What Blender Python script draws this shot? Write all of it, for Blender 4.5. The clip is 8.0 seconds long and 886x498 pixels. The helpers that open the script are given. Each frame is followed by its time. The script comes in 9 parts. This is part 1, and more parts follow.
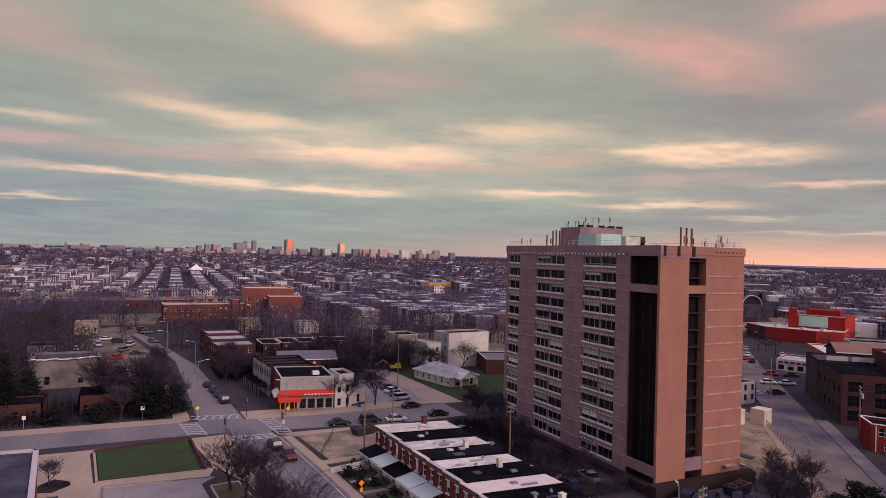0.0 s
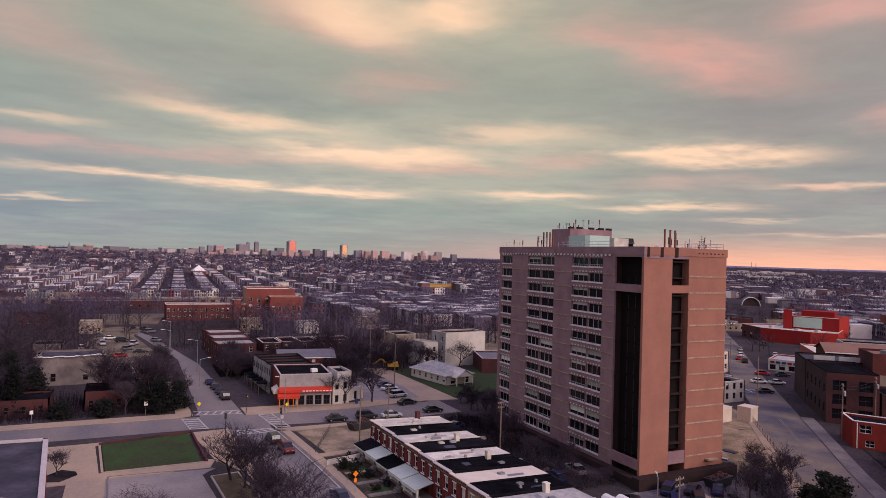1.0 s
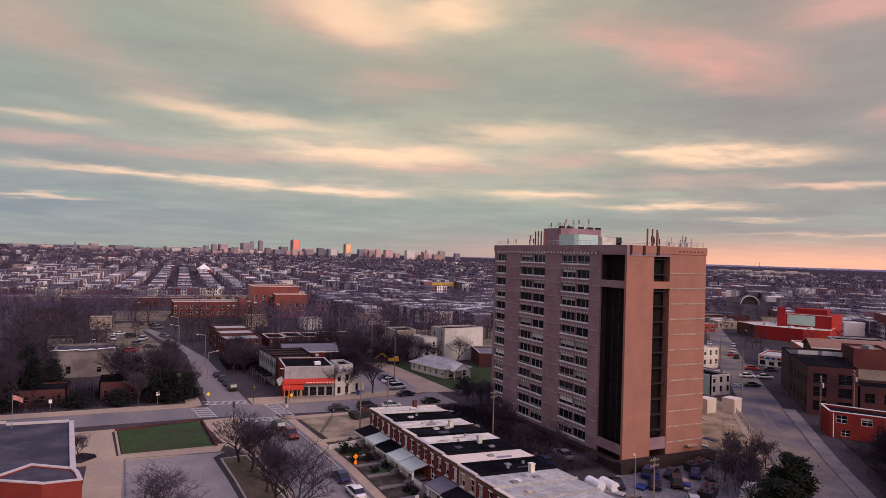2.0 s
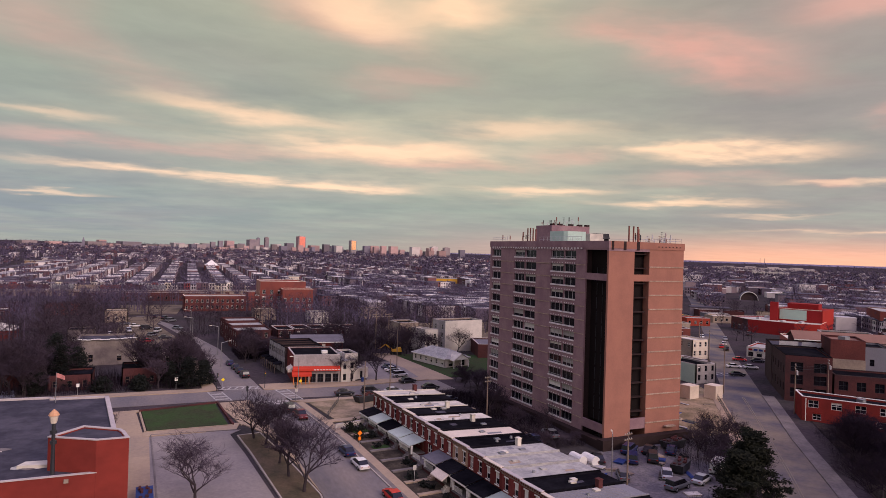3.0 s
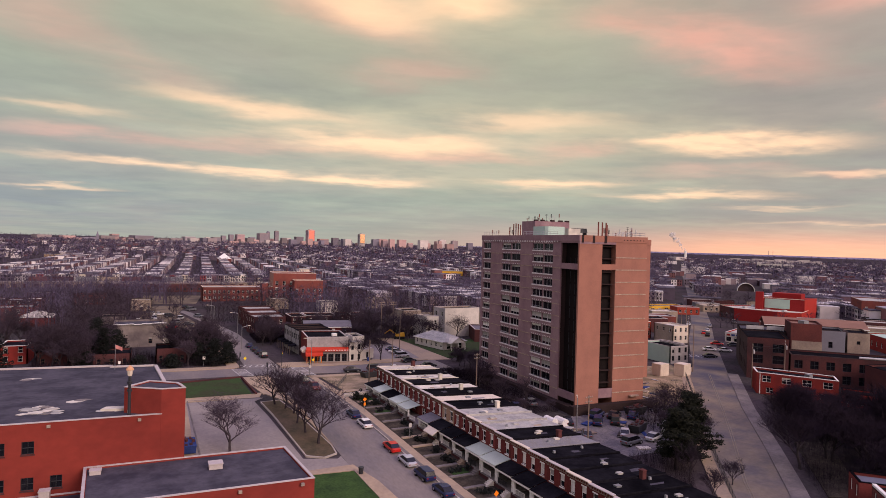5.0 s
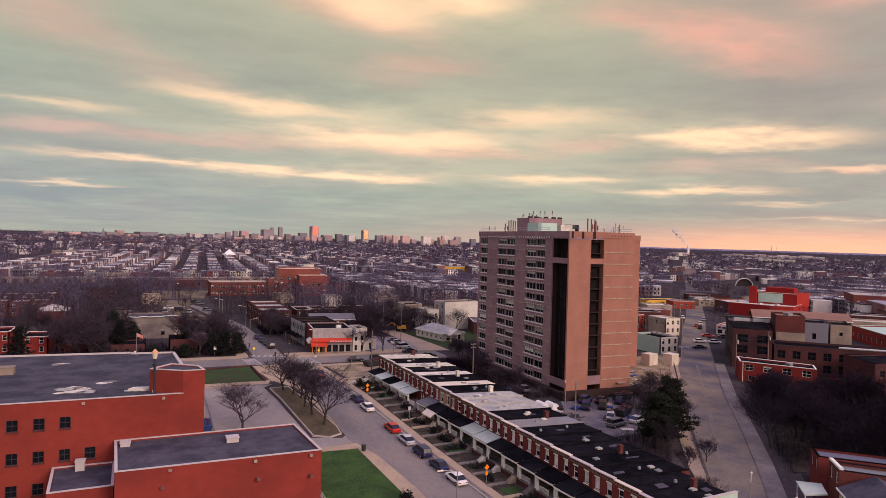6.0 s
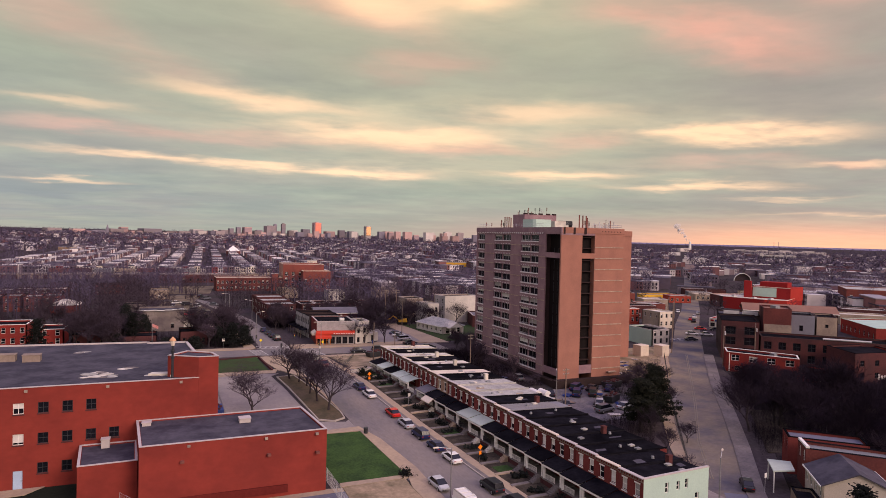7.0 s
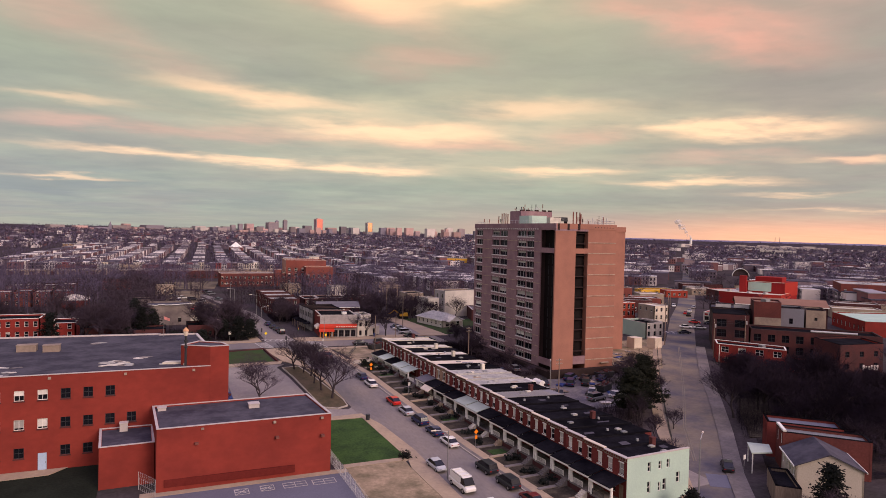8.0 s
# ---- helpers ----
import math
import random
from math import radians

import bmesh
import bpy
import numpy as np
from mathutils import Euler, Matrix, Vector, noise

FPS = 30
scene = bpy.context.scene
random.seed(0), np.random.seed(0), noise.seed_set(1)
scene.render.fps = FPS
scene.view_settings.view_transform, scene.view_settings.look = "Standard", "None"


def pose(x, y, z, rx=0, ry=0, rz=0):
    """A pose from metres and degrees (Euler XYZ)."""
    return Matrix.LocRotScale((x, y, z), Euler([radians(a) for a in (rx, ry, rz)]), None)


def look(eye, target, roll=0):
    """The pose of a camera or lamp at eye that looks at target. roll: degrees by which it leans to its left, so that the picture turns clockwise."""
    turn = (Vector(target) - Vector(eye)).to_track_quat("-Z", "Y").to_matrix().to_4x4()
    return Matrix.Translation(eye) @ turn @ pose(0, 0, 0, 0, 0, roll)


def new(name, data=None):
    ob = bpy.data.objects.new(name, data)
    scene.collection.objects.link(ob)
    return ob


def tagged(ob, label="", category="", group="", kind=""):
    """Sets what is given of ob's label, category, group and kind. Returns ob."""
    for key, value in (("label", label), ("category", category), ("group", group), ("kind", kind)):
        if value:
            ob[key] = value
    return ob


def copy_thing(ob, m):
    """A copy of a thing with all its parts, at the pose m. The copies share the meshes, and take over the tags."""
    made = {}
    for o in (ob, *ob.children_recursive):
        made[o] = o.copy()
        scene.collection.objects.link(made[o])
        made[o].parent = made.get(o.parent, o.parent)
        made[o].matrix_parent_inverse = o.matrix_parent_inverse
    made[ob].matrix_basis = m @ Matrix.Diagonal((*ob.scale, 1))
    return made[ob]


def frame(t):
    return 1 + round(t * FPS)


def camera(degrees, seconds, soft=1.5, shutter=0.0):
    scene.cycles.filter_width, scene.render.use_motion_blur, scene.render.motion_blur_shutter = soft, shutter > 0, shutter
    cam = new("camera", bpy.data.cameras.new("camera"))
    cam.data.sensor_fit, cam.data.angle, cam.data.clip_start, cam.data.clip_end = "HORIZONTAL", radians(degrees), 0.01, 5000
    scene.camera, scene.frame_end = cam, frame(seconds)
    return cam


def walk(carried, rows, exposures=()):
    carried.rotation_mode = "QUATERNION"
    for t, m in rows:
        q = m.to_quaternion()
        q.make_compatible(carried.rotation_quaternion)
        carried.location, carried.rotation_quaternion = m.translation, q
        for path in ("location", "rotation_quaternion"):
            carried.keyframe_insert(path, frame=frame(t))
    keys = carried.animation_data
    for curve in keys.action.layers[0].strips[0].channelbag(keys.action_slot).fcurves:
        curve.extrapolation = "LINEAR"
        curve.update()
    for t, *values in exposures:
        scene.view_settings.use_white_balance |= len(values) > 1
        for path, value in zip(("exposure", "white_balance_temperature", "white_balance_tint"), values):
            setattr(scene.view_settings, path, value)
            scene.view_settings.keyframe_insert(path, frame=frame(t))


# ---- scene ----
cam = camera(67.9, 8.0, soft=0.7)
PATH = [
    (0, (-73.779, -76.648, 33.436), (-72.915, -74.844, 33.454), 1.5),
    (0.5, (-73.87, -78.63, 33.41), (-73.009, -76.824, 33.43), 1.6),
    (1, (-74.026, -81.065, 33.289), (-73.169, -79.258, 33.312), 1.6),
    (1.5, (-74.587, -84.02, 33.213), (-73.734, -82.211, 33.236), 1.6),
    (3, (-78.528, -97.759, 32.814), (-77.695, -95.94, 32.823), 1.7),
    (3.5, (-79.89, -102.81, 32.801), (-79.063, -100.989, 32.806), 1.6),
    (4, (-81.149, -107.728, 32.884), (-80.327, -105.905, 32.883), 1.6),
    (4.5, (-82.336, -112.328, 32.906), (-81.521, -110.502, 32.899), 1.6),
    (6, (-85.889, -125.399, 32.833), (-85.09, -123.566, 32.808), 1.5),
    (6.5, (-86.938, -129.254, 32.82), (-86.143, -127.42, 32.788), 1.5),
    (7, (-87.885, -132.703, 32.783), (-87.093, -130.867, 32.746), 1.4),
    (7.5, (-88.805, -135.838, 32.749), (-88.016, -134.001, 32.707), 1.4),
    (8, (-89.626, -138.533, 32.778), (-88.838, -136.695, 32.729), 1.3),
]
walk(cam, [(t, look(eye, target, roll)) for t, eye, target, roll in PATH],
     exposures=[(0, 0.0, 6500, 11), (1.5, 0.05, 6540, 11), (3.0, 0.14, 6680, 10), (6.0, 0.26, 7100, 9), (8.0, 0.27, 7200, 9)])

# ---------------------------------------------------------------- world, sun
SUN_AZ, SUN_EL = radians(158.0), radians(25.0)      # azimuth from +y towards +x
HEAD, FOC = 25.6, 1164.6


def sky_world():
    w = bpy.data.worlds.new("dusk_sky")
    scene.world = w
    w.use_nodes = True
    nt = w.node_tree
    nt.nodes.clear()
    N, L = nt.nodes.new, nt.links.new

    def m(op, a, b=0.0, c=0.0, clamp=False):
        n = N("ShaderNodeMath")
        n.operation, n.use_clamp = op, clamp
        for i, v in enumerate((a, b, c)):
            if isinstance(v, (int, float)):
                n.inputs[i].default_value = v
            else:
                L(v, n.inputs[i])
        return n.outputs[0]

    def mix(f, a, b):
        n = N("ShaderNodeMix")
        n.data_type = "RGBA"
        for i, v in ((0, f), (6, a), (7, b)):
            if isinstance(v, (int, float)):
                n.inputs[i].default_value = v
            elif isinstance(v, tuple):
                n.inputs[i].default_value = (*v, 1)
            else:
                L(v, n.inputs[i])
        return n.outputs[2]

    tc = N("ShaderNodeTexCoord")
    sep = N("ShaderNodeSeparateXYZ")
    L(tc.outputs["Generated"], sep.inputs[0])
    x, y, z = sep.outputs
    az0 = m("MULTIPLY", m("ARCTAN2", x, y), 180 / math.pi)
    el0 = m("MULTIPLY", m("ARCSINE", z), 180 / math.pi)
    # clouds lie in a flat sheet, so their detail is squeezed towards the horizon
    flat = N("ShaderNodeCombineXYZ")
    div = m("ADD", m("MAXIMUM", z, 0.0), 0.07)
    L(m("DIVIDE", x, div), flat.inputs[0])
    L(m("DIVIDE", y, div), flat.inputs[1])

    def fog(scale, detail, rough, off, stretch=1.0):
        mp = N("ShaderNodeMapping")
        mp.inputs["Location"].default_value = (off, off * 0.7, off)
        mp.inputs["Rotation"].default_value = (0, 0, radians(HEAD - 4))
        mp.inputs["Scale"].default_value = (1.0, stretch, 1)
        L(flat.outputs[0], mp.inputs[0])
        n = N("ShaderNodeTexNoise")
        n.inputs["Scale"].default_value = scale
        n.inputs["Detail"].default_value = detail
        n.inputs["Roughness"].default_value = rough
        L(mp.outputs[0], n.inputs["Vector"])
        return n.outputs["Fac"]

    n1, n2, n3 = fog(0.9, 7, 0.6, 3.1), fog(1.7, 5, 0.52, 9.7), fog(2.0, 5, 0.52, 5.3, 1.4)
    az = m("ADD", az0, m("MULTIPLY", m("SUBTRACT", n1, 0.5), 7.0))
    el = m("ADD", el0, m("MULTIPLY", m("SUBTRACT", n2, 0.5), m("MULTIPLY", m("ADD", el0, 1.5), 0.26)))

    def streak(px, py, wx, wy, power, slope=0.0):
        """A soft cloud streak, given by its place in an upright picture whose horizon is at 451."""
        wx, wy, power = wx * 1.08, wy * 0.98, power * 1.12
        a = HEAD + math.degrees(math.atan((px - 784) / FOC))
        far = math.hypot(FOC, px - 784)
        e = math.degrees(math.atan((451 + (px - 784) * 0.026 - py) / far))
        wa, we = math.degrees(wx / far), math.degrees(wy / far)
        du = m("MULTIPLY", m("SUBTRACT", az, a), 1 / wa)
        lift = m("MULTIPLY_ADD", m("SUBTRACT", az, a), -slope, -e)
        dv = m("MULTIPLY", m("ADD", el, lift), 1 / we)
        q = m("ADD", m("MULTIPLY", du, du), m("MULTIPLY", dv, dv))
        return m("MULTIPLY", m("POWER", math.e, m("MULTIPLY", m("POWER", q, 1.25), -1.0)), power)

    def total(parts):
        s = parts[0]
        for p in parts[1:]:
            s = m("ADD", s, p)
        return s

    S = streak
    peach = total([S(400, 205, 150, 16, .62, -.06), S(655, 274, 180, 19, .95, -.02), S(900, 238, 130, 16, .5),
                   S(1270, 273, 130, 15, 1.0), S(1120, 268, 90, 9, .5), S(390, 322, 190, 8, .75, -.03), S(600, 334, 85, 10, .65),
                   S(930, 341, 100, 8, .7), S(1180, 364, 110, 7, .7), S(50, 344, 80, 4, .5), S(820, 18, 90, 36, .62), S(600, 22, 100, 34, .7, -.2), S(745, 22, 60, 26, .4)])
    peach = m("ADD", peach, total([S(60, 205, 90, 9, .35), S(1490, 324, 110, 7, .5), S(1330, 386, 80, 4, .35),
                                   S(1480, 412, 130, 4, .45), S(150, 298, 130, 8, .35)]))
    pink = total([S(560, 30, 130, 34, .5, -.25), S(1560, 210, 45, 16, .5), S(1440, 326, 36, 9, .5), S(20, 30, 90, 50, .3), S(60, 245, 120, 14, .35), S(1200, 92, 150, 40, .95, -.25), S(1500, 18, 110, 36, .65),
                  S(190, 125, 120, 34, .3, -.2), S(690, 150, 110, 24, .35), S(760, 296, 130, 12, .55),
                  S(1000, 280, 70, 14, .4), S(1240, 318, 130, 14, .35), S(350, 268, 190, 12, .35), S(1050, 60, 90, 30, .3)])
    tex = m("MULTIPLY_ADD", m("SUBTRACT", n3, 0.5), 4.2, 0.8, clamp=True)
    fpe = m("MULTIPLY", peach, m("MULTIPLY_ADD", tex, 0.75, 0.4), clamp=True)
    fpi = m("MULTIPLY", pink, m("MULTIPLY_ADD", tex, 0.7, 0.45), clamp=True)
    low = m("POWER", math.e, m("MULTIPLY", m("MAXIMUM", el0, 0.0), -0.16))
    east = m("MULTIPLY_ADD", m("SUBTRACT", az0, 30.0), 0.022, 0.5, clamp=True)
    base = mix(low, (0.325, 0.365, 0.27), (0.225, 0.235, 0.21))
    north = m("MULTIPLY", m("SUBTRACT", 18.0, az0), 0.045, clamp=True)
    base = mix(m("MULTIPLY", north, m("MULTIPLY", low, 1.25, clamp=True)), base, (0.178, 0.182, 0.205))
    right = m("MULTIPLY", m("SUBTRACT", az0, 33.0), 0.06, clamp=True)
    base = mix(m("MULTIPLY", right, 0.75), base, (0.262, 0.226, 0.216))
    high = m("MULTIPLY_ADD", el0, 1 / 30, -26 / 30, clamp=True)
    base = mix(high, base, (0.83, 0.74, 1.5))
    mott = m("MULTIPLY_ADD", n2, 2.6, -0.9, clamp=True)
    base = mix(m("MULTIPLY", mott, 0.5), base, (0.225, 0.225, 0.205))
    base = mix(m("MULTIPLY", m("MULTIPLY_ADD", n1, 3.4, -1.5, clamp=True), 0.4), base, (0.40, 0.44, 0.32))
    rose = m("MULTIPLY", m("MULTIPLY_ADD", fog(0.6, 4, .5, 14.2), 2.6, -1.1, clamp=True), 0.32)
    base = mix(rose, base, (0.40, 0.28, 0.255))
    cream = total([S(720, 262, 430, 62, .55), S(1120, 264, 170, 26, .3), S(430, 210, 230, 30, .25, -.06), S(560, 330, 300, 22, .25), S(760, 40, 330, 80, .5), S(1000, 345, 330, 28, .3), S(80, 205, 120, 18, .2)])
    cream = m("MULTIPLY", cream, m("MULTIPLY_ADD", tex, 0.6, 0.5), clamp=True)
    base = mix(m("MULTIPLY", cream, 0.8), base, (0.60, 0.52, 0.36))
    sky = mix(m("MULTIPLY", fpi, 0.85), base, (0.72, 0.37, 0.29))
    sky = mix(m("MULTIPLY", fpe, 0.95), sky, (1.0, 0.66, 0.42))
    # clear strip along the horizon: slate in the north, rose, then orange in the east
    strip = m("POWER", math.e, m("MULTIPLY", m("MULTIPLY", el0, el0), -0.36))
    glow = mix(m("MULTIPLY", m("SUBTRACT", az0, 12.0), 0.05, clamp=True), (0.185, 0.185, 0.19), (0.56, 0.265, 0.235))
    glow = mix(m("MULTIPLY", m("SUBTRACT", az0, 36.0), 0.09, clamp=True), glow, (0.93, 0.41, 0.25))
    sky = mix(m("MULTIPLY", strip, m("MULTIPLY_ADD", east, 0.6, 0.35, clamp=True)), sky, glow)
    # the side where the sun goes down is brighter and warmer
    toward = m("ADD", m("MULTIPLY", x, math.sin(SUN_AZ)), m("MULTIPLY", y, math.cos(SUN_AZ)))
    warm = m("POWER", m("MULTIPLY_ADD", toward, 0.5, 0.5, clamp=True), 4.0)
    sky = mix(m("MULTIPLY", warm, 0.75), sky, (1.5, 1.12, 1.22))
    # fine wisps drawn out along the horizon
    comb = N("ShaderNodeCombineXYZ")
    L(m("MULTIPLY", az, 0.07), comb.inputs[0])
    L(m("MULTIPLY_ADD", az, 0.03, el), comb.inputs[1])
    fine = N("ShaderNodeTexNoise")
    fine.inputs["Scale"].default_value, fine.inputs["Detail"].default_value, fine.inputs["Roughness"].default_value = 0.9, 6, 0.62
    L(comb.outputs[0], fine.inputs["Vector"])
    wisp = m("ADD", m("MULTIPLY_ADD", fog(2.0, 5, 0.55, 21.0, 1.3), 0.26, 0.87), m("MULTIPLY_ADD", fine.outputs["Fac"], 0.22, -0.11))
    vm = N("ShaderNodeVectorMath")
    vm.operation = "SCALE"
    L(sky, vm.inputs[0])
    L(wisp, vm.inputs["Scale"])
    sky = vm.outputs[0]
    below = m("MULTIPLY", m("SUBTRACT", -0.01, z), 40.0, clamp=True)
    sky = mix(below, sky, (0.06, 0.055, 0.055))

    nish = N("ShaderNodeTexSky")
    nish.sky_type, nish.sun_disc = "NISHITA", False
    nish.sun_elevation, nish.sun_rotation = SUN_EL, SUN_AZ
    nish.air_density, nish.dust_density = 0.5, 0.0
    b1, b2, add, out = N("ShaderNodeBackground"), N("ShaderNodeBackground"), N("ShaderNodeAddShader"), N("ShaderNodeOutputWorld")
    L(nish.outputs[0], b1.inputs[0])
    b1.inputs[1].default_value = 0.012
    L(sky, b2.inputs[0])
    b2.inputs[1].default_value = 1.0
    L(b1.outputs[0], add.inputs[0])
    L(b2.outputs[0], add.inputs[1])
    L(add.outputs[0], out.inputs[0])


sky_world()
sun = new("sun", bpy.data.lights.new("sun", "SUN"))
sun.data.energy, sun.data.angle, sun.data.color = 1.75, radians(24), (1.0, 0.83, 0.78)
sun.matrix_world = look((0, 0, 0), (-math.sin(SUN_AZ) * math.cos(SUN_EL), -math.cos(SUN_AZ) * math.cos(SUN_EL), -math.sin(SUN_EL)))

# ---------------------------------------------------------------- materials


def mat(name, col, rough=0.85, metal=0.0, var=0.25, scale=0.35, fine=6.0, bump=0.15, other=None, rand=0.0, stretch=(1, 1, 1), spec=0.05):
    """A worn surface: two sizes of mottling, a second colour in patches, fine relief, and a shade of its own for each object."""
    mt = bpy.data.materials.new(name)
    mt.use_nodes = True
    nt = mt.node_tree
    N, L = nt.nodes.new, nt.links.new
    bsdf = nt.nodes["Principled BSDF"]
    bsdf.inputs["Roughness"].default_value, bsdf.inputs["Metallic"].default_value = rough, metal
    bsdf.inputs["Specular IOR Level"].default_value = spec
    tc, mp = N("ShaderNodeTexCoord"), N("ShaderNodeMapping")
    mp.inputs["Scale"].default_value = stretch
    L(tc.outputs["Object"], mp.inputs[0])
    vec = mp.outputs[0]
    info = N("ShaderNodeObjectInfo")
    if rand:
        sh = N("ShaderNodeVectorMath")
        sh.operation = "MULTIPLY_ADD"
        sh.inputs[1].default_value = (37, 53, 71)
        L(info.outputs["Random"], sh.inputs[0])
        L(vec, sh.inputs[2])
        vec = sh.outputs[0]

    def tex(s, d):
        n = N("ShaderNodeTexNoise")
        n.inputs["Scale"].default_value, n.inputs["Detail"].default_value, n.inputs["Roughness"].default_value = s, d, 0.6
        L(vec, n.inputs["Vector"])
        return n.outputs["Fac"]

    big, small = tex(scale, 4), tex(fine, 5)

    def blend(kind, f, a, b):
        n = N("ShaderNodeMix")
        n.data_type, n.blend_type = "RGBA", kind
        for i, v in ((0, f), (6, a), (7, b)):
            if isinstance(v, float):
                n.inputs[i].default_value = v
            elif isinstance(v, tuple):
                n.inputs[i].default_value = (*v, 1)
            else:
                L(v, n.inputs[i])
        return n.outputs[2]

    def ramp(v, a, b, lo, hi):
        n = N("ShaderNodeMapRange")
        for i, q in enumerate((a, b, lo, hi)):
            n.inputs[i + 1].default_value = q
        L(v, n.inputs[0])
        return n.outputs[0]

    c = blend("MIX", ramp(big, 0.38, 0.62, 0.0, 1.0), tuple(col), tuple(other or [min(1, q * (1 + var)) for q in col]))
    val = N("ShaderNodeHueSaturation")
    mul = N("ShaderNodeMath")
    mul.operation = "MULTIPLY"
    L(ramp(small, 0.25, 0.75, 1 - var, 1 + var), mul.inputs[0])
    if rand:
        L(ramp(info.outputs["Random"], 0, 1, 1 - rand, 1 + rand), mul.inputs[1])
    else:
        mul.inputs[1].default_value = 1.0
    L(mul.outputs[0], val.inputs["Value"])
    L(c, val.inputs["Color"])
    L(val.outputs[0], bsdf.inputs["Base Color"])
    if bump:
        bp = N("ShaderNodeBump")
        bp.inputs["Strength"].default_value, bp.inputs["Distance"].default_value = bump, 0.05
        L(small, bp.inputs["Height"])
        L(bp.outputs[0], bsdf.inputs["Normal"])
    return mt


def glassy(name, col, rough=0.08):
    mt = bpy.data.materials.new(name)
    mt.use_nodes = True
    b = mt.node_tree.nodes["Principled BSDF"]
    b.inputs["Base Color"].default_value = (*col, 1)
    b.inputs["Roughness"].default_value = rough
    b.inputs["Specular IOR Level"].default_value = 0.35
    return mt


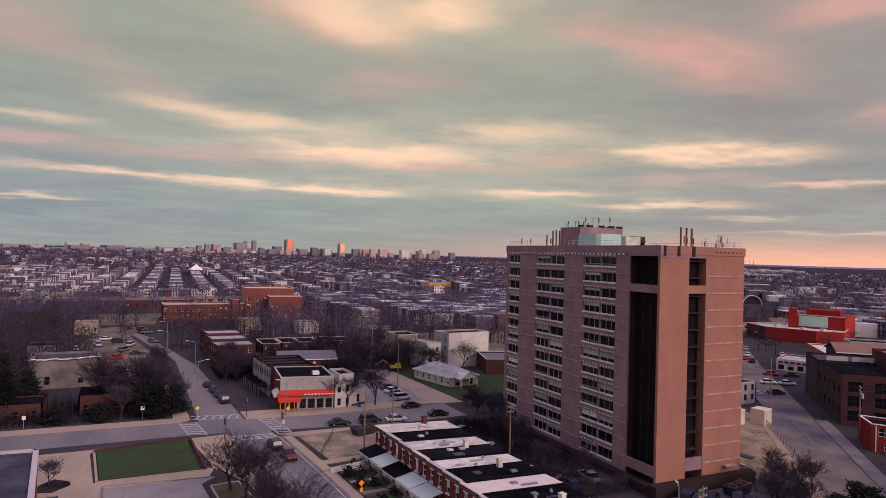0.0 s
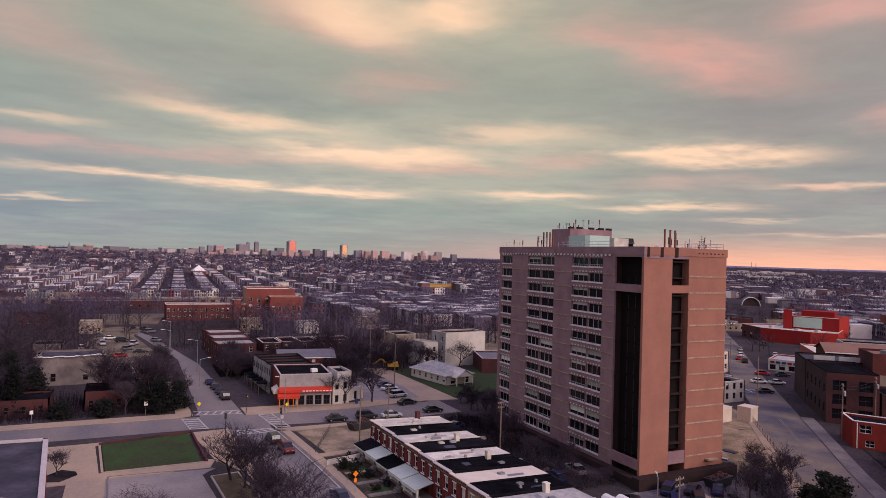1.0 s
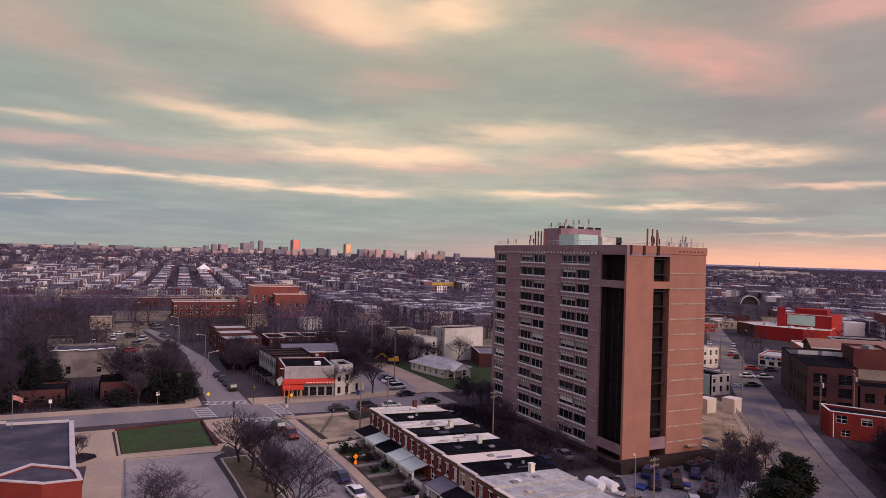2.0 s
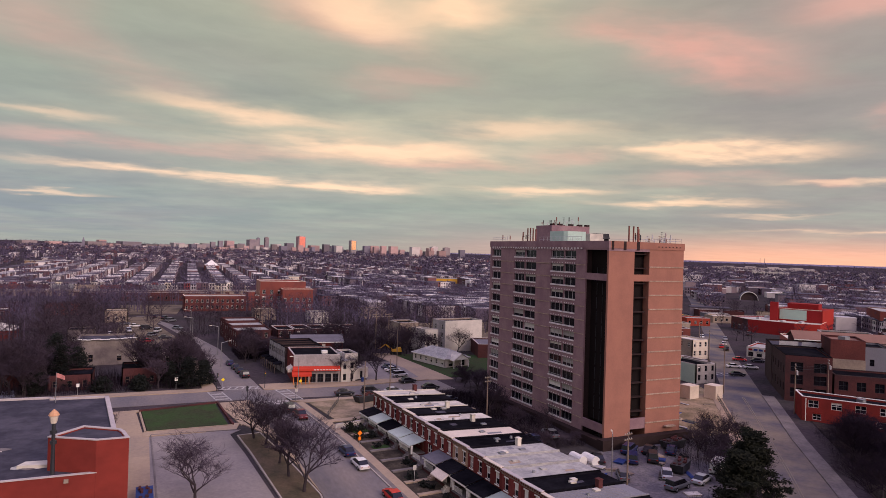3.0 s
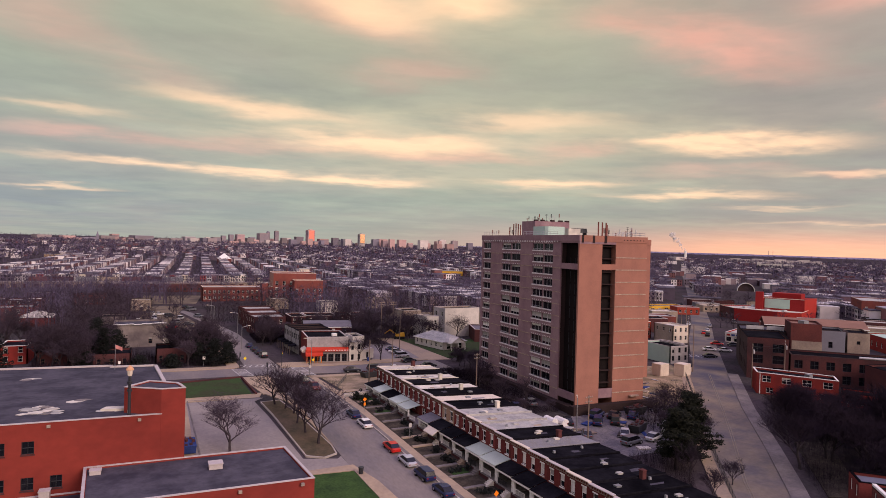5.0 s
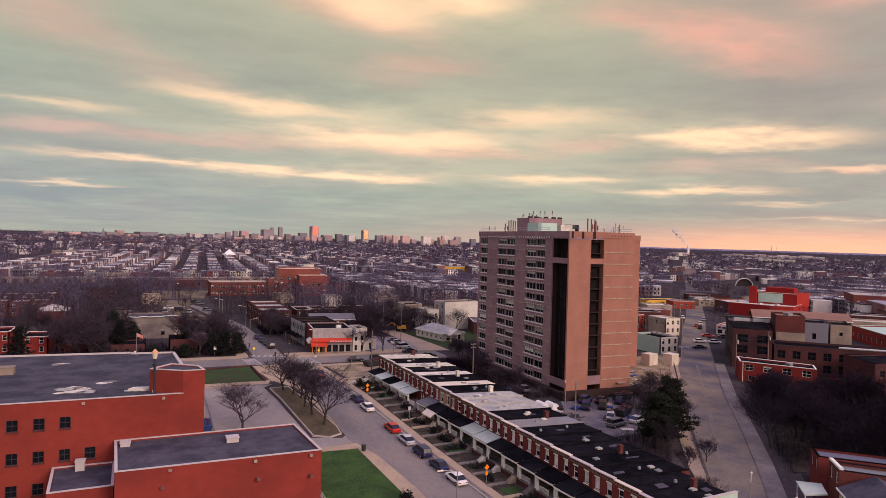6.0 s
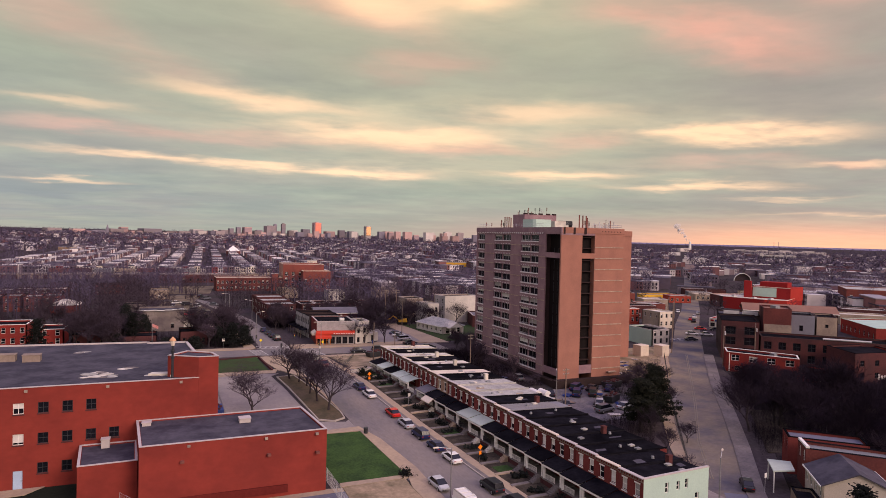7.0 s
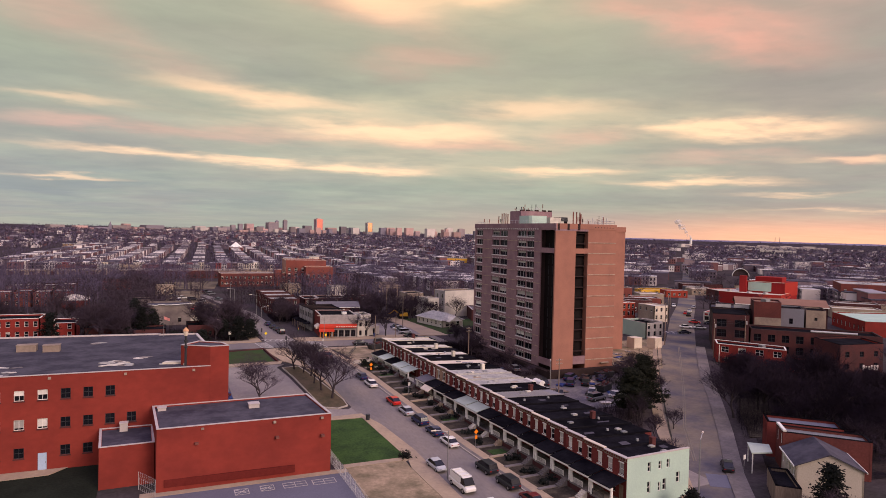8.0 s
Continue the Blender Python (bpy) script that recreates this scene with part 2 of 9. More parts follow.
M = dict(
    soil=mat("soil_and_winter_grass", (0.07, 0.054, 0.058), 0.95, var=0.3, scale=0.05, fine=1.2, other=(0.05, 0.044, 0.042), bump=0.4, spec=0.0),
    asphalt=mat("worn_asphalt", (0.225, 0.187, 0.165), 0.85, var=0.14, scale=0.09, fine=2.2, other=(0.155, 0.138, 0.14), stretch=(1, 0.35, 1)),
    asphalt_blue=mat("blue_grey_asphalt", (0.125, 0.122, 0.155), 0.8, var=0.12, scale=0.15, fine=4.0),
    lot=mat("pale_asphalt", (0.275, 0.235, 0.212), 0.9, var=0.14, scale=0.09, fine=2.0, other=(0.21, 0.18, 0.172)),
    concrete=mat("concrete_paving", (0.385, 0.285, 0.195), 0.9, var=0.14, scale=0.12, fine=1.6, other=(0.31, 0.235, 0.175)),
    kerb=mat("kerb_concrete", (0.34, 0.29, 0.25), 0.9, var=0.2, scale=0.5),
    paint_white=mat("road_paint", (0.5, 0.46, 0.43), 0.8, var=0.3, scale=0.8, fine=5, other=(0.32, 0.3, 0.28)),
    paint_yellow=mat("yellow_road_paint", (0.22, 0.175, 0.12), 0.8, var=0.3, scale=0.8, fine=5, other=(0.2, 0.18, 0.15)),
    walk_dark=mat("dark_worn_concrete", (0.2, 0.17, 0.155), 0.9, var=0.2, scale=0.2, fine=2, other=(0.14, 0.12, 0.115)),
    yard=mat("oily_asphalt", (0.12, 0.108, 0.12), 0.9, var=0.3, scale=0.25, fine=2, other=(0.19, 0.165, 0.16)),
    thicket=mat("near_black_ground", (0.019, 0.016, 0.02), 0.95, var=0.4, scale=0.2, fine=2, other=(0.05, 0.038, 0.035), bump=0.4, spec=0.0),
    lawn_dim=mat("dull_grass", (0.04, 0.07, 0.024), 0.95, var=0.3, scale=0.2, fine=3, other=(0.045, 0.05, 0.026), bump=0.4),
    brush=mat("dark_brush", (0.017, 0.012, 0.017), 0.95, var=0.25, scale=0.4, fine=3, spec=0.0),
    road_slant=mat("patched_tan_asphalt", (0.22, 0.175, 0.13), 0.88, var=0.14, scale=0.06, fine=1.4, other=(0.085, 0.08, 0.1)),
    dark_twig=mat("dark_thicket_twigs", (0.02, 0.014, 0.02), 0.95, var=0.25, scale=0.4, fine=3, rand=0.25, spec=0.0),
    lawn=mat("green_lawn", (0.046, 0.086, 0.025), 0.95, var=0.35, scale=0.3, fine=3, other=(0.03, 0.055, 0.02), bump=0.5),
    dirt=mat("bare_dirt", (0.35, 0.255, 0.17), 0.95, var=0.22, scale=0.22, fine=1.8, other=(0.17, 0.135, 0.085), bump=0.4),
    dry=mat("dry_grass", (0.125, 0.09, 0.06), 0.95, var=0.25, scale=0.3, fine=3, other=(0.075, 0.062, 0.04), bump=0.4),
    # tower brick in two tones: purple for shaded sides, orange for sunlit ones
    tower=mat("shade_toned_brick", (0.295, 0.185, 0.19), 0.9, var=0.1, scale=0.3, fine=3, other=(0.235, 0.14, 0.155), bump=0.1),
    tower_or=mat("sun_toned_brick", (0.345, 0.155, 0.112), 0.9, var=0.07, scale=0.25, fine=3, other=(0.295, 0.135, 0.1), bump=0.1),
    # stain colour that also holds the shade inside the stair recess
    tower_dark=mat("stain_and_shade_concrete", (0.034, 0.022, 0.021), 0.9, var=0.2, scale=0.4),
    ledge=mat("pale_ledge", (0.42, 0.31, 0.24), 0.9, var=0.3, scale=0.7, fine=3, other=(0.28, 0.19, 0.145)),
    # fill behind windows, the dark of unlit rooms put into its colour
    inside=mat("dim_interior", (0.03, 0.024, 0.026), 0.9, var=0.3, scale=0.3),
    glass=glassy("dark_window_glass", (0.008, 0.008, 0.012), 0.15),
    blind=mat("pale_blind", (0.5, 0.46, 0.43), 0.8, var=0.1, scale=0.5, rand=0.5),
    white=mat("white_paint", (0.72, 0.68, 0.63), 0.6, var=0.1, scale=0.6),
    cream=mat("cream_paint", (0.62, 0.52, 0.42), 0.7, var=0.12, scale=0.3),
    steel=mat("grey_steel", (0.25, 0.25, 0.26), 0.5, 0.6, var=0.15, scale=1.0),
    dark_steel=mat("dark_steel", (0.05, 0.05, 0.055), 0.5, 0.5, var=0.2),
    rust=mat("rusty_flue", (0.17, 0.062, 0.05), 0.8, var=0.25, scale=1.0),
    school=mat("orange_red_brick", (0.24, 0.04, 0.03), 0.9, var=0.09, scale=0.4, fine=2.5, other=(0.19, 0.033, 0.026), bump=0.1, stretch=(0.35, 0.35, 0.5)),
    school_roof=mat("dark_roof_felt", (0.082, 0.074, 0.09), 0.85, var=0.22, scale=0.22, fine=1.1, other=(0.045, 0.041, 0.054)),
    coping=mat("pale_coping", (0.44, 0.38, 0.36), 0.7, var=0.12, scale=0.6),
    row_brick=mat("dark_red_brick", (0.16, 0.036, 0.032), 0.9, var=0.18, scale=0.3, fine=6, rand=0.22, other=(0.125, 0.03, 0.028)),
    row_tan=mat("tan_brick", (0.36, 0.23, 0.16), 0.9, var=0.12, scale=0.3, fine=6),
    mint=mat("mint_painted_render", (0.42, 0.54, 0.45), 0.8, var=0.08, scale=0.2, fine=4, other=(0.38, 0.49, 0.42)),
    tar=mat("black_tar_roof", (0.0055, 0.005, 0.007), 0.95, var=0.35, scale=0.3, fine=2, rand=0.35, other=(0.012, 0.011, 0.014), spec=0.01),
    grey_roof=mat("grey_coated_roof", (0.40, 0.375, 0.335), 0.8, var=0.22, scale=0.45, fine=2, rand=0.15, other=(0.28, 0.265, 0.255)),
    white_roof=mat("white_coated_roof", (0.68, 0.61, 0.51), 0.75, var=0.22, scale=0.5, fine=2, rand=0.1, other=(0.46, 0.41, 0.35)),
    rib=mat("ribbed_metal_roof", (0.2, 0.19, 0.205), 0.7, 0.0, var=0.15, scale=0.3),
    porch_green=mat("pale_green_metal", (0.40, 0.44, 0.385), 0.6, 0.1, var=0.1, scale=0.4, rand=0.12),
    wood=mat("weathered_wood", (0.19, 0.14, 0.11), 0.85, var=0.25, scale=0.8, stretch=(1, 1, 0.2)),
    bark=mat("grey_brown_bark", (0.042, 0.033, 0.036), 0.95, var=0.25, scale=1.0, fine=8, rand=0.25),
    twig=mat("bare_twigs", (0.046, 0.033, 0.043), 0.95, var=0.2, scale=0.4, fine=3, rand=0.25),
    needle=mat("dark_needles", (0.010, 0.012, 0.009), 0.9, var=0.45, scale=0.6, fine=3, other=(0.02, 0.02, 0.013)),
    ivy=mat("ivy_leaves", (0.010, 0.011, 0.0095), 0.85, var=0.4, scale=0.8, fine=4, rand=0.3),
    awning=mat("orange_red_awning", (0.5, 0.05, 0.03), 0.7, var=0.08, scale=0.4),
    tan_wall=mat("stained_pale_wall", (0.36, 0.28, 0.215), 0.9, var=0.15, scale=0.15, fine=2, other=(0.25, 0.19, 0.155)),
    ind_brick=mat("sooty_brick", (0.1, 0.036, 0.035), 0.9, var=0.2, scale=0.12, fine=4, other=(0.055, 0.028, 0.03)),
    red_metal=mat("red_factory_cladding", (0.26, 0.022, 0.022), 0.7, var=0.1, scale=0.1, fine=2),
    brown_roof=mat("brown_sheet_roof", (0.22, 0.12, 0.09), 0.8, var=0.15, scale=0.2),
    slate=mat("grey_shingle_roof", (0.13, 0.12, 0.135), 0.85, var=0.2, scale=0.4, fine=4, stretch=(1, 1, 3)),
    rubber=mat("black_rubber", (0.015, 0.015, 0.016), 0.8, var=0.2),
    rim=mat("alloy_rim", (0.4, 0.4, 0.4), 0.35, 0.8, var=0.1),
    orange_sign=mat("orange_sign", (0.85, 0.22, 0.02), 0.5, var=0.05),
    yellow_sign=mat("yellow_sign", (0.75, 0.55, 0.04), 0.5, var=0.05),
    yellow=mat("yellow_cladding", (0.62, 0.34, 0.05), 0.7, var=0.1, scale=0.3),
    blue_box=mat("blue_plastic", (0.03, 0.05, 0.16), 0.6, var=0.2, scale=0.6),
    door_blue=mat("pale_blue_door", (0.36, 0.45, 0.58), 0.6, var=0.08, scale=0.8),
    far_wood=mat("far_bare_woods", (0.06, 0.043, 0.05), 0.95, var=0.3, scale=0.02, fine=0.2, bump=0.0, other=(0.045, 0.036, 0.045)),
    far_wall=mat("far_house_walls", (0.24, 0.19, 0.175), 0.9, var=0.4, scale=0.03, fine=0.09, bump=0.0, other=(0.10, 0.065, 0.06)),
    far_roof=mat("far_house_roofs", (0.22, 0.2, 0.205), 0.9, var=0.5, scale=0.04, fine=0.1, bump=0.0, other=(0.08, 0.075, 0.085)),
    # wall colour lightened towards mauve for distance haze
    city=mat("hazy_city_walls", (0.25, 0.2, 0.2), 0.8, var=0.15, scale=0.01, fine=0.05, bump=0.0, rand=0.3),
)

# ---------------------------------------------------------------- mesh helpers


def box(bm, x0, x1, y0, y1, z0, z1):
    v = [bm.verts.new((x, y, z)) for z in (z0, z1) for x, y in ((x0, y0), (x1, y0), (x1, y1), (x0, y1))]
    for f in ((3, 2, 1, 0), (4, 5, 6, 7), (0, 1, 5, 4), (1, 2, 6, 5), (2, 3, 7, 6), (3, 0, 4, 7)):
        bm.faces.new([v[i] for i in f])
    return v


def prism(bm, pts, z0, z1):
    """An upright prism on a plan outline (counter-clockwise). z1: a number or a function of x and y."""
    top = z1 if callable(z1) else (lambda x, y: z1)
    a = [bm.verts.new((x, y, z0)) for x, y in pts]
    b = [bm.verts.new((x, y, top(x, y))) for x, y in pts]
    n = len(pts)
    bm.faces.new(a[::-1])
    bm.faces.new(b)
    for i in range(n):
        bm.faces.new((a[i], a[(i + 1) % n], b[(i + 1) % n], b[i]))


def tube(bm, p, q, r0, r1, n=6, caps=True):
    p, q = Vector(p), Vector(q)
    d = (q - p).normalized()
    s = d.cross(Vector((0, 0, 1)) if abs(d.z) < 0.95 else Vector((1, 0, 0))).normalized()
    t = d.cross(s)
    ring = lambda c, r: [bm.verts.new(c + (s * math.cos(k * 2 * math.pi / n) + t * math.sin(k * 2 * math.pi / n)) * r) for k in range(n)]
    a, b = ring(p, r0), ring(q, r1)
    for k in range(n):
        bm.faces.new((a[k], b[k], b[(k + 1) % n], a[(k + 1) % n]))
    if caps and n > 2:
        bm.faces.new(a)
        bm.faces.new(b[::-1])


def ball(bm, c, r, rz=None, seg=10, rings=6):
    bmesh.ops.create_uvsphere(bm, u_segments=seg, v_segments=rings, radius=1, matrix=Matrix.LocRotScale(c, None, (r, r, rz or r)))


def bm_new():
    return bmesh.new()


def mesh_of(name, bm, material):
    me = bpy.data.meshes.new(name)
    bmesh.ops.recalc_face_normals(bm, faces=bm.faces) if len(bm.faces) < 4000 else None
    bm.to_mesh(me)
    bm.free()
    me.materials.append(M[material] if isinstance(material, str) else material)
    return me


def part(name, bm, material, parent=None, label=""):
    me = bm if isinstance(bm, bpy.types.Mesh) else mesh_of(name, bm, material)
    ob = new(name, me)
    ob.parent = parent
    if label:
        ob["label"] = label
    return ob


def place(name, me, parent, m, label=""):
    ob = part(name, me, None, parent, label)
    ob.matrix_basis = m
    return ob


def thing(name, label, category, m=None, group="", kind=""):
    ob = new(name)
    ob.empty_display_size = 0.5
    if m is not None:
        ob.matrix_basis = m
    return tagged(ob, label, category, group, kind)


def ss(a, b, v):
    u = min(1.0, max(0.0, (v - a) / (b - a)))
    return u * u * (3 - 2 * u)


def G(x, y):
    """Height of the ground: level round the crossing, falling towards the south, rising gently far out."""
    d = float(np.interp(y, (-400, -120, -65, -37, -16, -8, 15, 28), (-6.1, -5.4, -4.5, -3.5, -2.5, -1.9, -0.3, 0.0)))
    z = -1.4 + d * (1 - 0.5 * ss(-30, 40, x))
    far = math.hypot(x, y)
    west = ss(-40, 30, math.degrees(math.atan2(-x, max(y, 1))) + 30) if y > 300 else 0.0
    return z + 26 * ss(420, 1900, far) * west * 0.55 + 14 * ss(2600, 4700, far)


def wall_run(bm, a, b, z0, z1, thick, holes=()):
    """A wall between two plan points with real openings (u0, u1, z0, z1 measured along it); its body lies to the left of the way from a to b."""
    a, b = Vector((*a, 0)), Vector((*b, 0))
    d = (b - a)
    ln = d.length
    d.normalize()
    nrm = Vector((-d.y, d.x, 0)) * thick

    def steps(lo, hi, vals):
        out = [lo]
        for v in sorted(vals):
            if out[-1] + 1e-3 < v < hi - 1e-3:
                out.append(v)
        return out + [hi]
    us = steps(0.0, ln, [q for h in holes for q in h[:2]])
    zs = steps(z0, z1, [q for h in holes for q in h[2:]])
    nu, nz = len(us) - 1, len(zs) - 1
    solid = [[not any(h[0] < (us[i] + us[i + 1]) / 2 < h[1] and h[2] < (zs[k] + zs[k + 1]) / 2 < h[3] for h in holes) for k in range(nz)] for i in range(nu)]
    known = {}

    def at(i, k, s):
        if (i, k, s) not in known:
            p = a + d * us[i] + nrm * s
            known[i, k, s] = bm.verts.new((p.x, p.y, zs[k]))
        return known[i, k, s]
    full = lambda i, k: 0 <= i < nu and 0 <= k < nz and solid[i][k]
    for i in range(nu):
        for k in range(nz):
            if not solid[i][k]:
                continue
            q = [(i, k, 0), (i + 1, k, 0), (i + 1, k, 1), (i, k, 1), (i, k + 1, 0), (i + 1, k + 1, 0), (i + 1, k + 1, 1), (i, k + 1, 1)]
            sides = [(0, 1, 5, 4), (2, 3, 7, 6)]
            sides += [] if full(i, k - 1) else [(3, 2, 1, 0)]
            sides += [] if full(i, k + 1) else [(4, 5, 6, 7)]
            sides += [] if full(i - 1, k) else [(3, 0, 4, 7)]
            sides += [] if full(i + 1, k) else [(1, 2, 6, 5)]
            for f in sides:
                bm.faces.new([at(*q[c]) for c in f])


def face_at(p, nx, ny):
    """The pose of something hung on a wall: its local y points out of the wall."""
    return Matrix.Translation(p) @ Matrix.Rotation(math.atan2(ny, nx) - math.pi / 2, 4, "Z")


def window_mesh(w, h, bars=1, cross=True, depth=0.12):
    """Frame with bars, centred on x, from z 0 to h, its face towards +y."""
    bm = bm_new()
    t = 0.07
    xs = [-w / 2] + [-w / 2 + w * k / (bars + 1) for k in range(1, bars + 1)] + [w / 2]
    zs = [0, h / 2, h] if cross else [0, h]
    holes = []
    for i in range(len(xs) - 1):
        u0 = xs[i] + w / 2 + (t if i == 0 else 0.03)
        u1 = xs[i + 1] + w / 2 - (t if i == len(xs) - 2 else 0.03)
        for k in range(len(zs) - 1):
            holes.append((u0, u1, zs[k] + (t if k == 0 else 0.035), zs[k + 1] - (t if k == len(zs) - 2 else 0.035)))
    wall_run(bm, (-w / 2, -depth), (w / 2, -depth), 0, h, depth, holes)
    return bm


def pane_mesh(w, h, depth=0.1):
    bm = bm_new()
    box(bm, -w / 2 + 0.04, w / 2 - 0.04, -depth, -depth + 0.03, 0.04, h - 0.04)
    return bm


WIN = {}


def window_on(parent, p, nx, ny, w, h, frame_mat="white", bars=0, cross=True, blind=0.0, lintel=None):
    """A window set in a wall at p (its foot, centre), with frame, pane, perhaps a blind."""
    key = (round(w, 2), round(h, 2), frame_mat, bars, cross)
    if key not in WIN:
        WIN[key] = (mesh_of("window_frame", window_mesh(w, h, bars, cross), frame_mat), mesh_of("pane", pane_mesh(w, h), "glass"))
    fr, pn = WIN[key]
    wob = place("window", fr, parent, face_at(p, nx, ny))
    part("pane", pn, None, wob)
    if blind > 0:
        kb = ("blind", round(w, 2), round(h, 2), round(blind, 1))
        if kb not in WIN:
            bm = bm_new()
            box(bm, -w / 2 + 0.08, w / 2 - 0.08, -0.066, -0.05, h * (1 - blind), h - 0.06)
            WIN[kb] = mesh_of("blind", bm, "blind")
        part("blind", WIN[kb], None, wob)
    return wob


# ---------------------------------------------------------------- ground


def ground_sheet():
    near_x = list(range(-160, 261, 5))
    near_y = list(range(-160, 241, 5))

    def spread(near, far):
        out, step, v = [], 8.0, near[-1]
        while v < far:
            v += step
            step *= 1.17
            out.append(min(v, far))
        neg, step, v = [], 8.0, near[0]
        while v > -far:
            v -= step
            step *= 1.17
            neg.append(max(v, -far))
        return neg[::-1] + near + out

    xs, ys = spread(near_x, 4900), spread(near_y, 4900)
    verts = [(x, y, G(x, y)) for y in ys for x in xs]
    n = len(xs)
    faces = [(j * n + i, j * n + i + 1, (j + 1) * n + i + 1, (j + 1) * n + i) for j in range(len(ys) - 1) for i in range(n - 1)]
    me = bpy.data.meshes.new("ground")
    me.from_pydata(verts, [], faces)
    me.materials.append(M["soil"])
    tagged(new("ground", me), "brown winter soil and thin grass reaching the horizon", "ground", kind="structure")


ground_sheet()


def drape(name, pts, off, material, label, category="pavement", thick=0.25, kind="structure"):
    """A slab with the plan outline pts that follows the ground at the height off."""
    bm = bm_new()
    f = bm.faces.new([bm.verts.new((x, y, 0)) for x, y in pts])
    for axis in (0, 1):
        vals = [p[axis] for p in pts]
        k = math.ceil(min(vals) / 5) * 5
        while k < max(vals):
            co = (k, 0, 0) if axis == 0 else (0, k, 0)
            no = (1, 0, 0) if axis == 0 else (0, 1, 0)
            bmesh.ops.bisect_plane(bm, geom=bm.verts[:] + bm.edges[:] + bm.faces[:], plane_co=co, plane_no=no)
            k += 5
    bmesh.ops.triangulate(bm, faces=bm.faces[:])
    for v in bm.verts:
        v.co.z = G(v.co.x, v.co.y) + off
    ext = bmesh.ops.extrude_face_region(bm, geom=bm.faces[:])
    for v in [g for g in ext["geom"] if isinstance(g, bmesh.types.BMVert)]:
        v.co.z -= thick
    return tagged(part(name, bm, material), label, category, kind=kind)


def strip(pts, w0, w1):
    """The outline of a band along a plan line, from w0 to w1 on its right-hand side."""
    out = []
    for w in (w0, w1):
        side = []
        for i, p in enumerate(pts):
            a, b = Vector(pts[max(0, i - 1)]), Vector(pts[min(len(pts) - 1, i + 1)])
            d = (b - a).normalized()
            side.append((p[0] + d.y * w, p[1] - d.x * w))
        out.append(side)
    return out[0] + out[1][::-1]

# street lines (x at a given y)
kerb_e = lambda y: -46.0 + 0.08 * (28 - y)       # east kerb of the terrace street
kerb_w = lambda y: -53.6 + 0.05 * (-5 - y)       # west kerb
front_x = lambda y: -35.3 + 0.07 * (28 - y)      # fronts of the terrace


def cut(a, b, u):
    return (a[0] + (b[0] - a[0]) * u, a[1] + (b[1] - a[1]) * u)


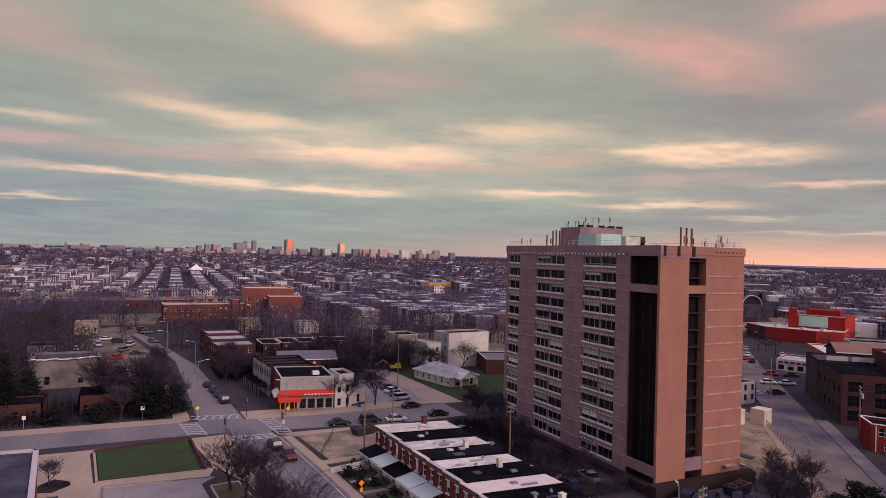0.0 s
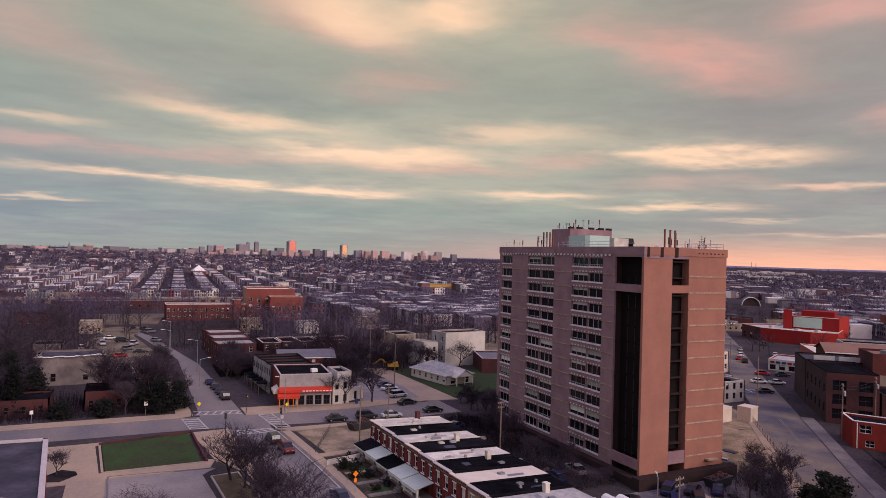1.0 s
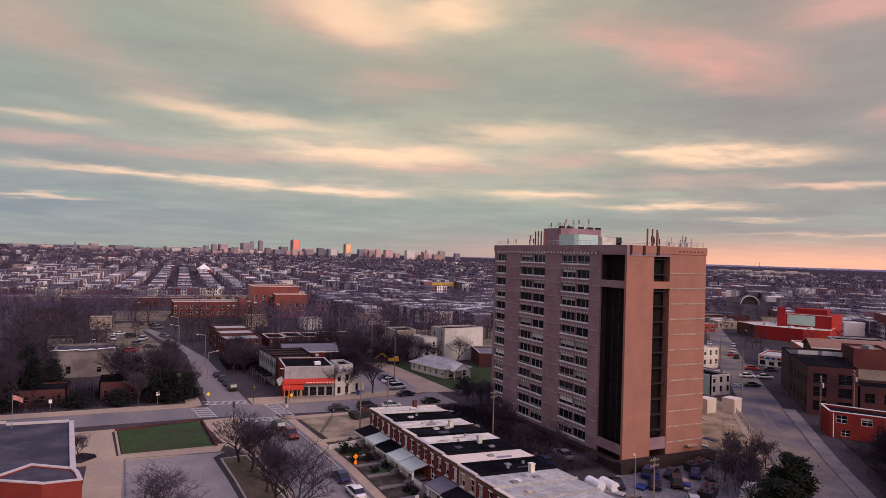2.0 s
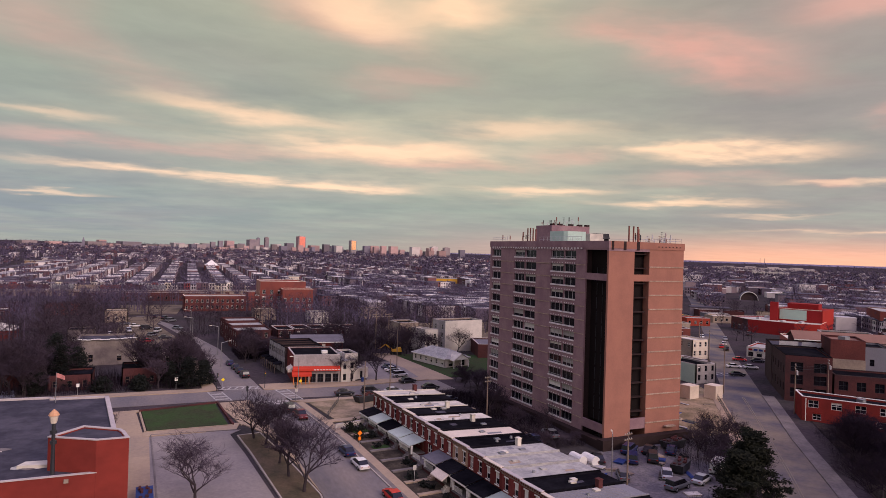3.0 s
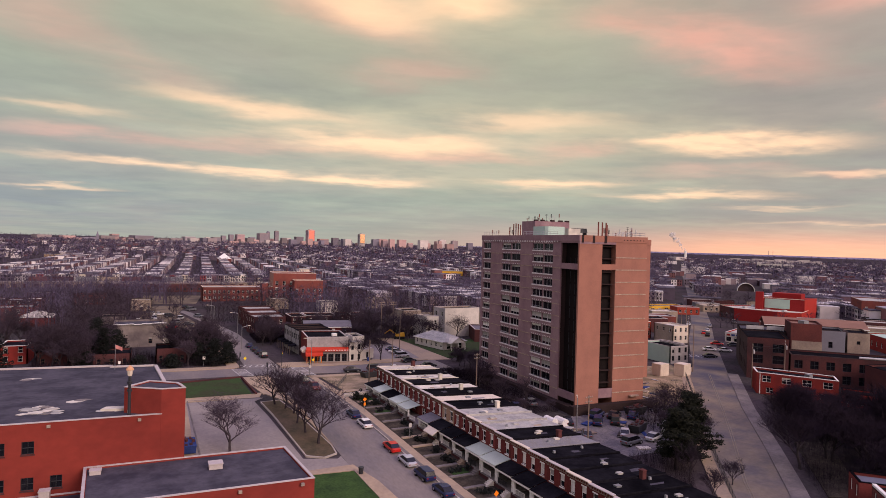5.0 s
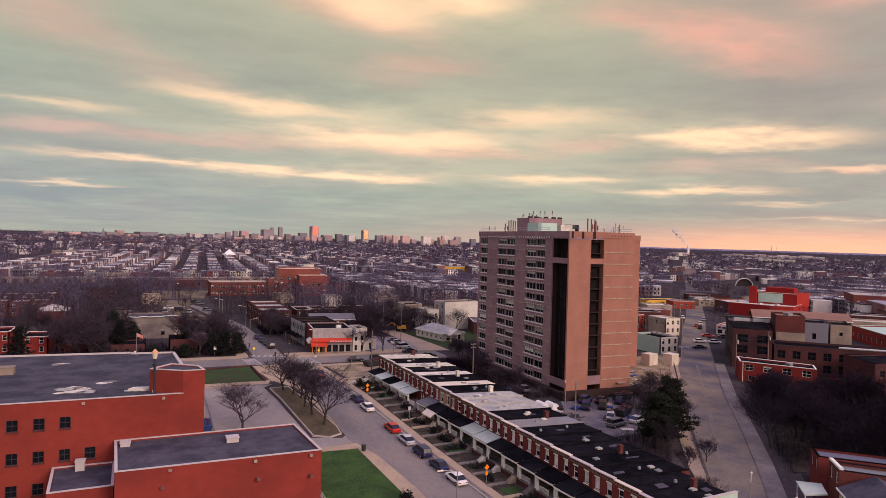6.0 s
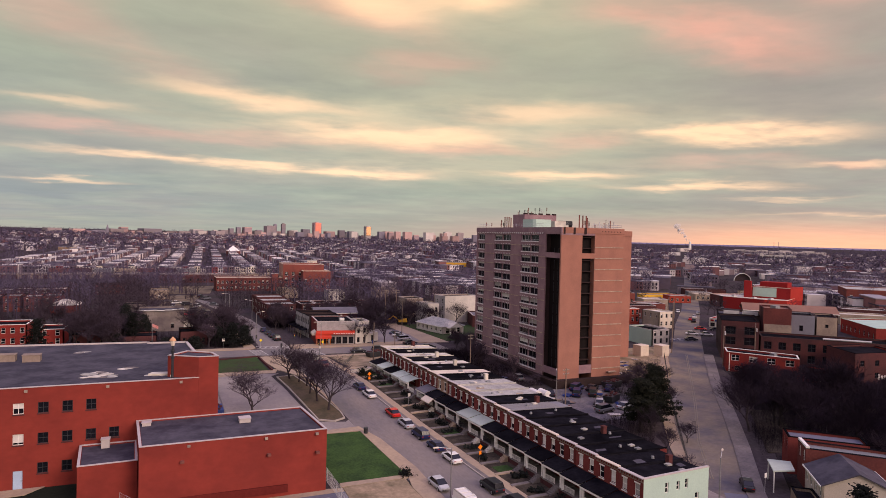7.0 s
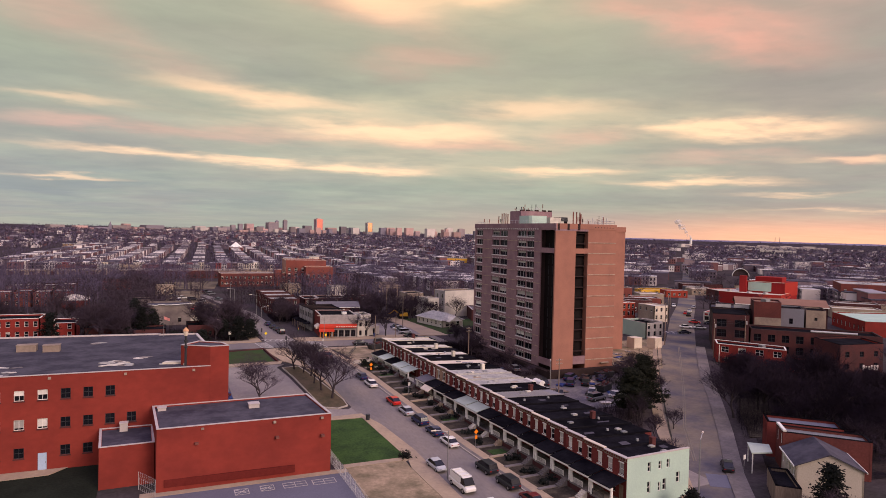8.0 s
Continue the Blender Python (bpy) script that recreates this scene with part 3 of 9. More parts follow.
def streets():
    # main street across, terrace street, street to the north, slanting street in the east
    drape("road_main", [(-420, 52.0), (-62, 54.0), (-20, 49.5), (-6, 50.5), (-6, 62.5), (-30, 61), (-64, 64), (-420, 66)], 0.05, "asphalt", "worn grey asphalt street through the crossing", "road")
    drape("road_terrace", [(kerb_w(-170), -170), (kerb_e(-170), -170), (kerb_e(54), 54), (kerb_w(54), 54)], 0.06, "asphalt", "worn grey asphalt street in front of the terrace", "road")
    drape("road_north", [(-51.2, 61.5), (-54.4, 131), (-66, 205), (-77, 240), (-80, 239), (-70.2, 205), (-59.6, 141), (-60.0, 63)], 0.055, "asphalt", "grey asphalt side street running north", "road")
    road_w = [(-46, -104), (-17, -66), (-6.2, -50.7), (-0.9, -42.2), (7.8, -30.7), (19.0, -17), (52.4, 20.5), (63.1, 30.4), (109.5, 79.4), (155.6, 124.9), (325.5, 302.3), (695, 695)]
    road_e = [(-38, -104), (-13, -70), (-4.9, -59.8), (9, -44.5), (22, -29.5), (40.2, -8.0), (66.5, 20.5), (115.8, 72.6), (161.6, 118.4), (332, 296), (704, 686)]
    drape("road_slanting", road_e + road_w[::-1], 0.05, "road_slant", "wide worn asphalt street sloping past the tower", "road")
    drape("pavement_slanting_east", strip(road_e[:7], 0.02, 2.6), 0.17, "walk_dark", "cracked concrete pavement beside the slanting street", "pavement")
    drape("kerb_slanting", strip(road_e[:7], -0.2, 0.0), 0.19, "walk_dark", "dark kerb along the slanting street", "kerb")
    drape("verge_slanting", [(29.5, -29.5), (11.6, -49.5), (16, -52), (36, -32)], 0.16, "garden", "dark brown verge beside the slanting street", "verge", kind="stuff")
    drape("pavement_slanting_west", strip(road_w[1:8], -2.2, -0.02), 0.17, "concrete", "concrete pavement beside the slanting street", "pavement")
    drape("road_patch", strip([(-11.5, -62.5), (-8.5, -58.5)], 0.2, 4.2), 0.075, "asphalt_blue", "bluish newer asphalt patch on the slanting street", "road")
    for a, b in (((-6, -54), (4.5, -40.5)), ((4.5, -40.5), (23, -20.5)), ((23, -20.5), (60, 21))):
        for k in (-0.3, 0.1):
            drape("centre_line", strip([a, b], k, k + 0.14), 0.085, "paint_yellow", "worn yellow centre line on the slanting street", "road marking", thick=0.03)
    # pavements
    drape("pavement_shop", [(-51.0, 62.2), (-30, 61.2), (-8, 63.0), (-8, 66.2), (-24, 67), (-30, 65.5), (-43, 68.5), (-51.2, 69)], 0.2, "concrete", "pale concrete pavement in front of the corner shop", "pavement")
    drape("pavement_north_west", [(-420, 66), (-64, 64), (-61.3, 65.2), (-62.5, 100), (-64.5, 100), (-64.5, 67.5), (-420, 70)], 0.2, "concrete", "concrete pavement under the trees", "pavement")
    drape("pavement_crossing_west", [(-160, 49.0), (-80, 49.6), (-62, 51.5), (kerb_w(40), 52.0), (kerb_w(36), 36), (-60.3, 32), (-62.8, 51.0), (-78.6, 48.2), (-160, 46.5)], 0.19, "concrete", "pale concrete pavement at the crossing", "pavement")
    drape("pavement_west", [(-60.3, 33), (kerb_w(33), 33), (kerb_w(-4), -4), (-56.5, 24)], 0.18, "concrete", "pale concrete pavement along the planted island", "pavement")
    drape("forecourt", [(-92, 28.6), (-77.4, 28.6), (-77.4, 31.8), (-78.6, 48.4), (-160, 46.6), (-160, 12), (-92, 12)], 0.15, "concrete", "pale concrete forecourt beside the school", "pavement")
    drape("forecourt_strip", [(-81.5, -24), (-76.4, -24), (-76.4, 29.3), (-81.5, 29.3)], 0.16, "concrete", "pale concrete strip along the school wall", "pavement")
    drape("pavement_lawn", [(-77.4, 29.2), (-61.6, 29.2), (-60.3, 33.6), (-61.6, 33.6), (-61.9, 32.2), (-77.4, 32.0)], 0.18, "concrete", "concrete path beside the small lawn", "pavement")
    drape("parking_lot", [(-76.4, -23), (-60, -13.6), (kerb_w(-13), -13.5), (kerb_w(-7.0), -8.6), (-54.3, -9.6), (-59.8, -8.2), (-63.0, 26.5), (-60.8, 29.0), (-76.4, 29.0)], 0.09, "lot", "pale worn asphalt school car park", "parking lot")
    for p, q in (((-76.0, 30.0), (-61.2, 28.9)), ((-76.1, 29.9), (-75.2, -20.0))):
        drape("kerb", strip([p, q], -0.1, 0.12), 0.2, "walk_dark", "dark kerb along the school car park", "kerb", thick=0.3)
    drape("planting_bed", [(-84.6, 30.4), (-82.4, 29.9), (-80.3, 32.4), (-80.6, 33.8), (-82.6, 35.4), (-84.4, 33.2)], 0.3, "thicket", "dark planting bed in the forecourt", "planting bed", kind="stuff")
    isl = [(-61.9, 25.0), (-57.8, 25.5), (-53.9, -3.8), (-54.0, -7.6), (-56.4, -8.9), (-59.2, -7.4)]
    drape("planted_island", isl, 0.2, "dry", "dry grass island with bare trees beside the car park", "verge")
    for p, q in zip(isl, isl[1:] + isl[:1]):
        drape("kerb", strip([p, q], -0.08, 0.16), 0.27, "kerb", "pale concrete kerb round the planted island", "kerb", thick=0.4)
    drape("school_lawn", [(-63.6, -15.0), (-53.2, -15.4), (-51.7, -36.5), (-62.4, -36.6), (-63.6, -30)], 0.19, "lawn", "green lawn beside the school wing", "lawn", kind="stuff")
    drape("pavement_terrace_west", [(-63.6, -13.4), (-52.6, -12.8), (-50.6, -20), (-49.1, -34), (-49.3, -52), (-46.6, -100), (-43, -170), (-44.7, -170), (-49.4, -100), (-51.9, -54), (-52.4, -41), (-51.6, -37), (-53.1, -15.1), (-63.6, -14.7)], 0.17, "concrete", "pale concrete pavement along the street", "pavement")
    drape("dirt_plot", [(-62.3, -37.8), (-52.3, -37.8), (-52.45, -41), (-51.95, -54), (-50.5, -80), (-62.3, -80)], 0.14, "dirt", "bare trodden dirt plot beside the street", "dirt")
    drape("path_lawn", [(-62.6, -37.9), (-51.8, -37.6), (-51.7, -36.4), (-62.4, -36.5)], 0.2, "concrete", "concrete path between lawn and dirt", "pavement")
    drape("schoolyard", [(-92, -39.2), (-62.4, -38.4), (-62.4, -80), (-92, -80)], 0.12, "asphalt_blue", "blue-grey asphalt schoolyard", "schoolyard")
    drape("yard_strip", [(-92, -38.2), (-64.9, -37.8), (-62.4, -38.3), (-62.4, -39.4), (-92, -39.8)], 0.16, "concrete", "pale concrete strip at the foot of the school wing", "pavement")
    drape("school_slope", [(-150, -25.2), (-97.5, -25.2), (-97.5, -60), (-150, -60)], 0.12, "shade_lawn", "green grass below the school windows, coloured dark for shade", "lawn", kind="stuff")
    drape("door_walk", [(-150, -25.1), (-102.3, -25.1), (-104.5, -27.4), (-150, -30)], 0.2, "concrete", "concrete path to the blue school door", "pavement")
    # small green at the crossing, within a low brick wall
    drape("corner_lawn", [(-76.6, 32.6), (-62.6, 32.8), (-63.2, 51.0), (-77.6, 48.2)], 0.22, "lawn_dim", "small green lawn within a low brick edge", "lawn", kind="stuff")
    for p, q, w in (((-78.0, 48.2), (-62.6, 51.3), 0.45), ((-62.6, 51.3), (-61.7, 32.4), 0.4), ((-61.7, 32.4), (-77.0, 32.2), 0.14), ((-77.0, 32.2), (-78.0, 48.2), 0.14)):
        drape("lawn_edge", strip([p, q], -0.12, 0.24), 0.1 + w, "ind_brick" if w > 0.3 else "concrete", "low edging wall round the small lawn", "low wall", thick=0.7)
    # terrace: east pavement, kerb and front gardens
    drape("pavement_terrace_east", [(kerb_e(47), 47), (kerb_e(-170), -170), (kerb_e(-170) + 2.5, -170), (kerb_e(47) + 2.5, 47)], 0.19, "concrete", "pale concrete pavement in front of the terrace", "pavement")
    drape("verge_terrace", [(kerb_e(47) + 0.2, 47), (kerb_e(-170) + 0.2, -170), (kerb_e(-170) + 0.9, -170), (kerb_e(47) + 0.9, 47)], 0.196, "walk_dark", "dark strip between kerb and pavement", "verge")
    drape("kerb_terrace", [(kerb_e(47) - 0.02, 47), (kerb_e(-170) - 0.02, -170), (kerb_e(-170) + 0.2, -170), (kerb_e(47) + 0.2, 47)], 0.2, "kerb", "worn concrete kerb", "kerb")
    drape("front_gardens", [(kerb_e(28) + 2.5, 28.5), (kerb_e(-64) + 2.5, -64.6), (front_x(-64), -64.6), (front_x(28), 28.5)], 0.14, "garden", "strip of dark dry front gardens", "garden", kind="stuff")
    drape("vacant_plot", [(kerb_e(46) + 3.4, 46.5), (-42.2, 29.2), (-36.5, 26.8), (-22, 28.5), (-22, 48.2), (-38, 48.0)], 0.13, "dirt", "vacant dirt plot at the end of the terrace", "dirt")
    drape("plot_path", [(-43.5, 28.6), (-36.6, 29.6), (-36.6, 31.2), (-44.0, 30.4)], 0.2, "concrete", "pale concrete path across the vacant plot", "pavement")
    drape("pavement_plot", [(kerb_e(46), 49.3), (-22, 49.0), (-22, 47.8), (kerb_e(46) + 3.3, 46.5)], 0.18, "concrete", "concrete pavement along the vacant plot", "pavement")
    # yards by the tower and beyond the crossing
    drape("rear_lane", [(-16.5, -62), (-9.5, -62), (-14.5, 40), (-22, 46)], 0.07, "lot", "worn asphalt lane behind the terrace", "road")
    drape("tower_yard", [(-9.5, -24), (13, -24), (24, -14), (26, -1.5), (-3, -1.5), (-9.5, -1.5)], 0.09, "yard", "worn asphalt car park below the tower", "parking lot")
    drape("yard_east", [(19, -1), (34, -1), (52, 20), (60, 36), (19, 36)], 0.1, "dirt", "littered dirt yard beside the tower", "dirt")
    drape("car_lot", [(-24, 66.5), (-6, 65.2), (0, 88), (-16, 96)], 0.09, "lot", "pale asphalt car park behind the shop", "parking lot")
    drape("lane_north", [(-9.5, 63), (-1, 62), (-1.2, 80), (-2.5, 108), (-9, 110), (-8, 80)], 0.1, "concrete", "pale concrete lane past the bungalow", "road")
    drape("bungalow_lawn", [(-1, 65), (22, 64), (30, 96), (-2.2, 106)], 0.12, "lawn_dim", "dull green lawn round the bungalow", "lawn", kind="stuff")
    drape("field", [(12, 118), (110, 118), (110, 190), (20, 190)], 0.1, "dry_pale", "pale dry field behind the white house", "field", kind="stuff")
    drape("lot_far", [(-78, 116), (-62.5, 100.5), (-63.2, 141), (-72, 206), (-66, 241), (-84, 236), (-90, 160)], 0.1, "dry_pale", "pale littered lots beside the side street", "lot")
    drape("field_rail", [(-86, 250), (-62, 248), (-56, 300), (-88, 302)], 0.1, "dry_pale", "pale dry field below the railway", "field", kind="stuff")
    drape("road_side", [(-106, 70), (-102.6, 70), (-108, 136), (-111.2, 136)], 0.1, "asphalt_blue", "narrow bluish asphalt lane into the wood", "road")
    drape("verge_east", [(-4, -68), (22, -40), (60, 4), (95, -24), (60, -80)], 0.12, "thicket", "near-black ground under a thicket of bare trees", "verge", kind="stuff")
    # crosswalks: two lines and slanting bars each
    def crossing(a, b, c, d, n):
        for p, q in ((a, b), (d, c)):
            drape("crossing_line", strip([p, q], -0.15, 0.15), 0.085, "paint_white", "worn white crossing line", "road marking", thick=0.03)
        for k in range(n):
            u = (k + 0.3) / n
            p, q = cut(a, b, u), cut(d, c, min(1, u + 0.12))
            drape("crossing_bar", strip([p, q], -0.2, 0.2), 0.085, "paint_white", "worn white crossing bar", "road marking", thick=0.03)
    crossing((-63.6, 63.2), (-62.6, 54.4), (-59.4, 53.4), (-60.6, 63.0), 5)
    crossing((-61.0, 65.6), (-51.6, 64.0), (-51.6, 67.0), (-61.0, 68.6), 6)
    crossing((-48.6, 62.6), (-47.0, 50.0), (-44.4, 50.0), (-45.8, 62.2), 6)
    crossing((-57.0, 50.6), (-47.6, 50.0), (-47.4, 47.4), (-56.6, 47.8), 6)
    crossing((84, 42), (74, 49), (77, 52), (87, 45), 6)
    # white court markings in the schoolyard
    for cx, cy, w, h in ((-78.6, -41.7, 1.9, 1.9), (-75.0, -41.5, 1.9, 1.8), (-71.0, -41.5, 3.4, 1.7), (-66.7, -41.7, 3.4, 1.7)):
        x0, x1, y0, y1 = cx - w / 2, cx + w / 2, cy - h / 2, cy + h / 2
        runs = [((x0, y0), (x1, y0)), ((x0, y1), (x1, y1)), ((x0, y0), (x0, y1)), ((x1, y0), (x1, y1)), ((x0, cy), (x1, cy))]
        runs += [((x0, y0), (x1, y1)), ((x0, y1), (x1, y0))] if w < 3 else [((cx, y0), (cx, y1))]
        for p, q in runs:
            drape("court_line", strip([p, q], -0.04, 0.05), 0.15, "paint_white", "white painted court line", "road marking", thick=0.02)


M["garden"] = mat("dark_garden_soil", (0.036, 0.029, 0.024), 0.95, var=0.35, scale=0.5, fine=3, other=(0.07, 0.056, 0.042), bump=0.4)
M["shell_stone"] = mat("stained_grey_masonry", (0.225, 0.185, 0.172), 0.9, var=0.25, scale=0.25, fine=2, other=(0.13, 0.105, 0.105))
# grass colour darkened to hold the shade below the school
M["shade_lawn"] = mat("shaded_grass", (0.014, 0.017, 0.012), 0.95, var=0.3, scale=0.3, fine=3, bump=0.4)
M["dry_pale"] = mat("pale_dry_field", (0.205, 0.16, 0.11), 0.95, var=0.25, scale=0.1, fine=2, other=(0.11, 0.085, 0.065))
streets()

# ---------------------------------------------------------------- apartment tower


def apartment_tower():
    T = thing("apartment_tower", "thirteen-storey purple-brown brick apartment tower with a flat roof", "apartment building")
    W, D, H, P = 18.25, 45.4, 35.7, 2.70
    tops = [33.85 - P * k for k in range(13)]
    bays = [(10.1, 14.1), (14.25, 18.9), (24.6, 29.15), (29.35, 33.9), (40.1, 44.3)]
    holes = [(D - b, D - a, t - 1.75, t) for a, b in bays for t in tops]
    bm = bm_new()
    wall_run(bm, (0, D), (0, 6.92), -2.5, H, 0.35, holes=[(h[0], h[1], h[2], h[3]) for h in holes])
    part("wall_west", bm, "tower", T)
    bm = bm_new()
    lines = [31.15 - P * k for k in range(12)]
    wall_run(bm, (9.64, 0), (W, 0), -2.5, H, 0.35)
    part("wall_south", bm, "tower_or", T, "brick end wall toned orange as if sunlit, with pale storey ledges")
    E, WY = 40.0, 23.5
    for name, p, q, holes in (("return_wall", (W, 0.36), (W, WY), ()), ("recess_side", (9.64, 6.9), (9.64, 0.36), ()), ("wall_set_back", (W + 0.01, WY), (E, WY), [(14.6, 16.4, t - 1.6, t) for t in tops]),
                              ("wall_east", (E, WY + 0.36), (E, D), ()), ("wall_north", (E - 0.36, D), (0.4, D), ())):
        bm = bm_new()
        wall_run(bm, p, q, -2.5, 35.2, 0.35, holes)
        part(name, bm, "tower_or", T)
    # free-standing stair wall, cross beams, recess walls
    bm = bm_new()
    wall_run(bm, (0, 0), (6.0, 0), -2.2, 34.0, 0.5)
    part("stair_wall", bm, "tower_or", T, "smooth full-height stair wall toned orange as if sunlit")
    bm = bm_new()
    box(bm, -0.05, 9.64, -0.06, 0.55, 33.95, H)
    box(bm, -0.05, 0.5, 0.55, 6.92, 34.1, H)
    part("head_beam", bm, "tower", T)
    for x0, x1, y0, y1 in ((0.0, 0.45, 0.5, 6.92), (6.0, 9.64, 0.0, 0.45)):
        bm = bm_new()
        box(bm, x0, x1, y0, y1, 28.35, 29.62)
        part("cross_beam", bm, "tower_or" if x1 > 1 else "tower", T)
    bm = bm_new()
    box(bm, 0, 0.4, 0.5, 6.92, 0.0, 1.6)
    part("foot_beam", bm, "tower", T)
    bm = bm_new()
    box(bm, 6.0, 9.64, 0.05, 0.45, 0.4, 2.4)
    part("foot_beam", bm, "tower", T)
    # recess wall, landings and glazing are coloured dark for the shade in there
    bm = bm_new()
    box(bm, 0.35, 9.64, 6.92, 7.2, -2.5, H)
    part("recess_wall", bm, "tower_dark", T, "concrete wall inside the recess, coloured dark for the recess shade")
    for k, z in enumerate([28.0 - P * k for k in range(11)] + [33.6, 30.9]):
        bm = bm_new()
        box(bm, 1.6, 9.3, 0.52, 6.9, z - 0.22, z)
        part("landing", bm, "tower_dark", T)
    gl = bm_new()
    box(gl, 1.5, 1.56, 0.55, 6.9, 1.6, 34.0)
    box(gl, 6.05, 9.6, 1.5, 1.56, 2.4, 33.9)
    part("stair_glazing", gl, "shaft", T, "glazing in the stair recess, coloured near black for its shade")
    for k in range(12):
        z = 28.0 - P * k if k < 11 else 31.0
        for y in (1.7, 3.4, 5.1):
            bm = bm_new()
            box(bm, 1.42, 1.5, y - 0.05, y + 0.05, z - 2.5, z - 0.25)
            part("mullion", bm, "dark_steel", T)
    # core behind the windows, coloured near black like unlit rooms
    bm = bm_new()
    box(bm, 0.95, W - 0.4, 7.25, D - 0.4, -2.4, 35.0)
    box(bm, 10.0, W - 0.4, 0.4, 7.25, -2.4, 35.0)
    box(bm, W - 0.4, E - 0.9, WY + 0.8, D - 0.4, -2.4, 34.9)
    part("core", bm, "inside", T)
    # windows of the west side
    rnd = random.Random(4)
    sill = mesh_of("sill", (lambda b: (box(b, -2.12, 2.12, -0.1, 0.1, -0.06, 0.22), b)[1])(bm_new()), "ledge_pale")
    rail = bm_new()
    for k in range(9):
        box(rail, -2.0 + k * 0.5 - 0.02, -2.0 + k * 0.5 + 0.02, -0.04, 0.0, 0.06, 0.5)
    box(rail, -2.05, 2.05, -0.05, 0.01, 0.5, 0.56)
    rail = mesh_of("rail", rail, "steel_pale")
    block = bm_new()
    box(block, -0.14, 0.14, -0.05, 0.06, 0.12, 0.34)
    block = mesh_of("pale_block", block, "ledge_pale")
    for (a, b) in bays:
        for k, t in enumerate(tops):
            c = (a + b) / 2
            w = b - a - 0.05
            wn = window_on(T, (0.3, c, t - 1.73), -1, 0, round(w, 1), 1.7, "frame_grey", bars=rnd.choice((1, 2, 2)), cross=False, blind=rnd.choice((0, 0, 0, 0, 0.3, 0.6)))
            sc = Matrix.Diagonal((w / 4.25, 1, 1, 1))
            place("sill", sill, T, face_at((0, c, t - 1.76), -1, 0) @ sc)
            if rnd.random() < 0.15 and k < 12:
                place("rail", rail, T, face_at((0.06, c, t - 1.75), -1, 0) @ sc)
            for q in range(5):
                place("pale_block", block, T, face_at((0, c + (-1.71 + q * 0.82) * w / 4.25, t), -1, 0))
    for k, t in enumerate(tops):
        window_on(T, (W + 15.51, WY + 0.16, t - 1.6), 0, -1, 1.8, 1.58, "frame_grey", bars=1, cross=False)
        bm = bm_new()
        box(bm, W + 15.6, W + 16.3, WY - 0.3, WY + 0.1, t - 1.5, t - 1.0)
        part("air_conditioner", bm, "steel", T)
    # pale ledges at each storey
    for z in lines:
        bm = bm_new()
        box(bm, 9.7, W - 0.02, -0.09, 0.05, z - 0.16, z + 0.06)
        part("ledge", bm, "ledge", T)
        for a, b in ((7.0, 10.0), (19.1, 24.5), (34.1, 40.0)):
            bm = bm_new()
            box(bm, -0.07, 0.05, a, b, z - 0.12, z + 0.05)
            part("ledge", bm, "ledge", T)
    # parapet band, roof
    # parapet tone changes with the side, as the light falls
    bm = bm_new()
    box(bm, -0.12, 0.3, -0.12, D + 0.1, H - 1.25, H + 0.1)
    part("parapet", bm, "tower", T)
    bm = bm_new()
    box(bm, 0.3, W + 0.12, -0.12, 0.3, H - 1.25, H + 0.1)
    box(bm, W - 0.2, W + 0.12, 0.3, WY, H - 1.25, H + 0.1)
    box(bm, W + 0.13, E + 0.1, WY - 0.1, WY + 0.3, 34.2, H + 0.05)
    box(bm, E - 0.3, E + 0.1, WY + 0.3, D, 34.2, H + 0.05)
    box(bm, 0.3, E - 0.3, D - 0.3, D + 0.1, 34.2, H + 0.05)
    part("parapet", bm, "tower_or", T)
    bm = bm_new()
    for k in range(34):
        box(bm, -0.2, -0.1, 8.0 + k * 1.08, 8.45 + k * 1.08, H - 1.5, H - 1.2)
    part("dentil_course", bm, "ledge_pale", T)
    bm = bm_new()
    for k in range(7):
        box(bm, 11.6 + k * 0.9, 11.9 + k * 0.9, -0.18, -0.1, H - 0.8, H - 0.62)
    part("bracket_course", bm, "tower_dark", T)
    bm = bm_new()
    box(bm, 0.3, W, 0.3, D - 0.3, 34.9, 35.2)
    box(bm, W, E - 0.3, WY + 0.3, D - 0.3, 34.9, 35.15)
    part("roof", bm, "grey_roof", T)
    for x0, x1 in ((0.5, 1.0), (3.3, 3.9), (6.4, 7.1)):
        bm = bm_new()
        box(bm, x0, x1, -0.17, -0.1, 34.2, H + 0.1)
        part("scupper_stain", bm, "tower_dark", T)
    # plant rooms
    bm = bm_new()
    prism(bm, [(6.4, 28.5), (8.0, 28.0), (16.6, 28.0), (16.6, 36.6), (7.6, 36.6), (6.4, 35)], 35.0, 39.7)
    part("plant_room", bm, "tower", T, "brown brick plant room on the roof")
    for x, y in ((7.0, 29), (8.5, 28.3), (11.5, 28.3), (14, 28.3), (16, 28.3), (16.4, 32), (12.5, 33)):
        bm = bm_new()
        box(bm, x - 0.5, x + 0.5, y - 0.4, y + 0.4, 39.7, 40.1)
        part("coping_block", bm, "tower_dark", T)
    bm = bm_new()
    prism(bm, [(5.4, 22.3), (6.0, 21.6), (10.8, 21.6), (10.8, 27.6), (5.4, 27.6)], 35.1, 38.2)
    part("lift_housing", bm, "mint", T, "pale painted lift housing")
    bm = bm_new()
    box(bm, 12.2, 15.8, 21.9, 27.0, 35.1, 37.9)
    part("stair_housing", bm, "white_roof", T, "pale painted stair housing")
    bm = bm_new()
    for k in range(5):
        box(bm, 17.2, 21.0, 26 + k * 0.1, 28, 37.0 + k * 0.25, 37.18 + k * 0.25)
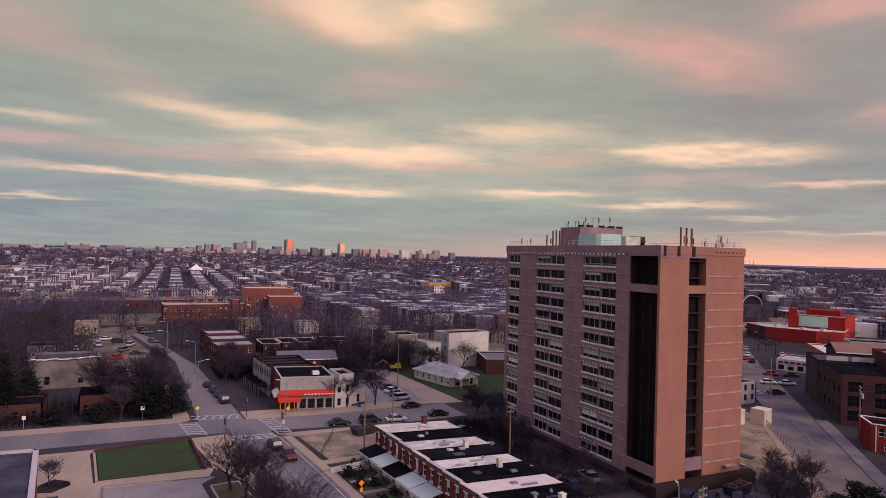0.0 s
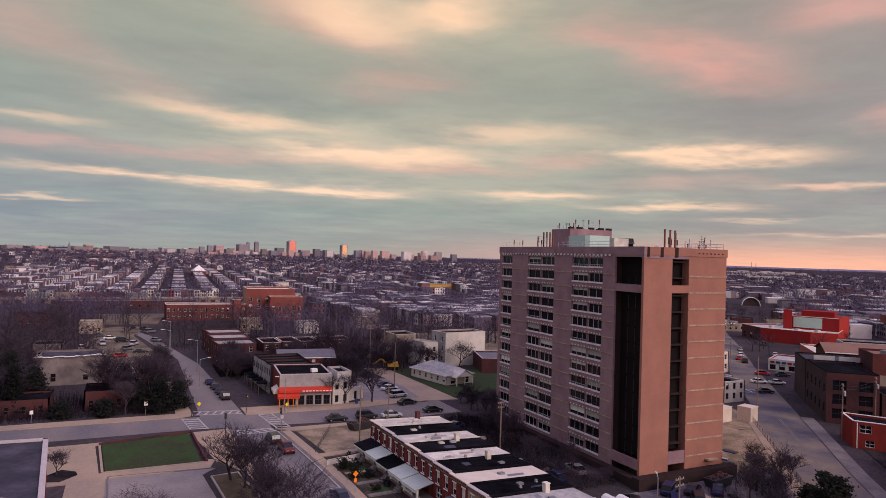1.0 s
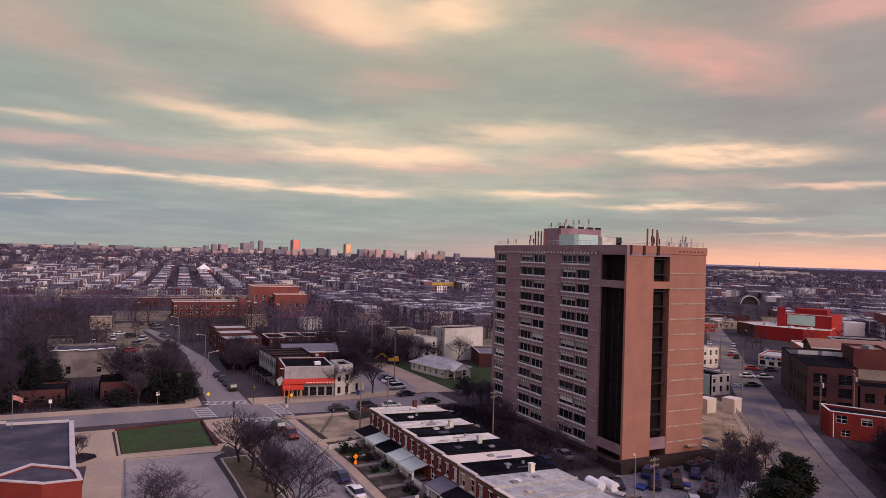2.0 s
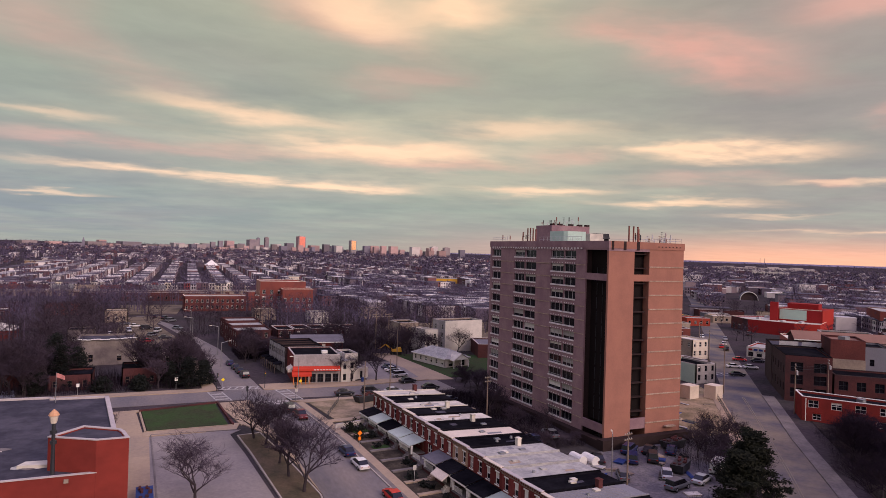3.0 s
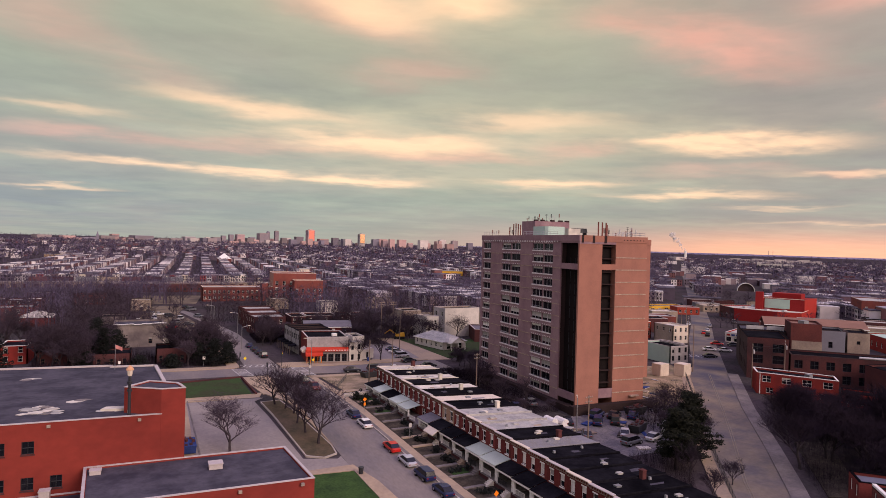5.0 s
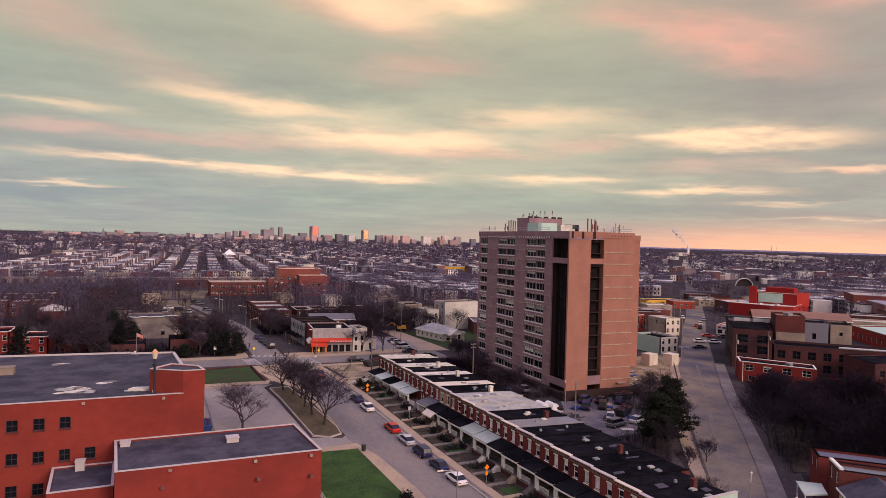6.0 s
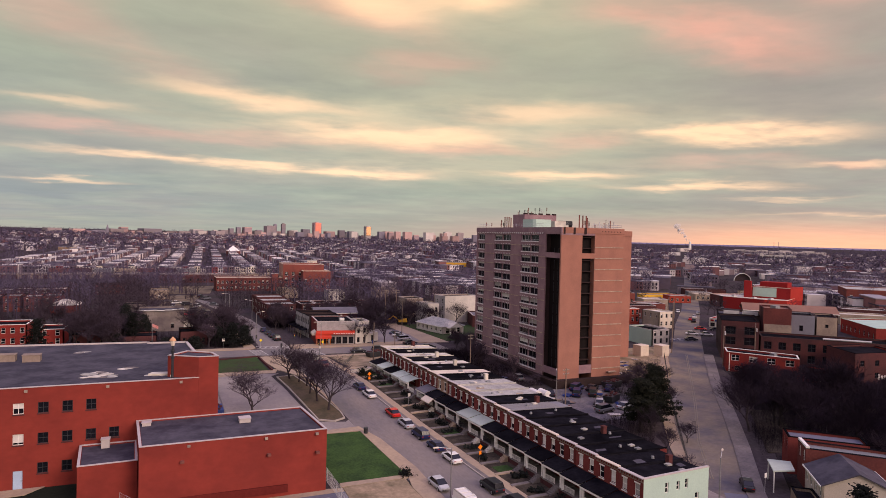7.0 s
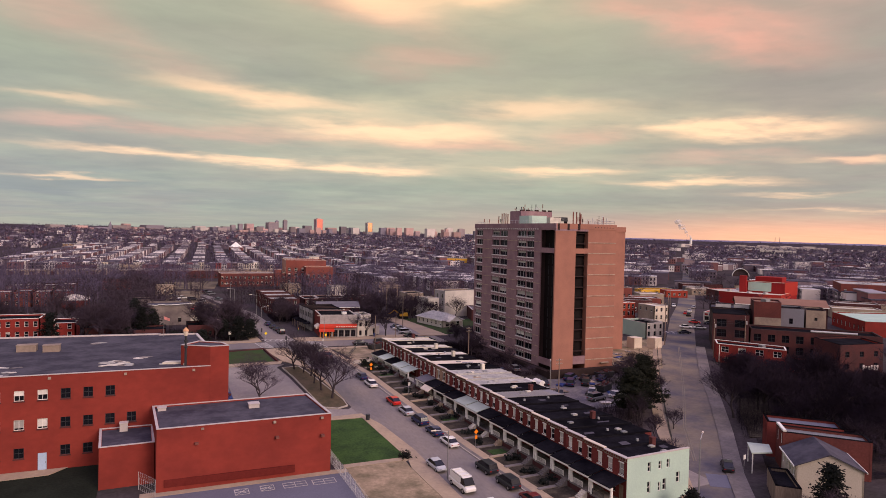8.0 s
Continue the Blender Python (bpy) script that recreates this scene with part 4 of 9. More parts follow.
    for x in (17.4, 20.8):
        box(bm, x - 0.08, x + 0.08, 26.2, 27.8, 35.1, 38.1)
    part("louvre", bm, "dark_steel", T, "dark louvred vent on legs")
    for x, y, h in ((-0.0 + 0.9, 29.8, 38.6), (1.1, 29.0, 38.7), (1.3, 28.2, 38.6), (1.5, 27.4, 38.4), (6.9, 2.8, 38.8), (7.5, 2.2, 38.7), (8.2, 1.8, 38.6), (9.1, 2.6, 38.2)):
        bm = bm_new()
        tube(bm, (x, y, 35.1), (x, y, h), 0.15, 0.15, 8)
        tube(bm, (x, y, h), (x, y, h + 0.12), 0.19, 0.19, 8)
        part("flue", bm, "rust", T, "rust-red flue pipe")
    rnd = random.Random(8)
    for k in range(44):
        if k < 16:
            x, y, z, h = rnd.uniform(6.6, 16.4), rnd.choice((28.2, 36.2, 30.5)), 39.7, rnd.uniform(0.8, 2.2)
        elif k < 26:
            x, y, z, h = rnd.uniform(0.5, 1.2), rnd.uniform(26, 42), 35.2, rnd.uniform(1.2, 3.0)
        else:
            x, y, z, h = rnd.uniform(9.5, 17.5), rnd.uniform(0.6, 5.0), 35.2, rnd.uniform(1.2, 2.9)
        bm = bm_new()
        tube(bm, (x, y, z), (x, y, z + h), 0.045, 0.035, 5)
        if k % 3:
            box(bm, x - 0.09, x + 0.09, y - 0.07, y + 0.07, z + h * 0.55, z + h)
        else:
            for q in (0.6, 0.8, 0.95):
                tube(bm, (x - 0.35, y, z + h * q), (x + 0.35, y, z + h * q), 0.025, 0.025, 4)
        part("antenna", bm, rnd.choice(("steel_pale", "dark_steel", "rust")), T)
    bm = bm_new()
    for x0, y0, x1, y1 in ((0.4, 9, 0.4, 24), (0.4, 39, 0.4, 45), (9, 0.5, 18, 0.5), (18, 0.5, 18, 22)):
        n = int(max(abs(x1 - x0), abs(y1 - y0)) / 1.5)
        for k in range(n + 1):
            x, y = x0 + (x1 - x0) * k / n, y0 + (y1 - y0) * k / n
            tube(bm, (x, y, 35.2), (x, y, 36.7), 0.035, 0.035, 4)
        for z in (36.2, 36.7):
            tube(bm, (x0, y0, z), (x1, y1, z), 0.03, 0.03, 4)
    part("roof_railing", bm, "steel_pale", T)
    # paved base with clutter edge
    bm = bm_new()
    box(bm, -1.6, W + 1.6, -1.8, -0.15, -2.6, -0.6)
    box(bm, -1.6, -0.05, -0.15, D, -2.6, -0.9)
    part("podium", bm, "tower_dark", T, "dark podium at the tower's foot")
    bm = bm_new()
    box(bm, 14.2, 16.6, -0.8, -0.1, 0.35, 0.6)
    part("door_canopy", bm, "ledge", T)


# near-black brown puts the recess shade on the glazing
M["shaft"] = mat("shaded_stair_glazing", (0.011, 0.008, 0.008), 0.6, var=0.3, scale=0.4)
M["ledge_pale"] = mat("pale_concrete", (0.6, 0.53, 0.51), 0.9, var=0.2, scale=0.7, fine=3)
M["steel_pale"] = mat("pale_steel", (0.42, 0.4, 0.4), 0.6, 0.3, var=0.2)
M["frame_grey"] = mat("grey_window_frames", (0.36, 0.33, 0.34), 0.6, 0.2, var=0.2, rand=0.5)
apartment_tower()

# ---------------------------------------------------------------- brick terrace
NH, ROW_ROT = 20, math.degrees(math.atan(0.07))
PORCH = "KGKGGNSAKKGGKKKKKKKK"
ROOFS = "WKWKWKCKGGGKRKKKKKKK"


def terrace_house(i):
    w = 92.4 / NH
    y1 = 28.0 - i * w
    y0 = y1 - w
    yc = (y0 + y1) / 2
    zb = G(front_x(yc), yc)
    top = 4.55 - 0.033 * (28 - yc) - zb
    brick = "row_tan" if i == 7 else "row_brick"
    Hs = thing("terraced_house", "two-storey dark red brick terraced house with front porch" if i != NH - 1 else "end terraced house with a mint-painted side wall",
               "house", Matrix.Translation((front_x(y0), y0, zb)) @ Matrix.Rotation(radians(ROW_ROT), 4, "Z"), "brick terrace")
    Dp = 13.8 if i < NH - 2 else 12.2
    wf = top - 2.75           # foot of the upper windows
    holes = []
    uw = [(0.62, 1.62), (w - 1.62, w - 0.62)]
    for a, b in uw:
        holes.append((w - b, w - a, wf, wf + 1.75))
    f0 = max(0.9, top - 6.2)
    holes += [(w - 1.6, w - 0.6, f0, f0 + 2.1), (0.7, 2.4, f0 + 0.6, f0 + 2.1)]
    bm = bm_new()
    wall_run(bm, (0, w), (0, 0), -0.6, top, 0.3, holes)
    part("wall", bm, brick, Hs)
    bm = bm_new()
    wall_run(bm, (Dp, 0), (Dp, w), -0.6, top - 0.9, 0.3, [(0.7, 1.5, wf, wf + 1.3), (w - 1.6, w - 0.8, wf, wf + 1.3)])
    part("rear_wall", bm, brick, Hs)
    for y in (1.1, w - 1.2):
        window_on(Hs, (Dp - 0.12, y, wf), 1, 0, 0.8, 1.3, "white", cross=True)
    for y in ((w - 0.14, 0.0) if i < NH - 1 else (w - 0.14,)):
        bm = bm_new()
        box(bm, 0.3, Dp - 0.3, y, y + 0.14, -0.6, top - 0.75)
        part("party_wall", bm, brick, Hs)
    if i == NH - 1:
        bm = bm_new()
        wall_run(bm, (0.02, -0.02), (Dp, -0.02), -0.9, top - 0.1, 0.3, [(3.9, 4.5, wf + 0.2, wf + 1.6), (6.0, 6.6, wf + 0.3, wf + 1.5), (7.6, 8.2, wf + 0.3, wf + 1.6), (9.6, 10.3, wf - 2.2, wf - 0.6), (3.9, 4.5, wf - 2.9, wf - 1.2), (6.9, 7.6, wf - 2.9, wf - 1.2), (6.0, 6.5, wf - 2.9, wf - 1.6)])
        part("side_wall", bm, "mint", Hs, "mint-painted rendered side wall")
        for u, z, ww, hh in ((4.2, wf + 0.2, 0.6, 1.4), (6.3, wf + 0.3, 0.6, 1.2), (7.9, wf + 0.3, 0.6, 1.3), (9.95, wf - 2.2, 0.7, 1.6), (4.2, wf - 2.9, 0.6, 1.7), (7.25, wf - 2.9, 0.7, 1.7), (6.25, wf - 2.9, 0.5, 1.3)):
            window_on(Hs, (u, 0.1, z), 0, -1, ww, hh, "white", cross=True)
        bm = bm_new()
        box(bm, 0.0, Dp, -0.1, 0.3, top - 0.14, top + 0.02)
        part("coping", bm, "coping", Hs)
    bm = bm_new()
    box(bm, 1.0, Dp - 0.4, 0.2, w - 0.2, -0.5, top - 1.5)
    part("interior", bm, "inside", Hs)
    # roof, falling to the rear
    rc = {"W": "white_roof", "K": "tar", "C": "cream", "G": "grey_roof", "R": "rib"}[ROOFS[i]]
    bm = bm_new()
    prism(bm, [(0.3, 0.14 if i < NH - 1 else 0.3), (Dp - 0.02, 0.14 if i < NH - 1 else 0.3), (Dp - 0.02, w - 0.14), (0.3, w - 0.14)], top - 1.3, lambda x, y: top - 0.12 - 0.045 * x)
    rf = part("roof", bm, rc, Hs, {"W": "white coated roof", "K": "black tar roof", "C": "cream coated roof", "G": "grey coated roof", "R": "ribbed grey metal roof"}[ROOFS[i]])
    if ROOFS[i] == "R":
        for k in range(9):
            bm = bm_new()
            zt = lambda x: top - 0.12 - 0.045 * x
            y = 0.4 + k * 0.48
            for x in range(0, 11):
                box(bm, 0.6 + x, 1.6 + x, y, y + 0.07, zt(1.1 + x) - 0.1, zt(1.1 + x) + 0.07)
            part("roof_rib", bm, "rib", Hs)
    rnd = random.Random(100 + i)
    for side in ((0.0, 0.14), (w - 0.14, w)):
        if i == NH - 1 and side[0] == 0.0:
            continue
        bm = bm_new()
        prism(bm, [(0.3, side[0]), (Dp, side[0]), (Dp, side[1]), (0.3, side[1])], top - 0.8, lambda x, y: top + 0.03 - 0.045 * x)
        part("roof_edge", bm, rc if rnd.random() < 0.5 else "tar", Hs)
    for k in range(rnd.choice((1, 2, 2, 3))):
        x, y = rnd.uniform(3, 10), rnd.uniform(0.8, w - 0.8)
        zt = top - 0.12 - 0.045 * x
        bm = bm_new()
        if rnd.random() < 0.35:
            tube(bm, (x, y, zt - 0.1), (x, y, zt + 0.35), 0.28, 0.2, 8)
            part("roof_vent", bm, "steel", Hs)
        else:
            box(bm, x - 0.45, x + 0.45, y - 0.35, y + 0.35, zt - 0.2, zt + 0.22)
            part("skylight", bm, rnd.choice(("white_roof", "steel", "grey_roof")), Hs)
    for k in range({"tar": 1, "cream": 1}.get(rc, 3)):
        bm = bm_new()
        x, y, a, b = rnd.uniform(2, 10.5), rnd.uniform(1.2, w - 1.4), rnd.uniform(0.5, 1.6), rnd.uniform(0.25, 0.8)
        pts = [(x - a, y - b), (x + a * rnd.uniform(0.6, 1), y - b * rnd.uniform(0.5, 1)), (x + a, y + b), (x - a * rnd.uniform(0.5, 1), y + b * rnd.uniform(0.6, 1))]
        prism(bm, pts, top - 1.2, lambda u, v: top - 0.115 + 0.006 * k - 0.045 * u)
        part("roof_patch", bm, {"tar": "school_roof", "rib": "steel"}.get(rc, rnd.choice(("concrete", "rib", "grey_roof"))), Hs, "patched spot on the roof")
    if i in (0, 3, 5, 8, 12, 16, 19):
        bm = bm_new()
        x = 8.6
        box(bm, x, x + 0.7, w - 0.75, w - 0.05, top - 1.0, top + 0.75)
        box(bm, x - 0.06, x + 0.76, w - 0.81, w + 0.01, top + 0.6, top + 0.72)
        part("chimney", bm, "white_roof" if i in (3, 5, 8) else "ind_brick", Hs, "short chimney stack")
    # cornice
    bm = bm_new()
    prism(bm, [(-0.26, 0.0), (0.28, 0.0), (0.28, w), (-0.26, w)], top - 0.08, lambda x, y: top + 0.03 + 0.06 * (x > 0))
    part("cornice", bm, "coping" if i % 3 else "cream", Hs)
    bm = bm_new()
    box(bm, -0.1, -0.0, 0.0, w, top - 0.62, top - 0.54)
    for k in range(9):
        box(bm, -0.12, 0.0, 0.25 + k * 0.5, 0.36 + k * 0.5, top - 0.54, top - 0.26)
    part("bracket_course", bm, "wood", Hs)
    for a, b in uw:
        window_on(Hs, (0.14, (a + b) / 2, wf), -1, 0, 1.0, 1.75, "white", cross=True, blind=rnd.choice((0, 0.5, 0.9)))
        bm = bm_new()
        box(bm, -0.08, 0.02, a - 0.08, b + 0.08, wf - 0.14, wf)
        part("window_sill", bm, "white", Hs)
        bm = bm_new()
        box(bm, -0.05, 0.02, a - 0.05, b + 0.05, wf + 1.75, wf + 1.93)
        part("lintel", bm, "white", Hs)
    window_on(Hs, (0.12, w - 1.55, f0 + 0.6), -1, 0, 1.7, 1.5, "white", bars=1, blind=0)
    bm = bm_new()
    box(bm, 0.1, 0.18, 0.6, 1.6, f0, f0 + 2.1)
    part("door", bm, rnd.choice(("wood", "dark_steel", "white", "rust")), Hs)
    # porch
    pk = PORCH[i]
    pd = 2.7
    bm = bm_new()
    box(bm, -pd, 0, 0.05, w - 0.05, -0.5, f0 - 0.15)
    part("porch_base", bm, "ind_brick", Hs, "brick porch base")
    bm = bm_new()
    box(bm, -pd - 0.08, -0.01, 0.02, w - 0.02, f0 - 0.15, f0)
    part("porch_floor", bm, "walk_dark", Hs)
    if pk != "N":
        ze, zw = top - 3.75, top - 3.1
        pm = {"K": "tar", "G": "porch_green", "S": "slate", "A": "tar"}[pk]
        bm = bm_new()
        x0 = -pd - 0.35
        v = [bm.verts.new(c) for c in ((x0, 0, ze), (0, 0, zw), (0, w, zw), (x0, w, ze), (x0, 0, ze - 0.1), (0, 0, zw - 0.1), (0, w, zw - 0.1), (x0, w, ze - 0.1))]
        for f in ((0, 1, 2, 3), (7, 6, 5, 4), (0, 4, 5, 1), (1, 5, 6, 2), (2, 6, 7, 3), (3, 7, 4, 0)):
            bm.faces.new([v[q] for q in f])
        part("porch_roof", bm, pm, Hs, {"K": "black porch roof", "G": "pale green metal porch roof", "S": "grey shingle porch roof", "A": "black porch roof"}[pk])
        bm = bm_new()
        box(bm, x0 + 0.02, x0 + 0.14, 0.02, w - 0.02, ze - 0.4, ze - 0.08)
        part("porch_fascia", bm, "white", Hs)
        if pk == "A":
            bm = bm_new()
            v = [bm.verts.new(c) for c in ((-4.2, 0.3, ze - 0.9), (-pd - 0.3, 0.3, ze - 0.1), (-pd - 0.3, w - 0.6, ze - 0.1), (-4.2, w - 0.6, ze - 0.9), (-4.2, 0.3, ze - 1.05), (-4.2, w - 0.6, ze - 1.05), (-pd - 0.3, 0.3, ze - 0.25), (-pd - 0.3, w - 0.6, ze - 0.25))]
            for f in ((0, 1, 2, 3), (4, 5, 7, 6), (0, 3, 5, 4), (0, 4, 6, 1), (3, 2, 7, 5), (1, 6, 7, 2)):
                bm.faces.new([v[q] for q in f])
            part("awning", bm, "cream", Hs, "pale cream awning")
        for y in (0.22, w - 0.22):
            bm = bm_new()
            box(bm, -pd + 0.02, -pd + 0.3, y - 0.14, y + 0.14, f0, f0 + 0.9)
            tube(bm, (-pd + 0.16, y, f0 + 0.9), (-pd + 0.16, y, ze - 0.1), 0.22, 0.18, 8)
            box(bm, -pd, -pd + 0.32, y - 0.16, y + 0.16, ze - 0.24, ze - 0.1)
            part("porch_column", bm, "white", Hs)
    bm = bm_new()
    gaps = [(0.09 + k * 0.19, 0.24 + k * 0.19, f0 + 0.05, f0 + 0.8) for k in range(13) if 1.94 + k * 0.19 < w - 0.4]
    wall_run(bm, (-pd + 0.17, 1.7), (-pd + 0.17, w - 0.35), f0 + 0.05, f0 + 0.86, 0.05, gaps)
    part("porch_railing", bm, rnd.choice(("white", "white", "dark_steel", "white")), Hs)
    n = max(2, int(round(f0 / 0.2)))
    bm = bm_new()
    for k in range(n):
        box(bm, -pd - 0.28 * (n - k), -pd - 0.28 * (n - k - 1), 0.5, 1.65, -0.4, f0 - 0.12 - (n - 1 - k) * f0 / n)
    part("steps", bm, rnd.choice(("walk_dark", "walk_dark", "concrete", "white_roof")), Hs, "concrete front steps")
    bm = bm_new()
    box(bm, -7.7, -pd - 0.28 * n, 0.7, 1.5, -0.4, 0.21)
    part("front_path", bm, rnd.choice(("walk_dark", "concrete", "walk_dark")), Hs)
    # hedge or planting in the little garden
    if rnd.random() < 0.75:
        bm = bm_new()
        spots = [(rnd.uniform(-6.6, -3.3), rnd.uniform(1.9, w - 0.5), rnd.uniform(0.4, 1.2)) for k in range(rnd.randint(2, 4))]
        for k in range(130):
            px, py, ph = rnd.choice(spots)
            c = Vector((px + rnd.gauss(0, 0.32), py + rnd.gauss(0, 0.32), rnd.uniform(0.1, ph)))
            q = Vector((rnd.uniform(-1, 1), rnd.uniform(-1, 1), rnd.uniform(-0.3, 1))).normalized() * 0.28
            r = q.orthogonal().normalized() * 0.2
            bm.faces.new([bm.verts.new(c + s) for s in (q, r, -q, -r)])
        tagged(part("garden_shrub", bm, "ivy"), "low dark shrub in a front garden", "shrub", "front garden shrubs").matrix_basis = Hs.matrix_basis.copy()
    if i in (1, 3, 10, 14):
        bm = bm_new()
        box(bm, -6.6, -3.6, 1.75, w - 0.3, -0.3, 0.2)
        tagged(part("front_lawn", bm, "lawn"), "small green front lawn", "lawn", kind="stuff").matrix_basis = Hs.matrix_basis.copy()


for i in range(NH):
    terrace_house(i)

# ---------------------------------------------------------------- school


def coped(name, pts, z0, z1, wall, roof, parent, up=0.45, cop="coping"):
    """A flat-roofed block: walls up to a parapet, roof deck below it, pale coping on top."""
    bm = bm_new()
    prism(bm, pts, z0, z1 - up)
    part(name, bm, wall, parent)

    def inset(d):
        out = []
        n = len(pts)
        for i in range(n):
            a, b, e = Vector(pts[i - 1]), Vector(pts[i]), Vector(pts[(i + 1) % n])
            d1, d2 = (b - a).normalized(), (e - b).normalized()
            n1, n2 = Vector((-d1.y, d1.x)), Vector((-d2.y, d2.x))
            k = (n1 + n2) / (1 + n1.dot(n2))
            out.append((b.x + k.x * d, b.y + k.y * d))
        return out

    def ring(bm, o, i, za, zb):
        n = len(o)
        for k in range(n):
            j = (k + 1) % n
            v = [bm.verts.new((*p, z)) for z in (za, zb) for p in (o[k], o[j], i[j], i[k])]
            for f in ((3, 2, 1, 0), (4, 5, 6, 7), (0, 1, 5, 4), (2, 3, 7, 6)):
                bm.faces.new([v[q] for q in f])

    bm = bm_new()
    ring(bm, pts, inset(0.35), z1 - up, z1)
    part("parapet", bm, wall, parent)
    bm = bm_new()
    ring(bm, inset(-0.05), inset(0.3), z1, z1 + 0.1)
    part("coping", bm, cop, parent)
    bm = bm_new()
    prism(bm, inset(0.36), z1 - up - 0.2, z1 - up + 0.03)
    part("roof", bm, roof, parent)


def school():
    S = thing("school", "three-storey orange-red brick school with dark flat roofs", "school", Matrix.Translation((-90, -10, -4.2)))
    sub = Matrix.Translation((90, 10, 4.2))
    kids_before = set(bpy.data.objects)
    zf = 10.1
    y = -25.0
    # front wall with openings, the rest plain
    cols = [-108.7 - 3.02 * k for k in range(-4, 12)]
    holes = []
    x_l, x_r = -160.0, -82.0
    wins = []
    for x in cols:
        for row, zc in enumerate((6.4, 2.05, -2.2)):
            if row == 2 and abs(x + 105.68) < 0.2:
                continue
            if row < 2 or x < -98:
                wins.append((x, zc))
    wins.append((-93.6, 2.05))
    for x, z in wins:
        holes.append((x - 0.66 - x_l, x + 0.66 - x_l, z, z + 1.55))
    holes.append((-105.68 - 0.6 - x_l, -105.68 + 0.6 - x_l, -4.2, -1.6))
    bm = bm_new()
    wall_run(bm, (x_l, y), (x_r, y), -6.5, zf, 0.35, holes)
    part("wall", bm, "school", S)
    deck = zf - 0.1
    ne, step_e, step_w, nw = (-82.3, 10.4), (-89.7, 11.0), (-89.7, 11.9), (x_l, 17.2)
    for p, q in (((-79.7, -21.0), ne), (ne, step_e), (step_w, nw)):
        bm = bm_new()
        wall_run(bm, p, q, -4, zf, 0.35)
        part("wall", bm, "school", S)
    bm = bm_new()
    prism(bm, [(x_l + 0.5, y + 0.9), (-81, y + 0.9), (-83.2, 9.4), (x_l + 0.5, 9.4)], -6.4, zf - 0.6)
    part("interior", bm, "inside", S)
    bm = bm_new()
    prism(bm, [(x_l, y + 0.3), (-80.4, y + 0.3), (-80.1, -21.0), (-82.7, 10.1), (-89.6, 10.7), (-89.9, 11.6), (x_l, 16.9)], zf - 0.55, deck)
    part("roof", bm, "school_roof", S, "dark grey felt roof with pale patches")
    bm = bm_new()
    box(bm, x_l, x_r + 0.1, y - 0.06, y + 0.32, zf, zf + 0.1)
    part("coping", bm, "coping", S)
    for p, q, w in (((-79.65, -21.0), (-82.25, 10.45), 0.55), ((-82.25, 10.5), (-89.75, 11.1), 0.5), ((-89.45, 11.0), (-89.45, 12.0), 0.4), ((-89.4, 12.0), (x_l, 17.3), 0.5)):
        bm = bm_new()
        wall_run(bm, p, q, zf - 0.3, zf + 0.16, w)
        part("coping", bm, "coping", S)
    rnd = random.Random(21)
    for x, z in wins:
        pale = x < -103.0 and z > 0 and not (z < 5 and x > -104)
        w = window_on(S, (x, y + 0.12, z), 0, -1, 1.32, 1.55, "white" if pale else "dark_steel", bars=1, cross=not pale, blind=0.8 if (pale and z < 5) else (0.5 if pale else 0))
        bm = bm_new()
        box(bm, x - 0.75, x + 0.75, y - 0.1, y + 0.05, z - 0.16, z - 0.003)
        part("window_sill", bm, "ind_brick", S)
    bm = bm_new()
    box(bm, -105.68 - 0.58, -105.68 + 0.58, y + 0.1, y + 0.17, -4.3, -1.62)
    d = part("door", bm, "door_blue", S, "pale blue steel door")
    bm = bm_new()
    box(bm, -105.3, -105.22, y + 0.04, y + 0.1, -3.2, -2.9)
    part("handle", bm, "steel", d)
    # stair block in the corner
    blk = [(-79.1, -25.0), (-79.6, -22.4), (-80.0, -21.4), (-83.5, -19.0), (-86.4, -22.4), (-82.0, -25.02)]
    coped("stair_block", blk, -4.5, 13.3, "school", "school_roof", S, up=0.14)
    # low wing and annex
    coped("wing", [(-89.9, -38.5), (-64.9, -38.1), (-66.0, -24.6), (-90.6, -25.2)], -6.0, 4.2, "school", "school_roof", S, up=0.2)
    coped("annex", [(-97.4, -34.8), (-90.2, -34.5), (-90.5, -25.1), (-98.0, -25.1)], -6.0, 1.25, "school", "school_roof", S, up=0.2)
    bm = bm_new()
    box(bm, -88.9, -70.5, -38.56, -38.3, -4.2, -3.1)
    part("dark_brick_band", bm, "school_dark", S, "band of darker brick")
    for x, z in ((-84.6, 1.6), (-73.2, 1.3), (-66.3, 0.9)):
        bm = bm_new()
        box(bm, x - 0.25, x + 0.25, -38.9, -38.2, z, z + 0.3)
        part("wall_lamp", bm, "rust", S)
    for x, z in ((-83.8, 3.6), (-73.6, 3.6), (-66.4, 3.6)):
        bm = bm_new()
        box(bm, x - 0.2, x + 0.2, -38.62, -38.2, z, z + 0.3)
        part("scupper", bm, "tan_wall", S)
    for x in (-104.8, -94.5, -84.5):
        bm = bm_new()
        box(bm, x - 0.2, x + 0.2, -25.22, -24.9, 9.45, 9.8)
        part("scupper", bm, "tan_wall", S)
    # roof hatches, boxes, patches
    def roofbox(name, x, y, z, a, b, h, m, label=""):
        bm = bm_new()
        box(bm, x - a, x + a, y - b, y + b, z - 0.1, z + h)
        box(bm, x - a - 0.08, x + a + 0.08, y - b - 0.08, y + b + 0.08, z + h, z + h + 0.1)
        part(name, bm, m, S, label)
    roofbox("roof_hatch", -75.6, -29.8, 3.78, 0.8, 0.75, 0.85, "coping", "pale roof vent box")
